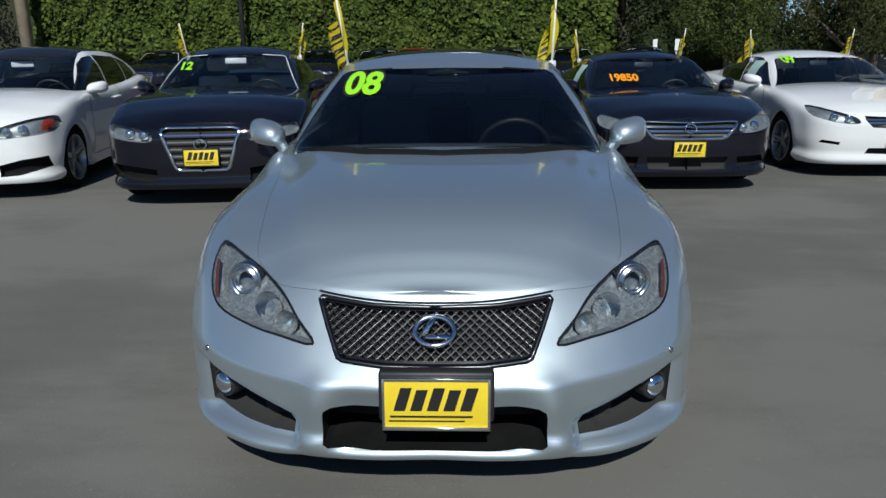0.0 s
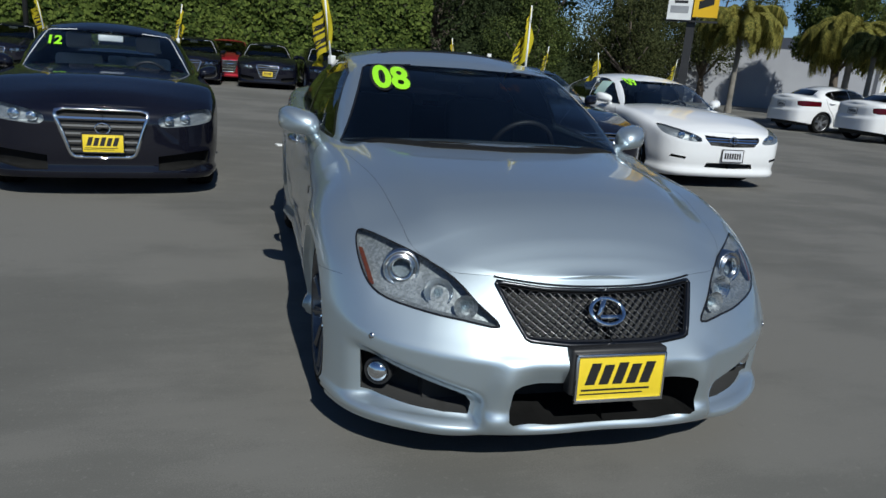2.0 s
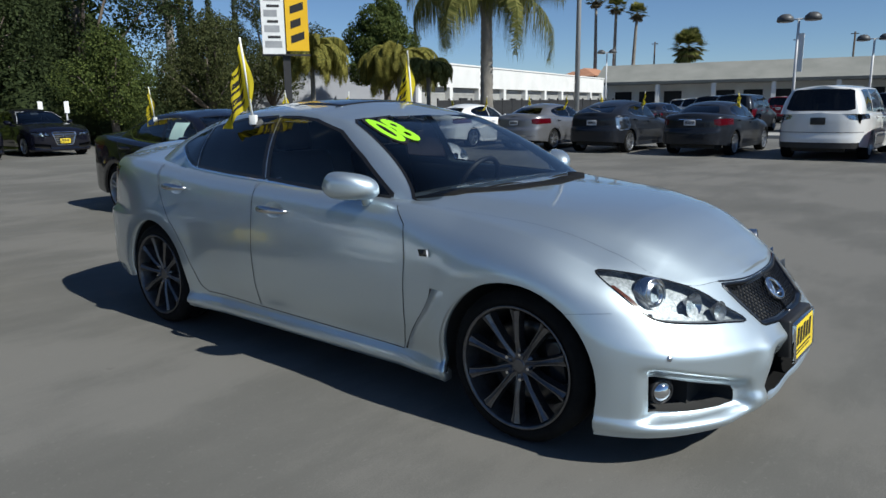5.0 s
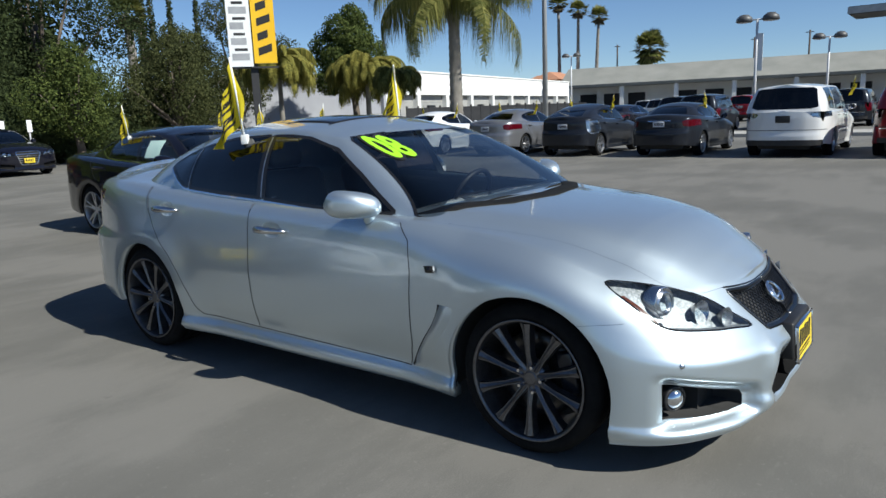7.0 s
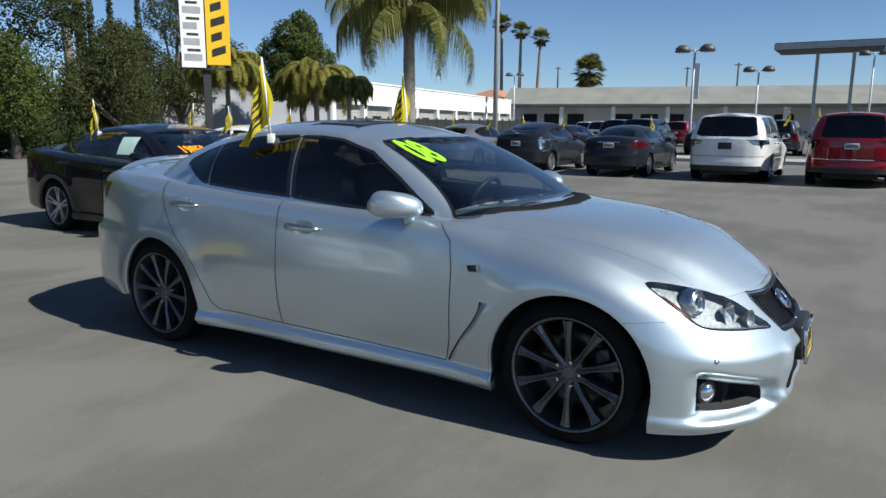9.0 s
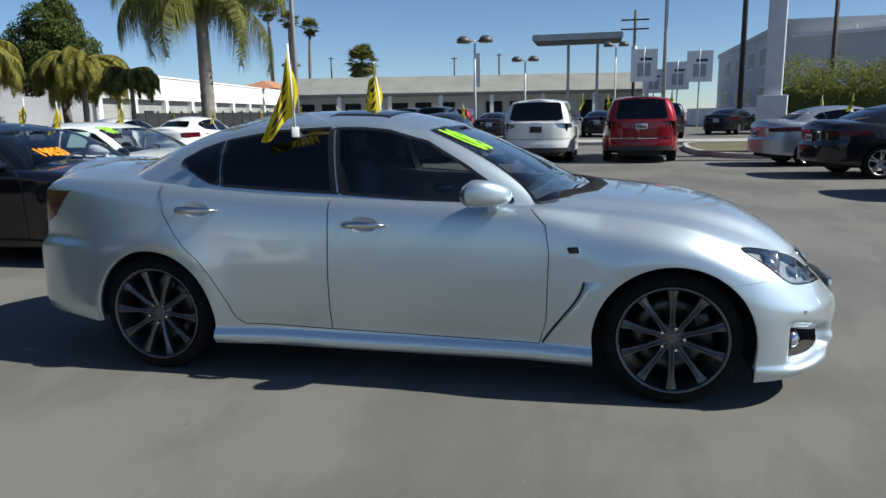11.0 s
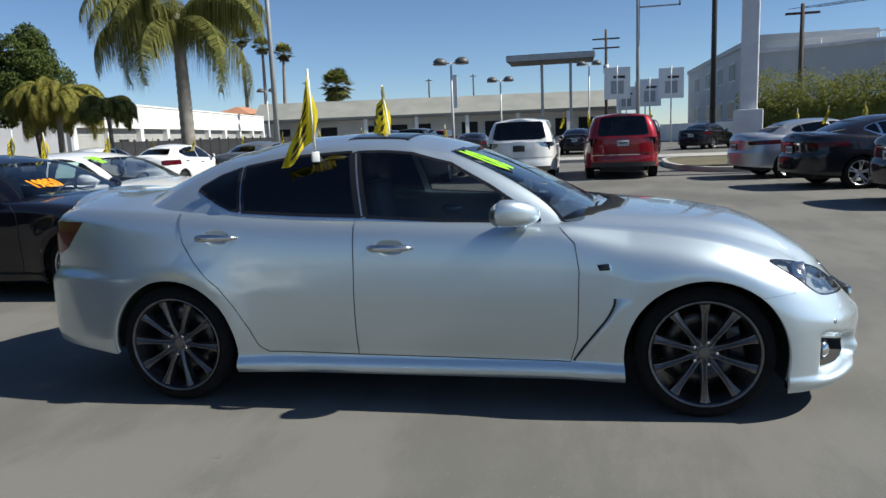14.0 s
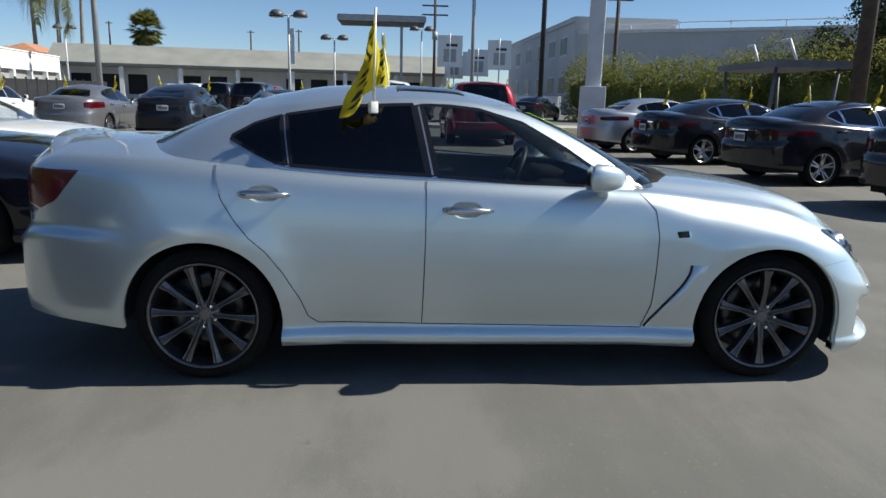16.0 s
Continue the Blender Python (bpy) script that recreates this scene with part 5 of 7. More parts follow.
def simple_front(ctx, grille=None, lamp=None, surround=True, intake=None, bars=0, plate_z=0.45, plate_mat=None, plate_bars=None, back=None):
    car, refB, B, S = ctx["car"], ctx["refB"], ctx["B"], ctx["S"]
    nose = S["plan"][0][1]
    if grille:
        g = carve(B, [(0.05, grille[0][1])] + grille[1:-1] + [(0.05, grille[-1][1])], "front", keep=lambda c: c.y < nose + 0.5)
        part("grille_back", mirrored(recess(g, (0, 0.05, 0)), True), CAVITY, car)
        full = two_sided(grille)
        e = bmesh.new()
        if surround:
            ribbon(e, refB, "front", dense(full + [full[0]], 0.03), 0.028, 0.005)
            rim_skirt(e, (0, 0.015, 0))
        z0, z1 = min(z for x, z in full), max(z for x, z in full)
        for i in range(bars):
            z = z0 + (z1 - z0) * (i + 1) / (bars + 1)
            line = [(x, z) for x in np.linspace(-0.7, 0.7, 71) if inside((x, z), full)]
            ribbon(e, refB, "front", line, 0.016, -0.008)
        part("grille", e, CHROME, car, "chrome-edged grille")
        zc = z0 + (z1 - z0) * 0.62
        p, n = lay(refB, "front", 0, zc, 0.012)
        if p is not None:
            part("emblem", hoop(p, 0.055, 0.007, n, squash=0.8), CHROME, car)
    if lamp:
        cx, cz = sum(x for x, z in lamp) / len(lamp), sum(z for x, z in lamp) / len(lamp)
        p, n = lay(refB, "front", cx, cz, -0.03)
        w = Vector((-0.3, -1, 0.1)).normalized()
        q = Matrix.Translation(p) @ w.to_track_quat("X", "Z").to_matrix().to_4x4()
        q2 = Matrix.Translation(p + Vector((0.13, -0.05, -0.012))) @ w.to_track_quat("X", "Z").to_matrix().to_4x4()
        eye = lambda: lathe(bmesh.new(), [(0.012, 0.0005), (0.008, 0.02), (-0.005, 0.03), (0.0, 0.038), (-0.04, 0.045)], 16, m=q)
        eye2 = lambda: lathe(bmesh.new(), [(0.012, 0.0005), (0.008, 0.018), (-0.005, 0.026), (0.0, 0.034), (-0.04, 0.04)], 16, m=q2)
        lamp_unit(ctx, lamp, "headlight", (0.02, 0.07, 0), back=back or LAMP_BOWL, lens=LENS, bits=[("projector", eye, CHROME), ("reflector", eye2, CHROME)], keep=lambda c: c.z > 0.45)
    if intake:
        for k, o in enumerate(intake):
            if o[0][0] >= 0:
                g = carve(B, [(0.05, o[0][1])] + o[1:-1] + [(0.05, o[-1][1])], "front", keep=lambda c: c.y < nose + 0.6)
                part("lower_intake", mirrored(recess(g, (0, 0.06, 0)), True), CAVITY, car)
            else:
                lamp_unit(ctx, o, "corner_intake", (0.02, 0.06, 0), back=DASH, keep=lambda c: c.y < nose + 0.9)
    if plate_mat:
        p, n = lay(refB, "front", 0, plate_z, 0.02)
        plate(car, pose(0, p.y, plate_z, -3, 0, 0), plate_mat, plate_bars)


def simple_rear(ctx, lamp, plate_z=0.85, plate_mat=None, plate_bars=NUMBER_BARS, chrome=None, glass=None):
    car, refB, S = ctx["car"], ctx["refB"], ctx["S"]
    tail = S["plan"][-1][1]
    lamp_unit(ctx, lamp, "tail_light", (0.02, -0.04, 0), view="rear", back=RED_LENS if glass is None else SATIN, lens=glass or RED_LENS, keep=lambda c: c.y > tail - 0.8)
    if plate_mat:
        p, n = lay(refB, "rear", 0, plate_z, 0.01)
        if p is not None:
            plate(car, pose(0, p.y, plate_z, 0, 0, 180), plate_mat, plate_bars)
    if chrome:
        e = bmesh.new()
        ribbon(e, refB, "rear", dense([(-chrome[0], chrome[1]), (chrome[0], chrome[1])], 0.03), 0.02, 0.008)
        part("trunk_trim", e, CHROME, car)


def stock(S):
    return dict(S, cols=110, rows=20, tops=10, warp=1.0, sport_nose=False)


# the parked neighbours have higher hoods and squarer noses
UPRIGHT = dict(SEDAN)
UPRIGHT.update(plan=[(0, -2.205), (0.25, -2.2), (0.5, -2.178), (0.7, -2.12), (0.842, -1.975), (0.895, -1.74)] + SEDAN["plan"][6:],
               edge=[(-2.3, 0.72), (-2.05, 0.74), (-1.9, 0.77), (-1.68, 0.825), (-1.4, 0.885), (-1.0, 0.925), (-0.7, 0.94)] + SEDAN["edge"][7:],
               centre=[(-2.3, 0.725), (-2.12, 0.745), (-2.03, 0.79), (-1.92, 0.835), (-1.7, 0.885), (-1.4, 0.94), (-1.0, 0.98), (-0.7, 0.995)] + SEDAN["centre"][9:],
               front_in=[(0, 0.08), (0.025, 0.042), (0.06, 0.016), (0.13, 0.0), (0.8, 0.0)],
               crease=[(0, 0.065), (0.02, 0.034), (0.05, 0.014), (0.1, 0.004), (0.2, 0.0), (0.9, 0.0)],
               side_in=[(0, 0.07), (0.015, 0.042), (0.045, 0.022), (0.1, 0.01), (0.3, 0.0), (0.8, 0.0)])


def stand(x, y, heading):
    """A pose on the lot; heading: degrees from the way that the sedan in front faces, anticlockwise from above."""
    return pose(x, y, lot_height(x), 0, 0, heading)


# the row behind: a hatchback, a coupe, a saloon and another coupe, noses towards the sedan
COUPE_A = respec(stock(UPRIGHT), ymap=[(-2.3, -2.24), (-1.365, -1.375), (-0.9, -0.85), (1.365, 1.375), (2.4, 2.25)], sx=1.03, sz=1.045, mirror=(-0.42, 1.03, 0.95), surround=WHITE_PLATE, mirror_shell=WHITE_PLATE)
GA = [(0.0, 0.735), (-0.29, 0.735), (-0.345, 0.72), (-0.345, 0.685), (-0.24, 0.37), (-0.21, 0.35), (0.0, 0.35)]
LA = rounded([(-0.45, 0.615), (-0.44, 0.69), (-0.6, 0.735), (-0.8, 0.765), (-0.86, 0.74), (-0.85, 0.66), (-0.62, 0.62)], 3)
IA = [[(-0.42, 0.36), (-0.7, 0.4), (-0.84, 0.41), (-0.83, 0.29), (-0.6, 0.24), (-0.42, 0.24)]]
LT = [(-0.45, 0.93), (-0.7, 0.95), (-0.92, 0.95), (-0.92, 0.86), (-0.7, 0.78), (-0.48, 0.78)]
coupe_a, ctx_a = build_car("coupe", "dark blue coupe with a chrome-framed grille and yellow dealer plate", COUPE_A, NAVY, stand(-2.58, 4.4, 7), ("wide", 5, ALLOY), False, CLOTH_PALE,
                           lambda c: simple_front(c, GA, LA, True, IA, 5, 0.47, YELLOW_PLATE, DEALER_BARS, LAMP_BOWL), lambda c: simple_rear(c, LT), (TINT_LIGHT, TINT_LIGHT))
HATCH = respec(stock(UPRIGHT), ymap=[(-2.3, -2.15), (-1.365, -1.29), (1.365, 1.29), (1.9, 1.7), (2.4, 2.05)], sx=0.98, sz=1.04, mirror=(-0.55, 1.02, 0.92), mirror_shell=WHITE_PLATE)
HATCH.update(belt=[(0, -1.0), (0.35, -0.94), (0.62, -0.78), (0.76, -0.58), (0.79, -0.3), (0.795, 0.2), (0.79, 0.7), (0.77, 1.2), (0.7, 1.68), (0.4, 1.86), (0, 1.9)],
             roof=[(0, -0.15), (0.3, -0.12), (0.5, -0.04), (0.57, 0.08), (0.585, 0.3), (0.59, 0.5), (0.585, 0.8), (0.57, 1.15), (0.5, 1.45), (0.3, 1.55), (0, 1.58)],
             roof_z=[(-0.2, 1.28), (0.0, 1.31), (0.3, 1.36), (0.8, 1.36), (1.2, 1.33), (1.6, 1.28)], roof_c=[(-0.2, 1.285), (0.0, 1.35), (0.3, 1.42), (0.8, 1.43), (1.2, 1.39), (1.6, 1.3)],
             windows=[[(-0.6, 0.955), (0.22, 0.985), (0.26, 1.33), (0.05, 1.31), (-0.15, 1.24), (-0.36, 1.11), (-0.6, 0.965)], [(0.29, 0.99), (0.95, 1.01), (0.98, 1.31), (0.33, 1.335)],
                      [(1.0, 1.02), (1.35, 1.07), (1.42, 1.1), (1.3, 1.25), (1.02, 1.3)]],
             rear_glass=[(0.05, 1.05), (-0.5, 1.05), (-0.58, 1.08), (-0.45, 1.25), (0.05, 1.27)])
for key in ("belt", "roof"):
    HATCH[key] = [(x, y - 0.13 if y < 0.6 else y - 0.05) for x, y in HATCH[key]]
HATCH["windows"] = [[(y - 0.13 if y < 0.5 else y - 0.08, z + 0.03) for y, z in w] for w in HATCH["windows"]]
for key in ("roof_z", "roof_c", "belt_z"):
    HATCH[key] = [(y - 0.1, z + (0.05 if key != "belt_z" else 0.02)) for y, z in HATCH[key]]
HATCH["windshield"] = [(x, z + (0.05 if z > 1.1 else 0.02)) for x, z in HATCH["windshield"]]
LZ = rounded([(-0.44, 0.61), (-0.43, 0.69), (-0.6, 0.755), (-0.82, 0.8), (-0.875, 0.77), (-0.86, 0.65), (-0.62, 0.615)], 3)
IZ = [[(-0.42, 0.35), (-0.62, 0.4), (-0.82, 0.42), (-0.83, 0.31), (-0.6, 0.25), (-0.42, 0.24)]]
hatch, ctx_h = build_car("hatchback", "white five-door hatchback with black lower grille", HATCH, WHITE_PAINT, stand(-5.12, 4.5, 8), ("wide", 5, ALLOY), False, LEATHER,
                         lambda c: simple_front(c, GA, LZ, True, IZ, 5, 0.47, YELLOW_PLATE, DEALER_BARS, LAMP_BOWL), lambda c: simple_rear(c, LT), (TINT_LIGHT, TINT_MID))
panel = patch(ctx_h["refH"], "top", rounded([(-0.46, -0.17), (0.0, -0.3), (0.46, -0.17), (0.54, 0.05), (0.53, 1.1), (0.5, 1.2), (-0.5, 1.2), (-0.53, 1.1), (-0.54, 0.05)], 3), 0.004, 0.003, 0.08)
part("roof_panel", panel, GLOSS_BLACK, hatch, "dark glass roof panel")
for s in (-1, 1):
    mk = patch(ctx_h["refB"], "front", [(s * 0.8, 0.665), (s * 0.805, 0.765), (s * 0.845, 0.775), (s * 0.863, 0.745), (s * 0.852, 0.675)], 0.001, step=0.02)
    part("side_marker", mk, MARKER_RED, hatch, "orange-red marker at the headlight's end")
SALOON = respec(stock(UPRIGHT), ymap=[(-2.3, -2.32), (-1.365, -1.355), (1.365, 1.355), (2.4, 2.5)], sx=1.02, sz=0.975, mirror=(-0.45, 0.98, 0.93))
GV = [(0.0, 0.69), (-0.4, 0.7), (-0.47, 0.695), (-0.45, 0.66), (-0.36, 0.56), (-0.32, 0.545), (0.0, 0.535)]
LV = rounded([(-0.5, 0.6), (-0.5, 0.67), (-0.62, 0.72), (-0.78, 0.76), (-0.85, 0.74), (-0.84, 0.65), (-0.65, 0.6)], 3)
IV = [[(0.0, 0.36), (-0.4, 0.36), (-0.38, 0.24), (0.0, 0.23)], [(-0.48, 0.36), (-0.75, 0.37), (-0.8, 0.3), (-0.5, 0.25)]]
saloon, ctx_v = build_car("saloon", "dark navy four-door saloon with an orange price on its windshield", SALOON, NAVY, stand(2.3, 5.1, 0), ("pairs", 10, ALLOY), False, CLOTH_GREY,
                          lambda c: simple_front(c, GV, LV, True, IV, 3, 0.44, YELLOW_PLATE, DEALER_BARS, LAMP_BOWL), lambda c: simple_rear(c, LT, 0.8, YELLOW_PLATE, DEALER_BARS), (TINT_LIGHT, TINT_MID))
COUPE_B = respec(stock(UPRIGHT), ymap=[(-2.3, -2.35), (-1.365, -1.37), (1.365, 1.37), (2.4, 2.45)], sx=1.02, sz=0.965, mirror=(-0.4, 1.0, 0.94))
GH = [(0.0, 0.66), (-0.3, 0.675), (-0.4, 0.68), (-0.4, 0.64), (-0.32, 0.56), (0.0, 0.545)]
LH = rounded([(-0.46, 0.6), (-0.48, 0.66), (-0.65, 0.722), (-0.82, 0.77), (-0.87, 0.75), (-0.85, 0.665), (-0.65, 0.605)], 3)
IH = [[(0.0, 0.34), (-0.33, 0.34), (-0.36, 0.28), (0.0, 0.27)], [(-0.62, 0.4), (-0.78, 0.42), (-0.8, 0.39), (-0.63, 0.37)]]
coupe_b, ctx_w = build_car("coupe", "white two-door coupe with dark glass and a lime year sticker", COUPE_B, WHITE_PAINT, stand(4.78, 5.85, 0), ("pairs", 10, ALLOY), False, LEATHER,
                           lambda c: simple_front(c, GH, LH, False, IH, 3, 0.44, WHITE_PLATE, NUMBER_BARS, LAMP_BOWL), lambda c: simple_rear(c, LT), (TINT_LIGHT, TINT_MID))

# ==== the row towards the street, tails to the sedan ====
WAGON = dict(
    belt=[(0, -1.25), (0.4, -1.18), (0.7, -0.98), (0.84, -0.75), (0.86, -0.4), (0.865, 0.2), (0.86, 0.9), (0.85, 1.5), (0.82, 2.0), (0.5, 2.12), (0, 2.14)],
    roof=[(0, -0.45), (0.35, -0.4), (0.58, -0.3), (0.66, -0.15), (0.68, 0.1), (0.685, 0.5), (0.68, 0.9), (0.67, 1.4), (0.63, 1.78), (0.4, 1.9), (0, 1.92)],
)


def wagon_spec(length=4.7, height=1.68, width=1.86, wb=2.66, belt=1.06, nose=0.92):
    """A tall car with an upright tail: vans, sport utility cars."""
    sx = width / 1.81
    half = wb / 2
    nose_y, tail_y = -half - nose, -half - nose + length
    k = (tail_y - 0.05) / 2.14
    S = respec(stock(SEDAN), ymap=[(-2.225, nose_y), (-1.365, -half), (1.365, half), (2.37, tail_y)], sx=sx, sz=1.12)
    S["belt"] = [(x * sx / 1.02, y * k if y > 0 else y) for x, y in WAGON["belt"]]
    S["roof"] = [(x * sx / 1.02, y * k if y > 0 else y) for x, y in WAGON["roof"]]
    S["edge"] = [(nose_y - 0.1, 0.78), (nose_y + 0.2, 0.84), (-half, 0.97), (-0.8, belt), (1.0, belt + 0.02), (tail_y - 0.3, belt + 0.03), (tail_y + 0.1, belt + 0.02)]
    S["centre"] = [(nose_y - 0.1, 0.8), (nose_y + 0.3, 0.92), (-half, 1.02), (-0.9, belt + 0.06), (1.0, belt + 0.05), (tail_y + 0.1, belt + 0.03)]
    S["rear_in"] = [(0, 0.03), (0.2, 0.02), (0.5, 0.02), (0.58, 0.0), (0.9, 0.0)]
    S["belt_z"] = [(-1.4, belt - 0.02), (tail_y, belt)]
    S["roof_z"] = [(-0.6, height - 0.14), (0.0, height - 0.08), (1.0, height - 0.08), (tail_y, height - 0.12)]
    S["roof_c"] = [(-0.6, height - 0.13), (0.0, height - 0.02), (0.8, height), (tail_y, height - 0.05)]
    e, h = belt + 0.02, height - 0.12
    S["windows"] = [[(-0.85, e), (0.15, e + 0.02), (0.15, h), (-0.15, h), (-0.35, h - 0.06), (-0.85, e + 0.02)], [(0.22, e + 0.02), (1.05 * k, e + 0.03), (1.05 * k, h), (0.22, h)],
                    [(1.13 * k, e + 0.03), (1.75 * k, e + 0.06), (1.72 * k, h - 0.03), (1.13 * k, h)]]
    S["rear_glass"] = [(0.05, belt + 0.06), (-0.55, belt + 0.06), (-0.66, belt + 0.1), (-0.58, height - 0.14), (-0.5, height - 0.11), (0.05, height - 0.09)]
    S["windshield"] = [(0.05, belt + 0.05), (-0.6, belt + 0.02), (-0.74, belt + 0.02), (-0.58, height - 0.16), (0.05, height - 0.13)]
    S["doors"] = [[(-0.8, belt + 0.1), (-0.85, 0.7), (-0.75, 0.3), (0.18, 0.3), (0.18, belt + 0.1)], [(0.18, belt + 0.1), (0.18, 0.3), (0.9, 0.3), (1.0, 0.6), (1.08, belt + 0.1)]]
    S["handles"] = [(0.05, belt - 0.12), (0.95, belt - 0.1)]
    S["wheels"] = (-half, half, 0.345, 0.375)
    S["mirror"] = (-0.72, belt + 0.06, width / 2 + 0.06)
    return S


ROW_LABELS = "cars parked in the row towards the street"
GS = [(0.0, 0.72), (-0.4, 0.72), (-0.36, 0.6), (0.0, 0.59)]


def tail_row(name, label, S, colour, y, lamps, plate_z, plate_mat=WHITE_PLATE, bars=NUMBER_BARS, wheel=("pairs", 10, ALLOY), chrome=None, dx=0.0, glass=None):
    tail = S["plan"][-1][1]
    x = 15.2 + tail + dx
    car, ctx = build_car(name, label, S, colour, stand(x, y, 90), wheel, False, CLOTH_GREY, lambda c: simple_front(c, GS, LV, True, None, 2), lambda c: simple_rear(c, lamps, plate_z, plate_mat, bars, chrome, glass),
                         (TINT_MID, TINT_DARK), ROW_LABELS)
    return car, ctx


SMALL = respec(stock(SEDAN), ymap=[(-2.3, -2.2), (-1.365, -1.3), (1.365, 1.3), (2.4, 2.25)], sx=0.97, sz=1.03, mirror=(-0.45, 1.02, 0.9))
MID = respec(stock(SEDAN), sx=0.99, sz=1.01, mirror=(-0.45, 1.0, 0.91))
FAST = respec(stock(SEDAN), ymap=[(-2.3, -2.2), (-1.365, -1.35), (1.365, 1.35), (2.4, 2.12)], sx=0.965, sz=1.04, mirror=(-0.45, 1.02, 0.9))
FAST.update(belt=[(0, -1.15), (0.35, -1.08), (0.62, -0.9), (0.75, -0.7), (0.785, -0.35), (0.79, 0.2), (0.785, 0.7), (0.77, 1.2), (0.7, 1.75), (0.4, 1.95), (0, 2.0)],
            roof=[(0, -0.2), (0.3, -0.17), (0.5, -0.08), (0.57, 0.05), (0.58, 0.3), (0.58, 0.5), (0.57, 0.75), (0.55, 1.0), (0.5, 1.3), (0.3, 1.45), (0, 1.5)],
            roof_z=[(-0.2, 1.36), (0.0, 1.4), (0.4, 1.43), (1.0, 1.36), (1.5, 1.26)], roof_c=[(-0.2, 1.37), (0.1, 1.46), (0.4, 1.49), (1.0, 1.42), (1.5, 1.28)])
T_WIDE = [(-0.58, 0.94), (-0.7, 0.965), (-0.92, 0.965), (-0.92, 0.82), (-0.72, 0.79), (-0.6, 0.82)]
T_TALL = [(-0.66, 1.02), (-0.9, 1.02), (-0.9, 0.66), (-0.78, 0.64), (-0.7, 0.75)]
tail_row("coupe", "small white coupe with red tail lamps", SMALL, WHITE_PAINT, 15.2, T_WIDE, 0.82)
tail_row("sedan", "white compact sedan with alloy wheels", SMALL, WHITE_PAINT, 12.35, T_WIDE, 0.84)
tail_row("sedan", "silver grey sedan with chrome bumper strip", MID, GREY_PAINT, 9.3, T_WIDE, 0.84, chrome=(0.7, 0.45))
tail_row("hatchback", "dark grey liftback with tall tail lamps", FAST, DARK_GREY, 6.65, T_TALL, 0.86, glass=LENS)
tail_row("sedan", "dark grey sedan with a chrome trunk strip", MID, DARK_GREY, 3.85, T_WIDE, 0.87, chrome=(0.3, 0.95))
VAN = wagon_spec(5.05, 1.76, 1.96, 3.0, 1.08, 0.95)
UTE = wagon_spec(4.7, 1.78, 1.98, 2.7, 1.1, 0.95)
T_VAN = [(-0.56, 1.04), (-0.78, 1.1), (-0.98, 1.18), (-0.98, 0.97), (-0.78, 0.93), (-0.62, 0.96)]
T_UTE = [(-0.66, 1.1), (-0.95, 1.1), (-0.95, 0.72), (-0.82, 0.7), (-0.74, 0.9)]
VAN["rear_glass"] = [(0.05, 1.15), (-0.56, 1.15), (-0.72, 1.2), (-0.64, 1.6), (-0.55, 1.64), (0.05, 1.66)]
van, van_ctx = tail_row("minivan", "pearl white minivan with dark rear glass", VAN, PEARL, 0.85, T_VAN, 0.92, BLACK_PLASTIC, [], glass=LENS)
ute, ute_ctx = tail_row("suv", "bright red sport utility car with dark rear glass", UTE, RED_PAINT, -1.92, T_UTE, 0.97, chrome=(0.8, 0.66), wheel=("wide", 5, ALLOY))

for c, z, w in ((van_ctx, 0.36, 0.13), (ute_ctx, 0.4, 0.12)):
    part("bumper_valance", ribbon(bmesh.new(), c["refB"], "rear", dense([(-0.84, z), (0.84, z)], 0.03), w, 0.006), BLACK_PLASTIC, c["car"], "black lower bumper")
    part("bumper_step", ribbon(bmesh.new(), c["refB"], "rear", dense([(-0.9, z + 0.3), (0.9, z + 0.3)], 0.03), 0.012, 0.002), CAVITY, c["car"])

# ==== the angled row by the street corner ====
BIG = respec(stock(SEDAN), ymap=[(-2.3, -2.4), (-1.365, -1.45), (1.365, 1.45), (2.4, 2.5)], sx=1.03, sz=1.02, mirror=(-0.45, 1.01, 0.94), seal=CHROME)

T_SLIM = [(-0.6, 0.9), (-0.75, 0.925), (-0.95, 0.95), (-0.95, 0.85), (-0.78, 0.82), (-0.62, 0.83)]


def angled(name, label, S, colour, wx, wy, heading=171.0, **k):
    """A car by the place of its right rear wheel and its compass heading (0: +y, 90: +x)."""
    b = radians(heading)
    h, r = Vector((math.sin(b), math.cos(b))), Vector((math.cos(b), -math.sin(b)))
    c = Vector((wx, wy)) - r * 0.86 + h * S["wheels"][1]
    return build_car(name, label, S, colour, stand(c.x, c.y, 180 - heading), ("pairs", 10, ALLOY), False, LEATHER, lambda q: simple_front(q, GA, LA, True, None, 3, back=GLOSS_BLACK),
                     lambda q: simple_rear(q, T_SLIM, 0.78, WHITE_PLATE, NUMBER_BARS, (0.4, 0.9)), (TINT_MID, TINT_DARK), "cars parked at an angle by the corner")


silver_car, silver_ctx = angled("sedan", "light silver sedan parked at an angle", MID, SILVER_B, 14.0, -5.7)
big_car, big_ctx = angled("sedan", "black luxury sedan with bright window trim", BIG, BLACK_PAINT, 10.85, -6.15)
big_car_b, big_ctx_b = angled("sedan", "black luxury sedan with many-spoked wheels", BIG, BLACK_PAINT, 7.3, -6.65)
angled("sedan", "black sedan at the end of the angled row", BIG, BLACK_PAINT, 3.9, -7.1)

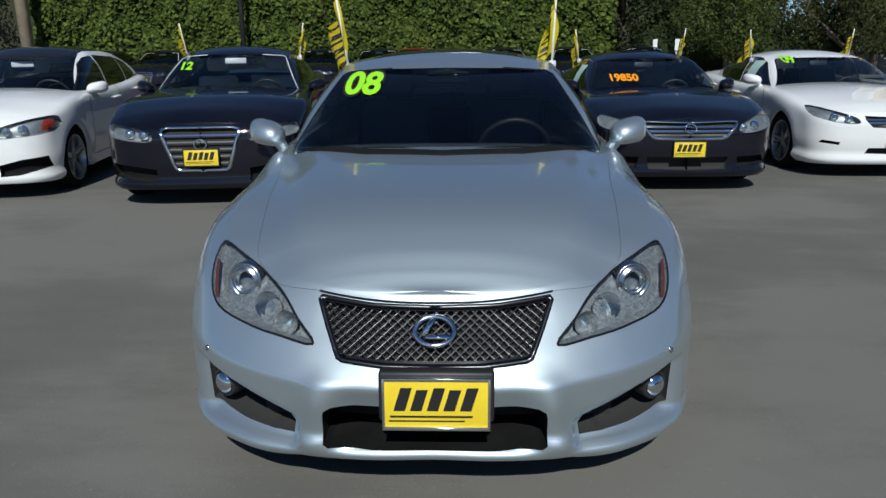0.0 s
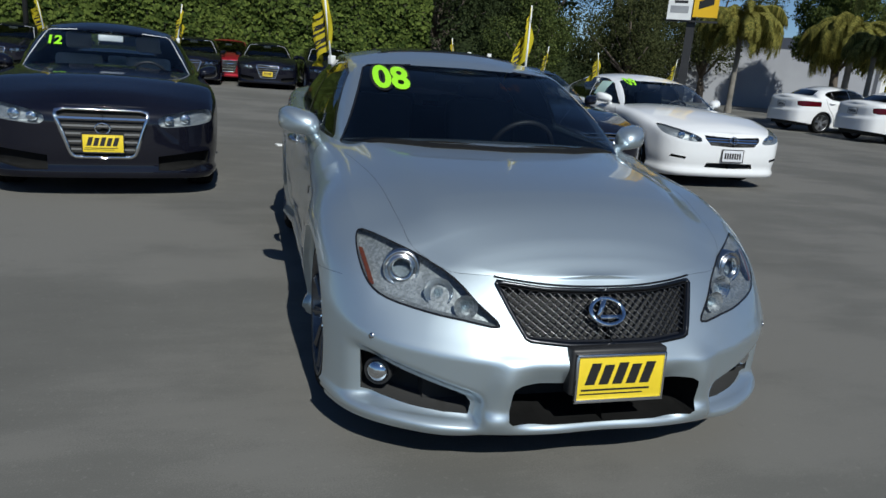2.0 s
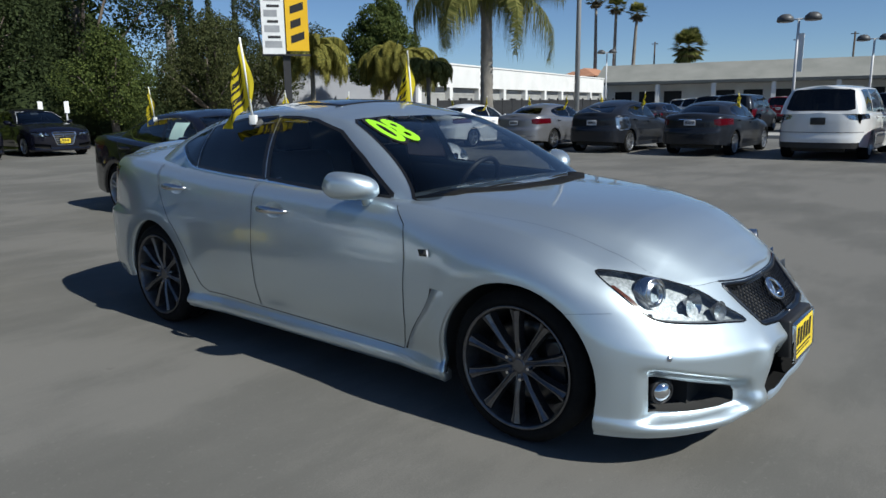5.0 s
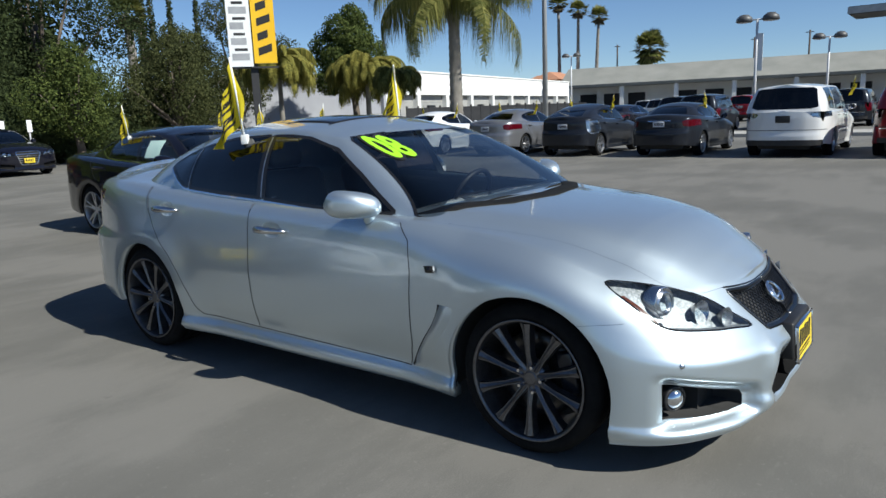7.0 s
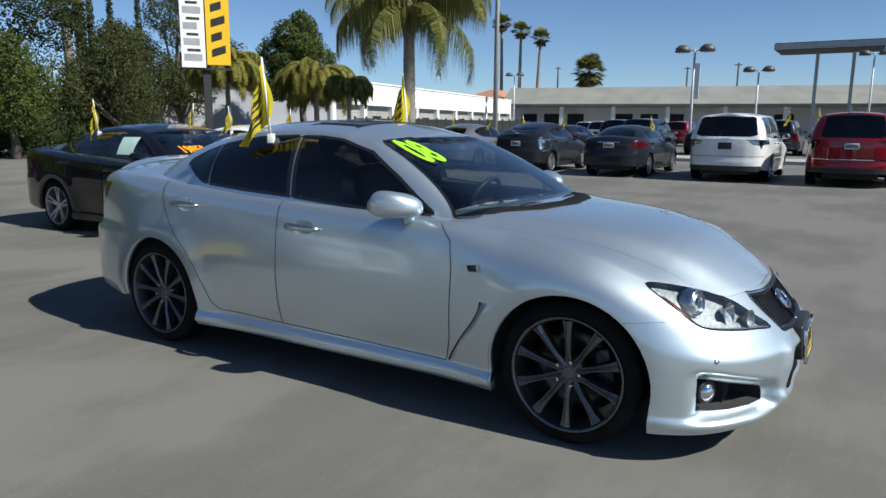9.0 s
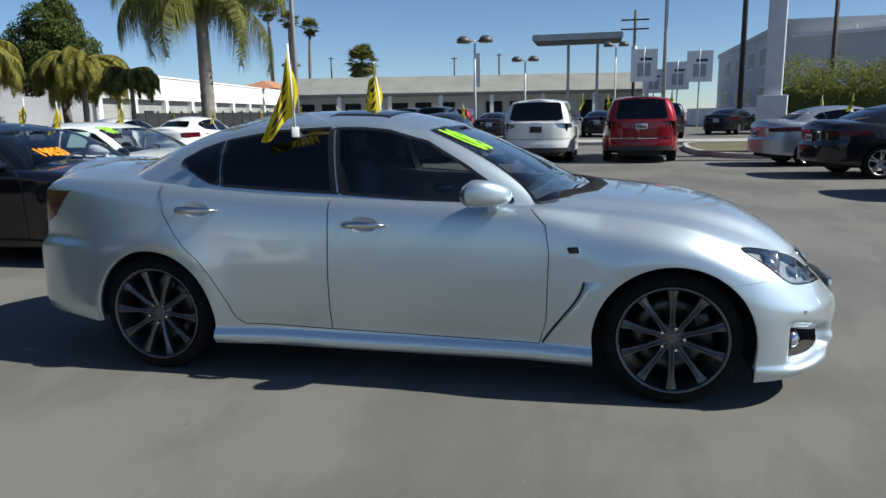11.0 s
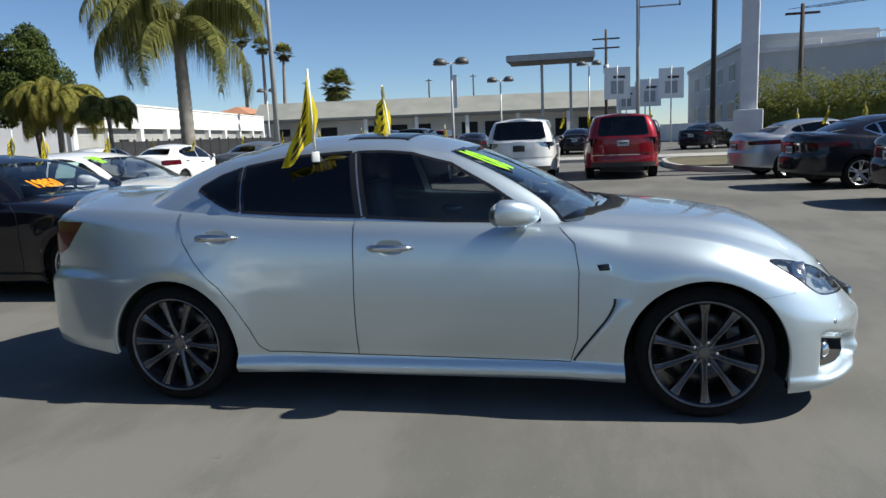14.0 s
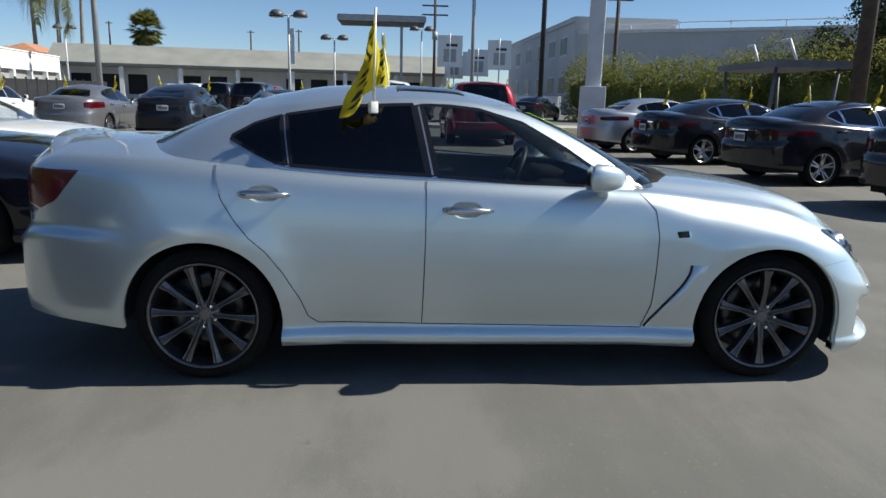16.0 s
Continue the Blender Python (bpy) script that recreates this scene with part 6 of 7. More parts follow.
# ==== the row under the ivy wall ====
back_car, _ = build_car("sedan", "dark sedan with a yellow dealer plate by the ivy wall", COUPE_A, NAVY, stand(-13.2, 22.0, 0), ("wide", 5, ALLOY), False, LEATHER,
                               lambda c: simple_front(c, GA, LA, True, IA, 5, 0.47, YELLOW_PLATE, DEALER_BARS, GLOSS_BLACK), lambda c: simple_rear(c, LT), (TINT_MID, TINT_DARK), "cars along the ivy wall")
for bx in (-10.7, -8.3, -5.1, -2.95, -0.55, 1.5, 3.9, 6.5):
    copy_thing(back_car, stand(bx, 22.0 + 0.25 * math.sin(bx * 3.1), 2.0 * math.sin(bx)))
build_car("hatchback", "red hatchback parked deep in the lot", HATCH, RED_PAINT, stand(-1.9, 24.8, 0), ("wide", 5, ALLOY), False, LEATHER,
                       lambda c: simple_front(c, GA, LA, True, IA, 3), None, (TINT_MID, TINT_DARK))

# ==== cars across the driveway ====
for src, label, x, y, turn in ((ute, "dark sport utility car across the driveway", 33.0, 7.6, 90), (ute, "dark sport utility car by the far kerb", 34.0, -3.6, 95), (van, "white van far across the street", 45.5, 13.5, 80),
                               (big_car, "black sedan across the driveway", 31.0, 11.0, 85), (van, "white work truck by the low building", 54.0, 18.0, 90), (big_car, "dark sedan by the low building", 52.0, 4.3, 100),
                               (big_car, "black sedan on the far side", 39.0, -8.0, 60),
                               (big_car, "black sedan behind the parked row", 35.0, 5.0, 90), (ute, "dark sport utility car behind the parked row", 37.0, 1.9, 90), (big_car, "black sedan beside the far kerb", 37.5, -0.7, 85),
                               (ute, "dark sport utility car near the showroom", 38.0, 10.4, 90), (silver_car, "silver sedan near the showroom", 36.5, 13.2, 90), (ute, "red sport utility car far away", 50.0, 9.8, 90)):
    c = copy_thing(src, stand(x, y, turn))
    c["label"] = label
    c["group"] = "cars across the street"
    if "dark" in label and src is ute:
        for part_ob in c.children:
            if part_ob.name.split(".")[0] in ("body", "roof", "door", "hood"):
                part_ob.material_slots[0].link = "OBJECT"
                part_ob.material_slots[0].material = DARK_GREY

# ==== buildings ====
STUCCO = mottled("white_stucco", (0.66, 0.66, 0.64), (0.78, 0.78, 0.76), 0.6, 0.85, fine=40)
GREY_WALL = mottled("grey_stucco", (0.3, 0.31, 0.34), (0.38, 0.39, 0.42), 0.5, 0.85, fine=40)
OFFICE = mottled("office_wall", (0.4, 0.42, 0.44), (0.49, 0.505, 0.52), 0.3, 0.8, fine=20)
SAGE_ROOF = mottled("sage_roof", (0.2, 0.205, 0.185), (0.27, 0.27, 0.245), 0.4, 0.8, fine=20)
SHUTTER = mottled("roller_door", (0.3, 0.3, 0.29), (0.4, 0.4, 0.38), 1.0, 0.6, fine=30)
DARK_GLASS = shader("dark_window", (0.02, 0.022, 0.025), 0.35, Specular_IOR_Level=0.15)[0]
GREY_METAL = mottled("grey_metal", (0.3, 0.31, 0.32), (0.42, 0.43, 0.44), 2.0, 0.5, 0.3, fine=50, depth=0.05)
PALE_METAL = mottled("pale_metal", (0.55, 0.56, 0.57), (0.68, 0.69, 0.7), 2.0, 0.5, 0.1, fine=50, depth=0.05)
DARK_METAL = mottled("dark_metal", (0.02, 0.021, 0.023), (0.04, 0.04, 0.042), 2.0, 0.55, 0.2, fine=50, depth=0.05)
CONCRETE = mottled("kerb_concrete", (0.3, 0.29, 0.27), (0.44, 0.43, 0.4), 1.5, 0.85, fine=60)
TIMBER = mottled("pole_timber", (0.05, 0.035, 0.025), (0.1, 0.075, 0.055), 3.0, 0.85, fine=40)
TERRACOTTA = mottled("terracotta", (0.36, 0.16, 0.09), (0.48, 0.25, 0.15), 2.0, 0.85, fine=40)


PALE_TIMBER = mottled("weathered_timber", (0.2, 0.16, 0.115), (0.32, 0.26, 0.19), 3.0, 0.85, fine=40)
IVY_POLES = (-17.9, -8.95)


def wall_frame(x0, y0, x1, y1):
    """A pose at the foot of a wall: x along it, y out of its back, z up."""
    d = Vector((x1 - x0, y1 - y0))
    return Matrix.Translation((x0, y0, lot_height(x0))) @ Matrix.Rotation(math.atan2(d.y, d.x), 4, "Z"), d.length


# the white garage building; its long front looks to the lot
m, length = wall_frame(76.0, 36.6, 33.6, 29.2)
garage = thing("garage_building", "long white stucco garage building with roller doors", "building", m)
H_G, DEPTH = 4.35, 14.0
n_bays = 9
bay = length / n_bays
# posts between the bays, a deep band above them
part("wall", boxed(0, length, -DEPTH, 0.0, 2.75, H_G), STUCCO, garage, smooth=False)
for i in range(n_bays + 1):
    x = min(max(i * bay, 0.25), length - 0.25)
    part("pier", boxed(x - 0.25, x + 0.25, -0.5, 0.004, 0, 2.75), STUCCO, garage, smooth=False)
for i in range(n_bays):
    d = part("roller_door", boxed(i * bay + 0.25, (i + 1) * bay - 0.25, -0.5, -0.42, 0, 2.75), SHUTTER, garage, smooth=False)
    for j in range(10):
        part("slat", boxed(i * bay + 0.25, (i + 1) * bay - 0.25, -0.42, -0.4, 0.05 + j * 0.27, 0.27 + j * 0.27), SHUTTER, d, smooth=False)
    if i % 2 == 1:
        part("pane", boxed(i * bay + bay * 0.3, i * bay + bay * 0.6, -0.4, -0.385, 1.1, 2.0), DARK_GLASS, d, smooth=False)
# shade on this end is coloured in: grey instead of the front's white
part("side_wall", boxed(length, length + 0.3, -DEPTH, 0.02, 0, H_G + 0.02), GREY_WALL, garage, "side wall with its shade put into a grey colour", smooth=False)
part("roof_coping", boxed(-0.1, length + 0.3, -0.3, 0.06, H_G, H_G + 0.12), STUCCO, garage, smooth=False)
part("back_wall", boxed(0, length, -DEPTH, -DEPTH + 0.3, 0, 2.75), STUCCO, garage, smooth=False)
# grey yard wall that runs on from the garage's corner
m2, l2 = wall_frame(33.6, 29.5, 21.0, 35.5)
yard = part("yard_wall", boxed(0, l2, 0, 0.25, 0, 3.4), GREY_WALL, smooth=False, at=m2)
tagged(yard, "tall grey rendered wall beside the garage", "wall", kind="structure")
# dark low fence before the garage
f = thing("fence", "dark low mesh fence along the lot's edge", "fence")
for i in range(20):
    t0, t1 = i / 20, (i + 1) / 20
    a, b = Vector((27.0, 22.0)).lerp(Vector((43.5, 19.1)), t0), Vector((27.0, 22.0)).lerp(Vector((43.5, 19.1)), t1)
    fm, fl = wall_frame(a.x, a.y, b.x, b.y)
    part("panel", boxed(0.03, fl - 0.03, -0.02, 0.02, 0.1, 1.7), DARK_METAL, f, smooth=False, at=fm)
    part("post", boxed(-0.04, 0.04, -0.04, 0.04, 0, 1.8), DARK_METAL, f, smooth=False, at=fm)

# the long low showroom with a sloping fascia
m, length = wall_frame(84.35, 41.25, 94.04, -6.63)
low = thing("showroom", "long low showroom with a pale sloping roof and shaded front", "building", m)
r = bmesh.new()
pts = [(-1.5, 3.85), (-1.6, 4.2), (3.5, 6.55), (14.0, 6.6), (14.0, 3.85)]
ends = [[r.verts.new((x, y, z)) for y, z in pts] for x in (-0.5, length + 0.5)]
for i in range(len(pts)):
    j = (i + 1) % len(pts)
    r.faces.new((ends[0][i], ends[0][j], ends[1][j], ends[1][i]))
r.faces.new(ends[0])
r.faces.new(ends[1][::-1])
bmesh.ops.recalc_face_normals(r, faces=r.faces)
part("roof", r, SAGE_ROOF, low, smooth=False)
part("wall", boxed(0, length, 2.2, 12, 0, 3.85), STUCCO, low, smooth=False)
for i in range(8):
    x = 1.0 + i * (length - 2.0) / 7
    part("column", boxed(x - 0.25, x + 0.25, -1.3, -0.9, 0, 3.85), STUCCO, low, smooth=False)
for i in range(14):
    x = 1.5 + i * (length - 4) / 14
    if i % 4 != 3:
        part("window", boxed(x, x + 2.2, 2.1, 2.2, 0.6, 3.0), DARK_GLASS, low, smooth=False)

# roof canopy on two posts
can = thing("canopy", "dark flat canopy on two thin posts", "canopy", Matrix.Translation((70.5, 1.3, 0)))
part("canopy_deck", boxed(-2.5, 2.5, -3.5, 5.0, 8.25, 8.9), DARK_METAL, can, smooth=False)
part("fascia", boxed(-2.56, -2.5, -3.6, 5.1, 8.3, 8.85), GREY_METAL, can, smooth=False)
for y in (1.7, -1.2):
    part("post", boxed(-0.14, 0.14, y - 0.14, y + 0.14, 0, 8.15), GREY_METAL, can, smooth=False)

# office block beyond the corner: a long shaded flank and a plain front with a flat roof
office = thing("office_building", "pale grey office building with rows of dark windows", "building")
flank = part("wall", boxed(59.0, 96.0, -24.0, -15.0, 0, 7.9), OFFICE, office, smooth=False)
part("parapet", boxed(58.85, 96.1, -24.1, -14.85, 7.9, 8.35), OFFICE, office, smooth=False)
for storey in range(2):
    for x in (61.5, 66.5, 72.5, 79.5, 87.0):
        w = part("window", boxed(x, x + 2.8, -15.0, -14.94, 1.7 + storey * 3.5, 3.4 + storey * 3.5), PALE_METAL, office, smooth=False)
        part("pane", boxed(x + 0.1, x + 2.7, -14.94, -14.92, 1.8 + storey * 3.5, 3.3 + storey * 3.5), DARK_GLASS, w, smooth=False)
m, length = wall_frame(59.0, -15.4, 46.0, -36.0)
annex = thing("office_building", "long plain pale building with a flat roof and roof rail", "building", m)
part("wall", boxed(0, length, 0.1, 14, 0, 6.9), OFFICE, annex, smooth=False)
part("roof_edge", boxed(-0.1, length + 0.1, -0.1, 14, 6.9, 7.15), PALE_METAL, annex, smooth=False)
part("roof_rail", boxed(0, length, 1.5, 1.6, 7.75, 7.85), PALE_METAL, annex, smooth=False)
for k in range(7):
    part("rail_post", boxed(k * length / 6 - 0.04, k * length / 6 + 0.04, 1.5, 1.6, 7.15, 7.75), PALE_METAL, annex, smooth=False)
# pale low wall by the street
m, length = wall_frame(66.0, -8.4, 50.0, -11.9)
part_wall = part("low_wall", boxed(0, length, -0.15, 0.15, 0, 1.5), STUCCO, smooth=False, at=m)
tagged(part_wall, "pale low wall along the street", "wall", kind="structure")
# red-brown garden wall on the far side
m, length = wall_frame(30.5, -20.6, 24.5, -22.6)
GARDEN = mottled("red_brown_wall", (0.07, 0.032, 0.026), (0.12, 0.06, 0.05), 1.0, 0.85, fine=30)
tagged(part("garden_wall", boxed(0, length, 0, 0.3, 0, 4.3), GARDEN, smooth=False, at=m), "red-brown wall beyond the parked cars", "wall", kind="structure")
# a low grey shelter roof with slanted posts
sh = thing("shelter", "low grey metal shelter roof on slanted posts", "shelter", Matrix.Translation((20.6, -12.9, 0)) @ Matrix.Rotation(radians(-5), 4, "Z"))
SHELTER = mottled("shelter_metal", (0.1, 0.105, 0.12), (0.16, 0.165, 0.18), 2.0, 0.6, 0.1, fine=50, depth=0.05)
part("shelter_roof", boxed(-2.6, 2.6, -1.2, 1.2, 2.5, 2.72), SHELTER, sh, smooth=False)
for x in (-2.2, 2.2):
    for y in (-1.0, 1.0):
        part("post", tube(bmesh.new(), [(x * 0.85, y, 0), (x, y, 2.5)], 0.06, 8), SHELTER, sh)
for x in (-1.4, 1.6):
    part("brace", tube(bmesh.new(), [(x, 0, 2.72), (x + 0.7, 0, 3.5), (x + 1.3, 0, 3.5)], 0.05, 8), PALE_METAL, sh)

# ==== poles, lamps and signs ====


def pole(name, label, category, x, y, h, r0, r1, material, z0=None):
    b = bmesh.new()
    tube(b, [(0, 0, 0), (0, 0, h * 0.5), (0, 0, h)], [r0, (r0 + r1) / 2, r1], 12)
    t = thing(name, label, category, Matrix.Translation((x, y, lot_height(x) if z0 is None else z0)))
    part("shaft", b, material, t)
    return t


p1 = pole("light_pole", "tall slim grey light pole", "pole", 22.7, 11.2, 13.0, 0.11, 0.07, GREY_METAL)
part("pole_base", lathe(bmesh.new(), [(0, 0.28), (0.7, 0.28), (0.72, 0.0005)], 16, axis="Z"), CONCRETE, p1)


LAMP_GREY = mottled("lamp_grey", (0.06, 0.062, 0.065), (0.11, 0.112, 0.115), 2.0, 0.5, 0.2, fine=50, depth=0.05)


def street_lamp(x, y, h, banner=False, spread=0.55, label="grey lot lamp with two round heads"):
    t = pole("street_lamp", label, "lamp", x, y, h, 0.09, 0.06, PALE_METAL)
    part("arm", tube(bmesh.new(), [(0, -spread, h), (0, spread, h)], 0.04, 8), PALE_METAL, t)
    for s in (-1, 1):
        b = lathe(bmesh.new(), [(0.26, 0.0005), (0.23, 0.2), (0.08, 0.38), (-0.1, 0.42), (-0.16, 0.35)], 20, axis="Z", m=Matrix.Translation((0, s * (spread + 0.1), h + 0.05)))
        head = part("lamp_head", b, LAMP_GREY, t)
        part("diffuser", lathe(bmesh.new(), [(-0.16, 0.35), (-0.2, 0.0005)], 20, axis="Z", m=Matrix.Translation((0, s * (spread + 0.1), h + 0.05))), PALE_METAL, head)
    if banner:
        part("banner", boxed(-0.02, 0.02, -0.32, 0.02, h - 2.6, h - 0.7), PAPER, t, "white vertical banner", smooth=False)
    return t


street_lamp(37.2, 6.55, 5.5, True)
street_lamp(52.0, 5.3, 5.4)
street_lamp(59.5, -1.6, 6.9)
street_lamp(66.5, 31.6, 6.7)
for i, (x, y, h) in enumerate(((57.5, -8.2, 6.2), (64.0, -7.1, 5.8), (71.0, -7.3, 6.0), (54.0, -3.7, 6.2), (75.0, -5.7, 5.8))):
    t = pole("banner_pole", "pole with a large white printed banner", "sign", x, y, h, 0.07, 0.06, PALE_METAL)
    bn = part("banner", boxed(-0.03, 0.03, -1.0, 1.0, h - 2.6, h - 0.15), PAPER, t, smooth=False)
    part("printed_block", boxed(-0.036, -0.03, -0.5, 0.5, h - 2.2, h - 1.2), GREY_METAL, bn, smooth=False)
    part("printed_line", boxed(-0.036, -0.03, -0.6, 0.3, h - 1.0, h - 0.8), DARK_METAL, bn, smooth=False)
pole("utility_pole", "dark slim steel pole at the kerb", "pole", 42.6, -8.9, 16.0, 0.17, 0.14, DARK_METAL)
tp = pole("utility_pole", "wooden utility pole with cross arms", "pole", 80.36, -3.78, 12.4, 0.2, 0.14, TIMBER)
for z in (11.3, 10.3):
    part("cross_arm", boxed(-0.08, 0.08, -1.5, 1.5, z, z + 0.16), TIMBER, tp, smooth=False)
part("transformer", lathe(bmesh.new(), [(7.6, 0.0005), (7.6, 0.3), (8.5, 0.3), (8.5, 0.0005)], 16, axis="Z", m=Matrix.Translation((-0.4, 0, 0))), GREY_METAL, tp)
tp2 = pole("utility_pole", "wooden utility pole beside the office", "pole", 49.5, -15.8, 9.2, 0.17, 0.13, TIMBER)
part("cross_arm", boxed(-0.07, 0.07, -1.1, 1.1, 8.5, 8.65), TIMBER, tp2, smooth=False)
for k in range(3):
    wire = bmesh.new()
    a, b = Vector((49.5, -15.8 + (k - 1) * 0.9, 8.9)), Vector((20.0, -38.0 + (k - 1) * 0.9, 10.0))
    tube(wire, [a.lerp(b, i / 16) + Vector((0, 0, -0.9 * math.sin(math.pi * i / 16))) for i in range(17)], 0.02, 5)
    tagged(part("overhead_wire", wire, DARK_METAL), "thin dark overhead wire", "wire", "overhead wires")
for x, y, h in ((96.0, 13.89, 9.6), (97.0, 20.5, 9.4), (96.32, 38.97, 10.0)):
    t = pole("utility_pole", "far wooden utility pole", "pole", x, y, h, 0.14, 0.1, TIMBER)
    part("cross_arm", boxed(-0.05, 0.05, -0.45, 0.45, h - 0.3, h - 0.2), TIMBER, t, smooth=False)
pole("utility_pole", "thick dark timber pole by the street", "pole", 16.75, -13.4, 11.0, 0.24, 0.2, TIMBER)
bp = pole("banner_pole", "grey pole with a blue and white banner", "sign", 15.2, -13.8, 9.0, 0.2, 0.18, GREY_METAL)
bn = part("banner", boxed(-0.75, -0.25, -0.02, 0.02, 3.6, 6.4), PAPER, bp, smooth=False)
part("printed_line", boxed(-0.6, -0.42, -0.026, -0.02, 3.7, 6.3), shader("banner_blue", (0.02, 0.03, 0.12), 0.6)[0], bn, smooth=False)
pole("light_pole", "dark slim pole before the ivy wall", "pole", IVY_POLES[1], 25.6, 9.5, 0.1, 0.08, DARK_METAL)
pole("utility_pole", "weathered timber pole at the end of the ivy wall", "pole", IVY_POLES[0], 25.5, 10.0, 0.26, 0.22, PALE_TIMBER)
# sign mast with an open frame
ms = pole("sign_mast", "tall grey mast with an open sign frame", "sign", 44.0, -4.5, 13.0, 0.13, 0.11, GREY_METAL)
for z in (8.85, 10.5):
    part("frame_bar", boxed(-0.05, 0.05, -2.6, 0.0, z, z + 0.09), GREY_METAL, ms, smooth=False)
part("frame_bar", boxed(-0.05, 0.05, -2.6, -2.5, 8.85, 10.5), GREY_METAL, ms, smooth=False)
# pylon with a square shaft on a plinth
py = thing("pylon", "thick pale square sign pylon on a block plinth", "sign", Matrix.Translation((18.3, -5.7, 0)) @ Matrix.Rotation(radians(-14), 4, "Z"))
part("shaft", boxed(-0.24, 0.24, -0.24, 0.24, 0, 11.0, bevel=0.03), PALE_METAL, py, smooth=False)
part("plinth", boxed(-0.4, 0.4, -0.4, 0.4, 0, 1.75, bevel=0.02), PALE_METAL, py, smooth=False)
# dealer sign: a white list panel and a yellow panel
sg = thing("dealer_sign", "tall dealer sign with white and yellow panels on a post", "sign", Matrix.Translation((12.2, 16.24, 0)) @ Matrix.Rotation(radians(-38), 4, "Z"))
part("post", boxed(-0.12, 0.12, -0.12, 0.12, 0, 8.5), DARK_METAL, sg, smooth=False)
SIGN_YELLOW = mottled("sign_yellow", (0.72, 0.42, 0.01), (0.8, 0.5, 0.02), 1.0, 0.4, depth=0.03)
wp = part("white_panel", boxed(-0.74, -0.02, -0.28, -0.1, 3.1, 8.2), PAPER, sg, smooth=False)
yp = part("yellow_panel", boxed(0.02, 0.74, -0.28, -0.1, 3.2, 8.2), SIGN_YELLOW, sg, smooth=False)
part("panel_frame", boxed(-0.77, 0.77, -0.24, -0.08, 3.05, 3.1), DARK_METAL, sg, smooth=False)
for i in range(10):
    part("list_block", boxed(-0.66, -0.12 - 0.06 * (i % 3), -0.286, -0.28, 3.3 + i * 0.48, 3.51 + i * 0.48), GREY_METAL, wp, smooth=False)
    part("list_line", boxed(-0.56, -0.16 - 0.05 * (i % 2), -0.286, -0.28, 3.59 + i * 0.48, 3.67 + i * 0.48), DARK_METAL, wp, smooth=False)
for i in range(9):
    bar = boxed(0.17, 0.6 - 0.1 * (i % 2), -0.286, -0.28, 3.5 + i * 0.46, 3.74 + i * 0.46)
    for v in bar.verts:
        v.co.z += (v.co.x - 0.38) * 0.35
    part("letter_bar", bar, INK, yp, smooth=False)
# small white posts under the trees
for x, y in ((7.2, 23.4), (7.9, 23.0)):
    t = pole("sign_post", "small white sign on a post under the trees", "sign", x, y, 1.6, 0.03, 0.03, GREY_METAL)
    part("sign_plate", boxed(-0.08, 0.08, -0.05, -0.03, 1.3, 1.7), PAPER, t, smooth=False)

# ==== kerbs ====
isl = bmesh.new()
o = rounded([(17.0, -4.9), (18.6, -3.9), (22.0, -3.7), (25.0, -4.6), (24.5, -9.5), (20.0, -10.5), (17.2, -7.0)], 8)
lo = [isl.verts.new((x, y, lot_height(x) - 0.05)) for x, y in o]
hi = [isl.verts.new((x, y, lot_height(x) + 0.15)) for x, y in o]
cx, cy = sum(p[0] for p in o) / len(o), sum(p[1] for p in o) / len(o)
inn = [isl.verts.new((x + (cx - x) * 0.06, y + (cy - y) * 0.06, lot_height(x) + 0.15)) for x, y in o]
for i in range(len(o)):
    j = (i + 1) % len(o)
    isl.faces.new((lo[i], lo[j], hi[j], hi[i]))
    isl.faces.new((hi[i], hi[j], inn[j], inn[i]))
bmesh.ops.recalc_face_normals(isl, faces=isl.faces)
tagged(part("kerb", isl, CONCRETE, smooth=False), "pale concrete kerb round a planting island", "kerb", kind="structure")
SOIL = mottled("dry_turf", (0.07, 0.06, 0.03), (0.16, 0.14, 0.08), 2.0, 0.95, fine=50)
soil = bmesh.new()
soil.faces.new([soil.verts.new((x + (cx - x) * 0.06, y + (cy - y) * 0.06, lot_height(x) + 0.13)) for x, y in o])
bmesh.ops.triangulate(soil, faces=soil.faces)
tagged(part("planting_bed", soil, SOIL, smooth=False), "dry patchy turf in the island", "planting", kind="structure")
walkb = bmesh.new()
for x0, x1 in ((25.8, 28.6),):
    box(walkb, x0, x1, -60, 26, lot_height(24) - 0.1, lot_height(24) + 0.13)
tagged(part("pavement", walkb, CONCRETE, smooth=False), "pale concrete pavement along the street", "pavement", kind="structure")

# ==== plants ====


def leafy(name, dark, light, rough=0.85, through_light=0.3):
    m, n, k, b = shader(name, dark, rough, Specular_IOR_Level=0.2)
    g = n.new("ShaderNodeNewGeometry")
    r = ramp(n, k, g.outputs["Random Per Island"], [(0.0, dark), (0.6, tuple((a + c) / 2 for a, c in zip(dark, light))), (1.0, light)])
    k.new(r.outputs[0], b.inputs["Base Color"])
    tr = n.new("ShaderNodeBsdfTranslucent")
    k.new(r.outputs[0], tr.inputs[0])
    mx = n.new("ShaderNodeMixShader")
    mx.inputs[0].default_value = through_light
    k.new(b.outputs[0], mx.inputs[1])
    k.new(tr.outputs[0], mx.inputs[2])
    k.new(mx.outputs[0], n["Material Output"].inputs[0])
    return m


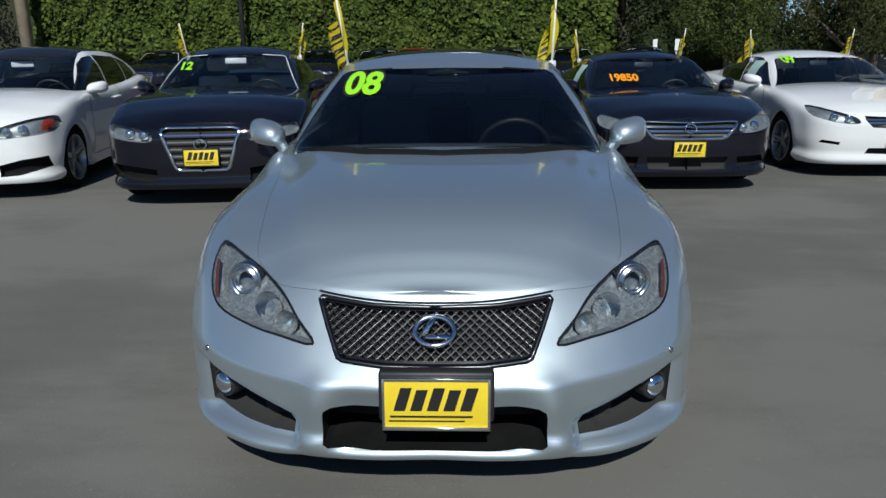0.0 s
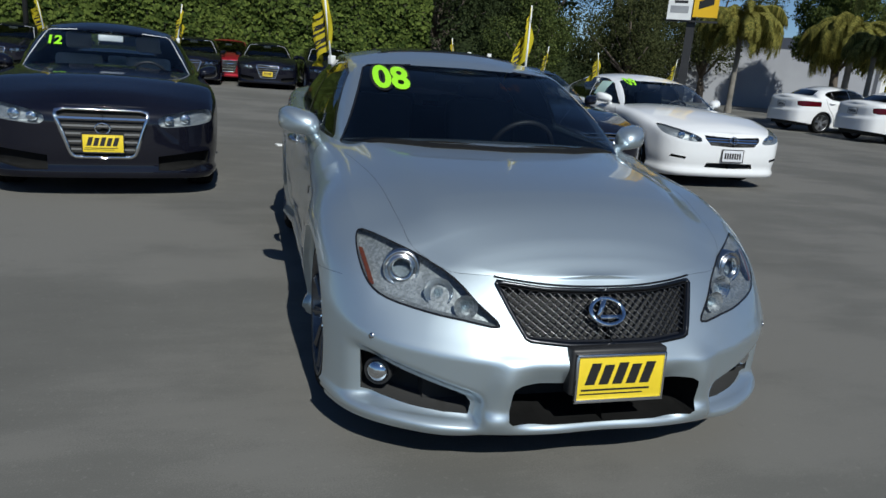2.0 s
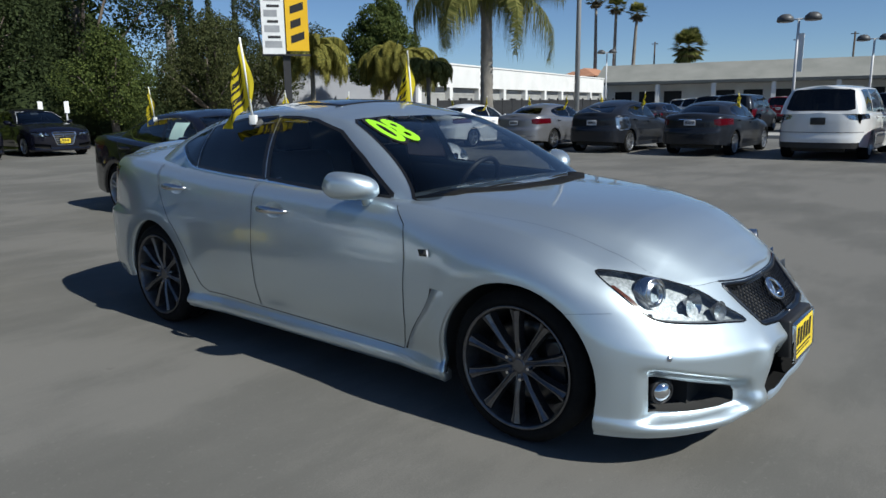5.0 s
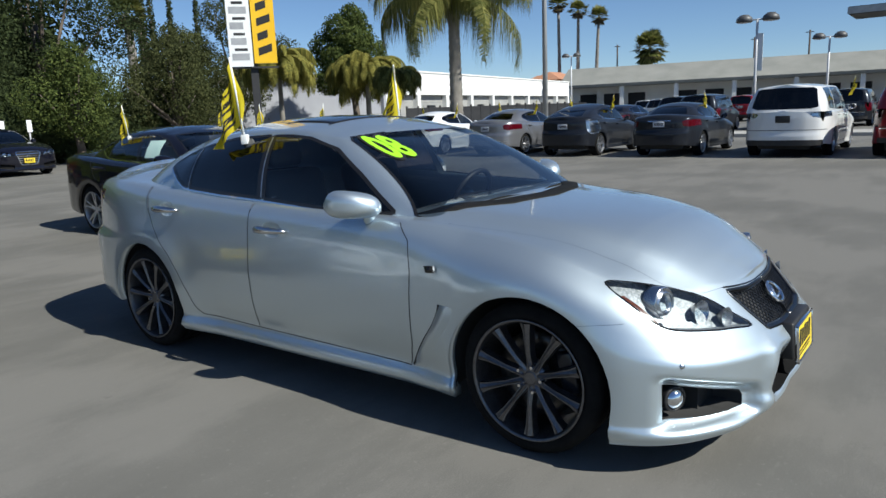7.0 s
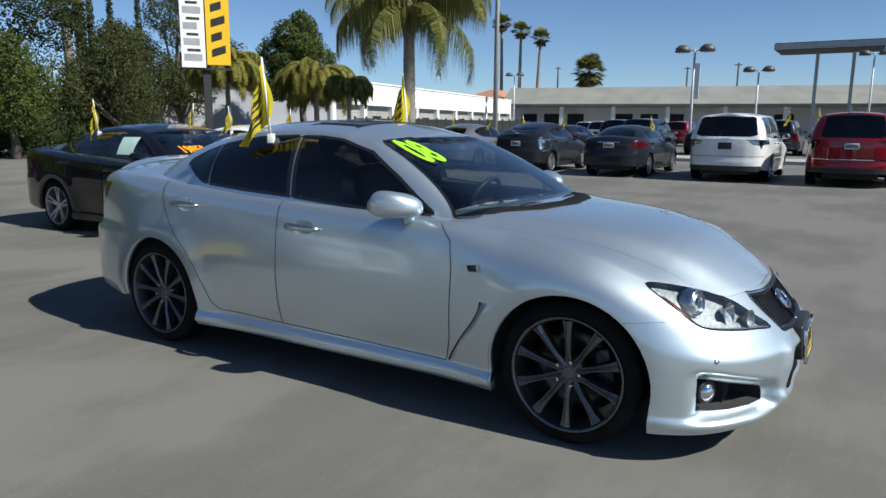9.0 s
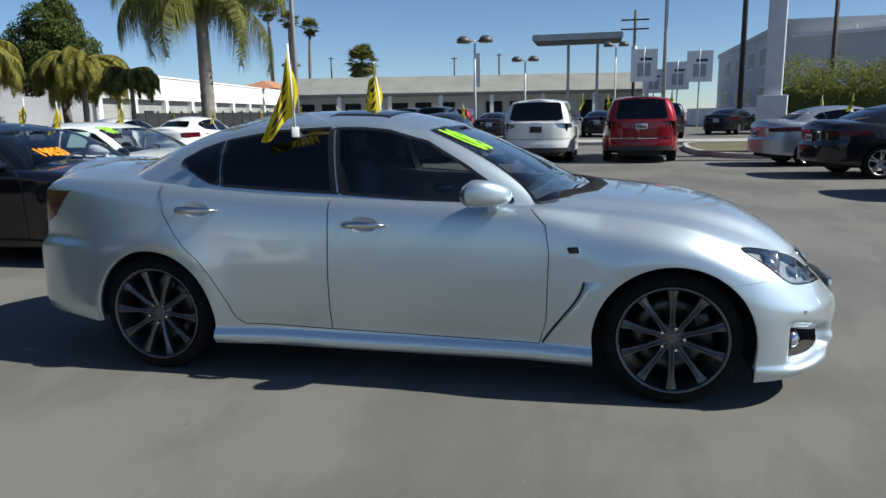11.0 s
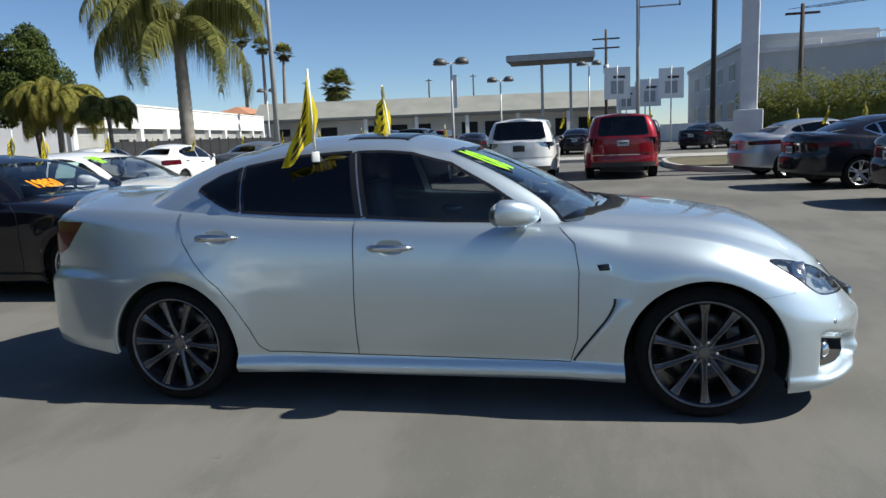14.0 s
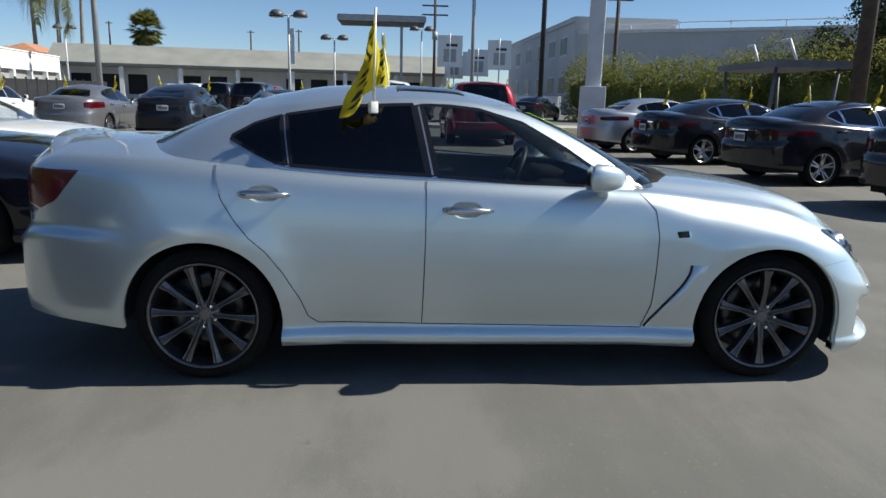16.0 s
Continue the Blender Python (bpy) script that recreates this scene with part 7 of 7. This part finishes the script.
IVY = leafy("ivy_leaf", (0.028, 0.052, 0.009), (0.165, 0.215, 0.045))
TREE_DARK = leafy("dark_tree_leaf", (0.02, 0.03, 0.011), (0.062, 0.085, 0.03))
TREE_MID = leafy("tree_leaf", (0.038, 0.06, 0.016), (0.125, 0.155, 0.04))
TREE_OLIVE = leafy("olive_tree_leaf", (0.034, 0.044, 0.016), (0.1, 0.11, 0.04))
HEDGE_LEAF = leafy("hedge_leaf", (0.12, 0.14, 0.035), (0.32, 0.32, 0.09), 0.85, 0.45)
TREE_GOLD = leafy("golden_tree_leaf", (0.075, 0.088, 0.02), (0.34, 0.3, 0.07))
PALM_LEAF = leafy("palm_leaf", (0.06, 0.078, 0.018), (0.27, 0.26, 0.08))
BARK = mottled("bark", (0.07, 0.055, 0.045), (0.15, 0.125, 0.1), 3.0, 0.9, fine=30, depth=0.5, dist=0.01)
PALM_BARK = mottled("palm_bark", (0.13, 0.12, 0.1), (0.27, 0.25, 0.22), 2.0, 0.9, fine=25, depth=0.4, dist=0.01)
DRY = leafy("dry_palm_leaf", (0.09, 0.075, 0.045), (0.2, 0.17, 0.1))


def leaves(centres, normals, size, rng, aspect=0.7, droop=0.0):
    """Many small bent leaves, each of two triangles pairs, as one mesh."""
    n = len(centres)
    t = rng.normal(size=(n, 3))
    t -= normals * np.sum(t * normals, 1)[:, None]
    t /= np.linalg.norm(t, axis=1)[:, None] + 1e-9
    if droop:
        t = t + np.array([0, 0, -droop])
        t /= np.linalg.norm(t, axis=1)[:, None]
    s = np.cross(normals, t)
    s /= np.linalg.norm(s, axis=1)[:, None] + 1e-9
    k = (size * rng.uniform(0.6, 1.3, n))[:, None]
    a, b = centres - t * k * 0.5, centres + t * k * 0.5
    c = s * k * aspect * 0.5
    lift = normals * k * 0.12
    verts = np.stack([a, centres - c + lift, b, centres + c + lift], 1).reshape(-1, 3)
    faces = np.arange(n * 4).reshape(n, 4)
    me = bpy.data.meshes.new("leaves")
    me.from_pydata(verts.tolist(), [], faces.tolist())
    return me


def crown(rng, blobs, count, size, droop=0.0, flat=1.0):
    """Leaves in clumps: blobs are (x, y, z, radius)."""
    cs, ns = [], []
    tot = sum(b[3] ** 2 for b in blobs)
    for x, y, z, r in blobs:
        k = int(count * r * r / tot)
        d = rng.normal(size=(k, 3))
        d /= np.linalg.norm(d, axis=1)[:, None]
        rad = r * rng.uniform(0.25, 1.0, k) ** 0.4 * (1 + 0.22 * np.sin(d[:, 0] * 7 + x * 3) * np.cos(d[:, 2] * 6 + y * 5))
        cs.append(np.array([x, y, z]) + d * rad[:, None] * np.array([1, 1, flat]))
        nn = d + rng.normal(size=(k, 3)) * 0.6
        ns.append(nn / np.linalg.norm(nn, axis=1)[:, None])
    return leaves(np.vstack(cs), np.vstack(ns), size, rng, droop=droop)


def tree(x, y, trunk_h, height, spread, seed, leaf, label, count=5000, size=0.22, droop=0.0, lobes=12, low=0.35):
    rng = np.random.default_rng(seed)
    t = thing("tree", label, "tree", Matrix.Translation((x, y, lot_height(x))))
    b = bmesh.new()
    r = 0.05 + height * 0.022
    tube(b, [(0, 0, -0.1), (0.05, 0.03, trunk_h * 0.5), (0.0, 0.1, trunk_h), (0.1, 0.0, height * 0.6)], [r * 1.25, r, r * 0.85, r * 0.4], 10)
    blobs = []
    for i in range(lobes):
        a, f = 2.399 * i + rng.uniform(-0.4, 0.4), rng.uniform(0.25, 1.0)
        z = trunk_h + (height - trunk_h) * (low * 0.3 + (1 - low * 0.3) * (i + 0.5) / lobes)
        wide = math.sin(math.pi * min(0.95, 0.18 + 0.8 * (i + 0.5) / lobes))
        px, py = spread * wide * f * math.cos(a), spread * wide * f * math.sin(a)
        rr = spread * rng.uniform(0.34, 0.56) * (0.6 + 0.4 * wide)
        blobs.append((px, py, z - rr * 0.3, rr))
        tube(b, [(0, 0.05, trunk_h * 0.85), (px * 0.5, py * 0.5, (trunk_h + z) / 2), (px, py, z)], [r * 0.5, r * 0.3, r * 0.1], 6)
    part("trunk", b, BARK, t)
    me = crown(rng, blobs, count, size, droop)
    part("crown", me, leaf, t)
    return t


def feather_palm(x, y, trunk_h, frond, seed, label, count=20, r=0.17, leaf=None):
    """A palm with a ringed trunk and long drooping feather fronds."""
    rng = np.random.default_rng(seed)
    t = thing("palm_tree", label, "palm tree", Matrix.Translation((x, y, lot_height(x))))
    prof = [(z, r * (1.25 if z < 0.3 else 1.0) * (1 - 0.25 * z / trunk_h) * (1.06 if i % 2 else 0.97)) for i, z in enumerate(np.linspace(-0.1, trunk_h * 0.8, 36))]
    prof += [(trunk_h * 0.84, r * 1.0), (trunk_h * 0.9, r * 1.12), (trunk_h * 0.97, r * 0.9), (trunk_h * 1.03, r * 0.45)]
    part("trunk", lathe(bmesh.new(), prof, 16, axis="Z"), PALM_BARK, t)
    verts, faces = [], []
    for i in range(count):
        a = 2.399 * i + rng.uniform(-0.2, 0.2)
        rise = rng.uniform(0.05, 1.05) if i % 3 else rng.uniform(0.6, 1.3)
        L = frond * rng.uniform(0.85, 1.1)
        d = np.array([math.cos(a), math.sin(a), 0])
        side = np.array([-math.sin(a), math.cos(a), 0])
        steps = 34
        pts = []
        p, ang = np.array([0, 0, trunk_h * 0.98]), rise
        for j in range(steps):
            pts.append((p.copy(), ang))
            ang -= (2.3 + 0.4 * rise) / steps * (0.4 + 1.2 * j / steps)
            p = p + (d * math.cos(ang) + np.array([0, 0, 1]) * math.sin(ang)) * L / steps
        for j in range(1, steps):
            q0, q1 = pts[j - 1][0], pts[j][0]
            w = 0.022 * (1 - j / steps) + 0.006
            k = len(verts)
            verts += [q0 - side * w, q0 + side * w, q1 + side * w, q1 - side * w]
            faces.append((k, k + 1, k + 2, k + 3))
            if j < 4:
                continue
            ll = frond * 0.36 * math.sin(math.pi * (0.12 + 0.86 * j / steps)) ** 0.7
            for s in (-1, 1):
                for h in (0.0, 0.25, 0.5, 0.75):
                    o = q0 + (q1 - q0) * h
                    out = side * s * rng.uniform(0.2, 0.6) + d * math.cos(ang) * 0.2
                    m1 = o + out * ll * 0.45 + np.array([0, 0, -0.1 * ll])
                    m2 = m1 + out * ll * 0.22 + np.array([0, 0, -rng.uniform(0.6, 1.0) * ll])
                    g = (q1 - q0) / np.linalg.norm(q1 - q0) * 0.013
                    k = len(verts)
                    verts += [o - g, o + g, m1 + g * 1.2, m1 - g * 1.2, m2]
                    faces += [(k, k + 1, k + 2, k + 3), (k + 3, k + 2, k + 4)]
    me = bpy.data.meshes.new("fronds")
    me.from_pydata([tuple(v) for v in verts], [], faces)
    part("crown", me, leaf or PALM_LEAF, t)
    return t


def fan_palm(x, y, trunk_h, head, seed, label, r=0.22, z0=None, skirt=True, low=-0.35):
    """A palm with a round head of stiff fan leaves over a skirt of dry ones."""
    rng = np.random.default_rng(seed)
    t = thing("palm_tree", label, "palm tree", Matrix.Translation((x, y, lot_height(x) if z0 is None else z0)))
    bend = rng.uniform(-0.5, 0.5, 2)
    tb = bmesh.new()
    tube(tb, [(bend[0] * (z / trunk_h) ** 2, bend[1] * (z / trunk_h) ** 2, z) for z in np.linspace(-0.2, trunk_h, 8)], [r * (1.2 - 0.5 * i / 7) for i in range(8)], 10)
    part("trunk", tb, PALM_BARK, t)
    for name, mat, lo, hi, n in (("crown", PALM_LEAF, low, 1.3, 46 if low > -0.5 else 90), ("dry_skirt", DRY, -1.3, -0.4, 22 if skirt else 0)):
        if not n:
            continue
        verts, faces = [], []
        c = np.array([bend[0], bend[1], trunk_h])
        for i in range(n):
            a, e = 2.399 * i, lo + (hi - lo) * ((i + 0.5) / n) + rng.uniform(-0.1, 0.1)
            d = np.array([math.cos(a) * math.cos(e), math.sin(a) * math.cos(e), math.sin(e)])
            L = head * rng.uniform(0.75, 1.1) * (0.8 if name == "dry_skirt" else 1)
            u = np.cross(d, [0, 0, 1.0])
            u /= np.linalg.norm(u) + 1e-9
            w = np.cross(u, d)
            for j in range(9):
                f = (j - 4) / 4 * 0.85
                tip = d * math.cos(f) + u * math.sin(f)
                o = c + d * L * 0.42
                end = c + d * L * 0.42 + tip * L * 0.58 + np.array([0, 0, -0.12 * L * abs(f)]) + w * 0.03
                k = len(verts)
                g = np.cross(tip, w) * L * 0.075
                verts += [o - g * 0.4, (o + end) / 2 - g, end, (o + end) / 2 + g]
                faces.append((k, k + 1, k + 2, k + 3))
            k = len(verts)
            verts += [c - u * 0.02, c + u * 0.02, c + d * L * 0.45 + u * 0.02, c + d * L * 0.45 - u * 0.02]
            faces.append((k, k + 1, k + 2, k + 3))
        me = bpy.data.meshes.new("fans")
        me.from_pydata([tuple(v) for v in verts], [], faces)
        part(name, me, mat, t)
    return t


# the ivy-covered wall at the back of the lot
# near-black green of the wall stands in for the shade between leaves
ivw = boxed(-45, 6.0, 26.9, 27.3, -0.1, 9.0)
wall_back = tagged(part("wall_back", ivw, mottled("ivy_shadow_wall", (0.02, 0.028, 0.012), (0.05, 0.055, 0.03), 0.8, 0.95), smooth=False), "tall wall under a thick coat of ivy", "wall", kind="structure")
rng = np.random.default_rng(5)
N_IVY = 40000
ix = rng.uniform(-18.3, 6.4, N_IVY)
iz = rng.uniform(0.0, 9.2, N_IVY)
puff = 0.28 + 0.22 * np.sin(ix * 1.7 + iz * 0.9) * np.cos(iz * 1.9 - ix * 0.6) + 0.12 * np.sin(ix * 5.1) * np.sin(iz * 4.3)
iy = 26.85 - np.clip(puff, 0.02, 1.0) * rng.uniform(0.3, 1.0, N_IVY)
nn = np.stack([rng.normal(0, 0.55, N_IVY), -np.ones(N_IVY), rng.normal(0.35, 0.5, N_IVY)], 1)
nn /= np.linalg.norm(nn, axis=1)[:, None]
ivy_me = leaves(np.stack([ix, iy, iz], 1), nn, 0.2, rng, 0.8, droop=0.5)
tagged(part("ivy", ivy_me, IVY), "thick green ivy covering the back wall", "ivy", kind="stuff")

tree(-21.5, 25.0, 2.0, 9.0, 2.8, 44, TREE_DARK, "dark tree past the end of the ivy", 12000, 0.16)
tree(7.5, 30.0, 2.5, 11.0, 4.0, 1, TREE_DARK, "large dark tree beside the ivy wall", 28000, 0.14)
tree(14.0, 35.0, 2.5, 11.0, 3.6, 2, TREE_DARK, "large dark tree at the back of the lot", 28000, 0.14)
tree(10.3, 24.5, 1.2, 4.4, 1.9, 3, TREE_MID, "young leafy tree at the lot's edge", 14000, 0.1)
tree(20.6, 33.0, 1.6, 6.3, 2.6, 4, TREE_OLIVE, "dark rounded tree behind the sign", 24000, 0.12)
tree(16.0, 26.5, 1.4, 5.5, 2.4, 6, TREE_OLIVE, "drooping green tree behind the sign", 20000, 0.1, droop=1.0)
tree(24.8, 33.5, 1.6, 9.2, 2.7, 7, TREE_OLIVE, "bushy tree beside the yard wall", 24000, 0.12, droop=0.6)
tree(27.6, 26.3, 2.6, 7.5, 2.2, 8, TREE_MID, "tall feathery tree before the garage", 30000, 0.13, droop=0.8)


feather_palm(25.6, 23.5, 3.7, 2.9, 9, "bushy golden-green palm before the garage", 110, 0.16, TREE_GOLD)
feather_palm(19.6, 23.6, 3.9, 2.4, 10, "small golden palm by the dealer sign", 84, 0.13, TREE_GOLD)
feather_palm(20.2, 16.9, 3.0, 1.4, 12, "little drooping palm beside the golden palm", 70, 0.1)
feather_palm(18.5, 12.65, 5.65, 4.3, 11, "feather palm with a pale ringed trunk and drooping fronds", 24, 0.255)
fan_palm(98.0, 34.5, 9.4, 2.8, 13, "round-headed fan palm behind the showroom", 0.3, low=-1.25)
for fx, fy, fh, s in ((108.8, 54.6, 18.6, 15), (108.8, 51.2, 17.2, 16), (108.8, 47.9, 15.9, 17)):
    fan_palm(fx, fy, fh, 2.0, s, "very tall slender fan palm in the distance", 0.3)
fan_palm(23.9, 43.0, 8.7, 1.6, 18, "fan palm with a shaggy trunk behind the trees", 0.35)
for i, (x, y) in enumerate(((26.4, 46.0), (26.9, 46.3), (27.35, 46.0), (28.9, 46.0), (31.2, 46.0))):
    t = thing("cypress", "slim dark cypress in the distance", "tree", Matrix.Translation((x, y, 0)))
    b = tube(bmesh.new(), [(0, 0, -0.1), (0, 0, 4.0), (0, 0, 12.0)], [0.2, 0.15, 0.03], 8)
    part("trunk", b, BARK, t)
    rng = np.random.default_rng(30 + i)
    part("crown", crown(rng, [(0, 0, z, 0.3 * math.sin(math.pi * (0.1 + 0.88 * (z - 1) / 13))) for z in np.linspace(1.5, 13.5, 24)], 2500, 0.16, 0, 1.6), TREE_DARK, t)


def hedge(label, x0, y0, x1, y1, h, deep, seed, leaf=TREE_MID, count=6000, size=0.25):
    rng = np.random.default_rng(seed)
    n = 14
    blobs = [(x0 + (x1 - x0) * (i + 0.5) / n, y0 + (y1 - y0) * (i + 0.5) / n, h * (0.55 + 0.08 * math.sin(i * 2.1)), deep * (0.9 + 0.25 * math.sin(i * 1.7))) for i in range(n)]
    blobs += [(a, b, h * 0.2, d) for a, b, c, d in blobs]
    t = thing("hedge", label, "hedge", Matrix.Translation((0, 0, 0)))
    core = bmesh.new()
    tube(core, [(a, b, c * 0.6) for a, b, c, d in blobs[:n]], [d * 0.7 for a, b, c, d in blobs[:n]], 8)
    part("core", core, leaf, t)
    part("leafage", crown(rng, blobs, count, size), leaf, t)


hedge("clipped green hedge before the office building", 40.5, -10.6, 31.0, -17.4, 4.5, 1.35, 40, HEDGE_LEAF, 30000, 0.13)
hedge("tall bright hedge beyond the shelter roof", 33.0, -18.6, 24.0, -22.2, 5.4, 1.4, 41, HEDGE_LEAF, 26000, 0.13)
hedge("tall dark mass of trees closing the lot", 4.5, 33.0, 16.0, 38.5, 9.0, 3.0, 46, TREE_DARK, 22000, 0.34)
hedge("dark shrubs at the foot of the trees", 7.0, 26.0, 16.5, 28.6, 3.4, 1.3, 42, TREE_DARK, 12000, 0.16)
tree(32.0, -24.5, 2.0, 9.5, 2.6, 43, TREE_DARK, "dark tree beyond the angled cars", 14000, 0.15)
# terracotta-roofed houses on the far rise
for i, (x, y, w) in enumerate(((105.44, 53.79, 8.0), (114.56, 61.77, 9.0), (110.0, 43.53, 7.0))):
    t = thing("house", "distant house with a terracotta roof", "house", Matrix.Translation((x, y, 0.5)) @ Matrix.Rotation(radians(25 * i), 4, "Z"))
    part("wall", boxed(-w / 2, w / 2, -3, 3, 0, 5.4), TERRACOTTA if i == 0 else STUCCO, t, smooth=False)
    rb = bmesh.new()
    v = [rb.verts.new(p) for p in ((-w / 2 - 0.4, -3.4, 5.4), (w / 2 + 0.4, -3.4, 5.4), (w / 2 + 0.4, 3.4, 5.4), (-w / 2 - 0.4, 3.4, 5.4), (-w / 2 + 2, 0, 6.8), (w / 2 - 2, 0, 6.8))]
    for f in ((0, 1, 5, 4), (1, 2, 5), (2, 3, 4, 5), (3, 0, 4), (3, 2, 1, 0)):
        rb.faces.new([v[i] for i in f])
    part("roof", rb, TERRACOTTA, t, smooth=False)
hedge("far dark trees on the skyline", 114.56, 68.61, 112.28, 23.01, 5.4, 2.8, 45, TREE_DARK, 6000, 0.5)

# ==== window flags ====
FLAG = leafy("flag_yellow", (0.62, 0.5, 0.02), (0.75, 0.62, 0.05), 0.7)


def window_flag(x, y, z, seed, side=-1, height=0.43, open_=0.35, turn=0.0, parent_label="yellow dealer flag clipped on a car window"):
    """A thin white staff clipped on a window, with a slack yellow flag."""
    rng = np.random.default_rng(seed)
    t = thing("window_flag", parent_label, "flag", Matrix.Translation((x, y, z)) @ Matrix.Rotation(radians(turn), 4, "Z"), "window flags")
    lean = side * 0.06
    top = Vector((lean, 0.02, height))
    part("staff", tube(bmesh.new(), [(0, 0, -0.02), top * 0.5, top], [0.0075, 0.0065, 0.006], 6), PAPER, t)
    part("clip", boxed(-0.012, 0.022, -0.02, 0.02, -0.035, 0.02, bevel=0.004), PAPER, t)
    b = bmesh.new()
    rows, cols = 18, 15
    ph = rng.uniform(0, 6)
    grid = []
    for i in range(rows):
        v = i / (rows - 1)
        row = []
        for j in range(cols):
            u = (j - 3) / (cols - 4)  # below nought: a loose flap on the far side of the staff
            p = top * (0.98 - 0.8 * v)
            out = open_ * 0.42 * u * (0.25 + 0.75 * v)
            sag = -0.3 * u * (1 - 0.35 * v) * (1.2 - open_) - 0.03 * math.sin(u * 7 + ph) * u * v
            fold = (0.042 * math.sin(u * 10 + ph + v * 2.6) + 0.014 * math.sin(u * 21 + v * 9 + ph * 2)) * min(1.0, abs(u) * 1.6)
            if u < 0:
                out, sag = 0.13 * u * max(0.0, math.sin(math.pi * (v * 1.25 - 0.22))) ** 2, 0.18 * u * max(0.0, v - 0.3)
            row.append(b.verts.new(p + Vector((fold + 0.25 * out * math.sin(ph), out, sag))))
        grid.append(row)
    for i in range(rows - 1):
        for j in range(cols - 1):
            b.faces.new((grid[i][j], grid[i][j + 1], grid[i + 1][j + 1], grid[i + 1][j]))
    cloth = part("cloth", b.copy(), FLAG, t)
    # black bars where the lettering runs
    k = bmesh.new()
    for i in range(2, rows - 3, 3):
        for s in (-1, 1):
            pts = [grid[i][j].co.copy() for j in range(5, 12)], [grid[i + 2 if i % 2 else i + 1][j].co.copy() for j in range(6, 13)]
            va = [[k.verts.new(p + Vector((s * 0.003, 0, 0))) for p in r] for r in pts]
            for j in range(6):
                k.faces.new((va[0][j], va[0][j + 1], va[1][j + 1], va[1][j]))
    for piece in pieces(k):
        part("printed_bar", piece, INK, cloth)
    b.free()
    return t


window_flag(-0.655, 0.57, 1.30, 1, -1, 0.44, 0.42, turn=28)
window_flag(0.64, 0.5, 1.31, 2, 1, 0.43, 0.45, turn=50)


def flags_on(S, m, ref, ys, seed, z=None):
    for i, (s, y) in enumerate(ys):
        p, n = lay(ref, "right", y, 1.27 * S["roof_z"][3][1] / 1.335, 0.01)
        q = m @ Vector((s * abs(p.x), p.y, p.z))
        window_flag(q.x, q.y, q.z, seed + i, s, 0.4, 0.3 + 0.2 * ((seed + i) % 3) / 2, turn=35 - 25 * i)


flags_on(COUPE_A, coupe_a.matrix_basis, ctx_a["refH"], ((-1, 0.45), (1, 0.45)), 20)
flags_on(SALOON, saloon.matrix_basis, ctx_v["refH"], ((-1, 0.7), (1, 0.6)), 30)
flags_on(MID, silver_car.matrix_basis, silver_ctx["refH"], ((-1, 0.4), (1, 0.45)), 80)
flags_on(BIG, big_car.matrix_basis, big_ctx["refH"], ((-1, 0.3), (1, 0.5)), 84)
flags_on(BIG, big_car_b.matrix_basis, big_ctx_b["refH"], ((-1, 0.35), (1, 0.5)), 88)
flags_on(COUPE_B, coupe_b.matrix_basis, ctx_w["refH"], ((-1, 0.35), (1, 0.4)), 40)
for i, (x, y, z) in enumerate(((17.0, 13.0, 1.4), (17.0, 11.6, 1.4), (17.2, 9.9, 1.4), (17.2, 8.6, 1.4), (17.0, 7.2, 1.42), (17.0, 5.9, 1.42), (17.2, 3.2, 1.4), (17.8, -0.25, 1.62), (17.4, -1.1, 1.6), (17.2, -2.75, 1.6))):
    window_flag(x, y, z - 0.1, 60 + i, -1 if i % 2 else 1, 0.4, 0.3, turn=90)

# stickers on the parked cars
for ref, body, size, x, z, mat, car, label in ((ctx_a["refH"], "12", 0.14, -0.5, 1.24, LIME, coupe_a, "lime green year figures on the windshield"), (ctx_w["refH"], "09", 0.15, -0.42, 1.23, LIME, coupe_b, "lime green year figures on the windshield"),
                                               (ctx_v["refH"], "19850", 0.13, -0.34, 1.06, ORANGE, saloon, "orange price figures on the windshield")):
    st = on_glass(ref, body, size, x, z, mat, "year_sticker" if len(body) == 2 else "price_sticker")
    tagged(st, label).parent = car
# papers in side windows
for ref, car, y, z in ((ctx_v["refH"], saloon, 0.02, 1.1), (ctx_w["refH"], coupe_b, 0.05, 1.12)):
    b = patch(ref, "right", [(y - 0.14, z - 0.1), (y + 0.14, z - 0.1), (y + 0.14, z + 0.1), (y - 0.14, z + 0.1)], 0.004, 0.0, 0.07)
    part("window_paper", b, GREEN_PAPER, car, "pale green sheet in the window")

# a scrap of paper on the ground
scrap = boxed(-0.07, 0.07, -0.05, 0.05, 0.002, 0.02, bevel=0.006)
for v in scrap.verts:
    v.co.z += 0.02 * abs(math.sin(v.co.x * 30 + v.co.y * 21)) * (v.co.z > 0.01)
tagged(part("litter", scrap, PAPER, at=pose(-0.72, 6.06, 0, 0, 0, 25)), "crumpled scrap of white paper on the asphalt", "litter")
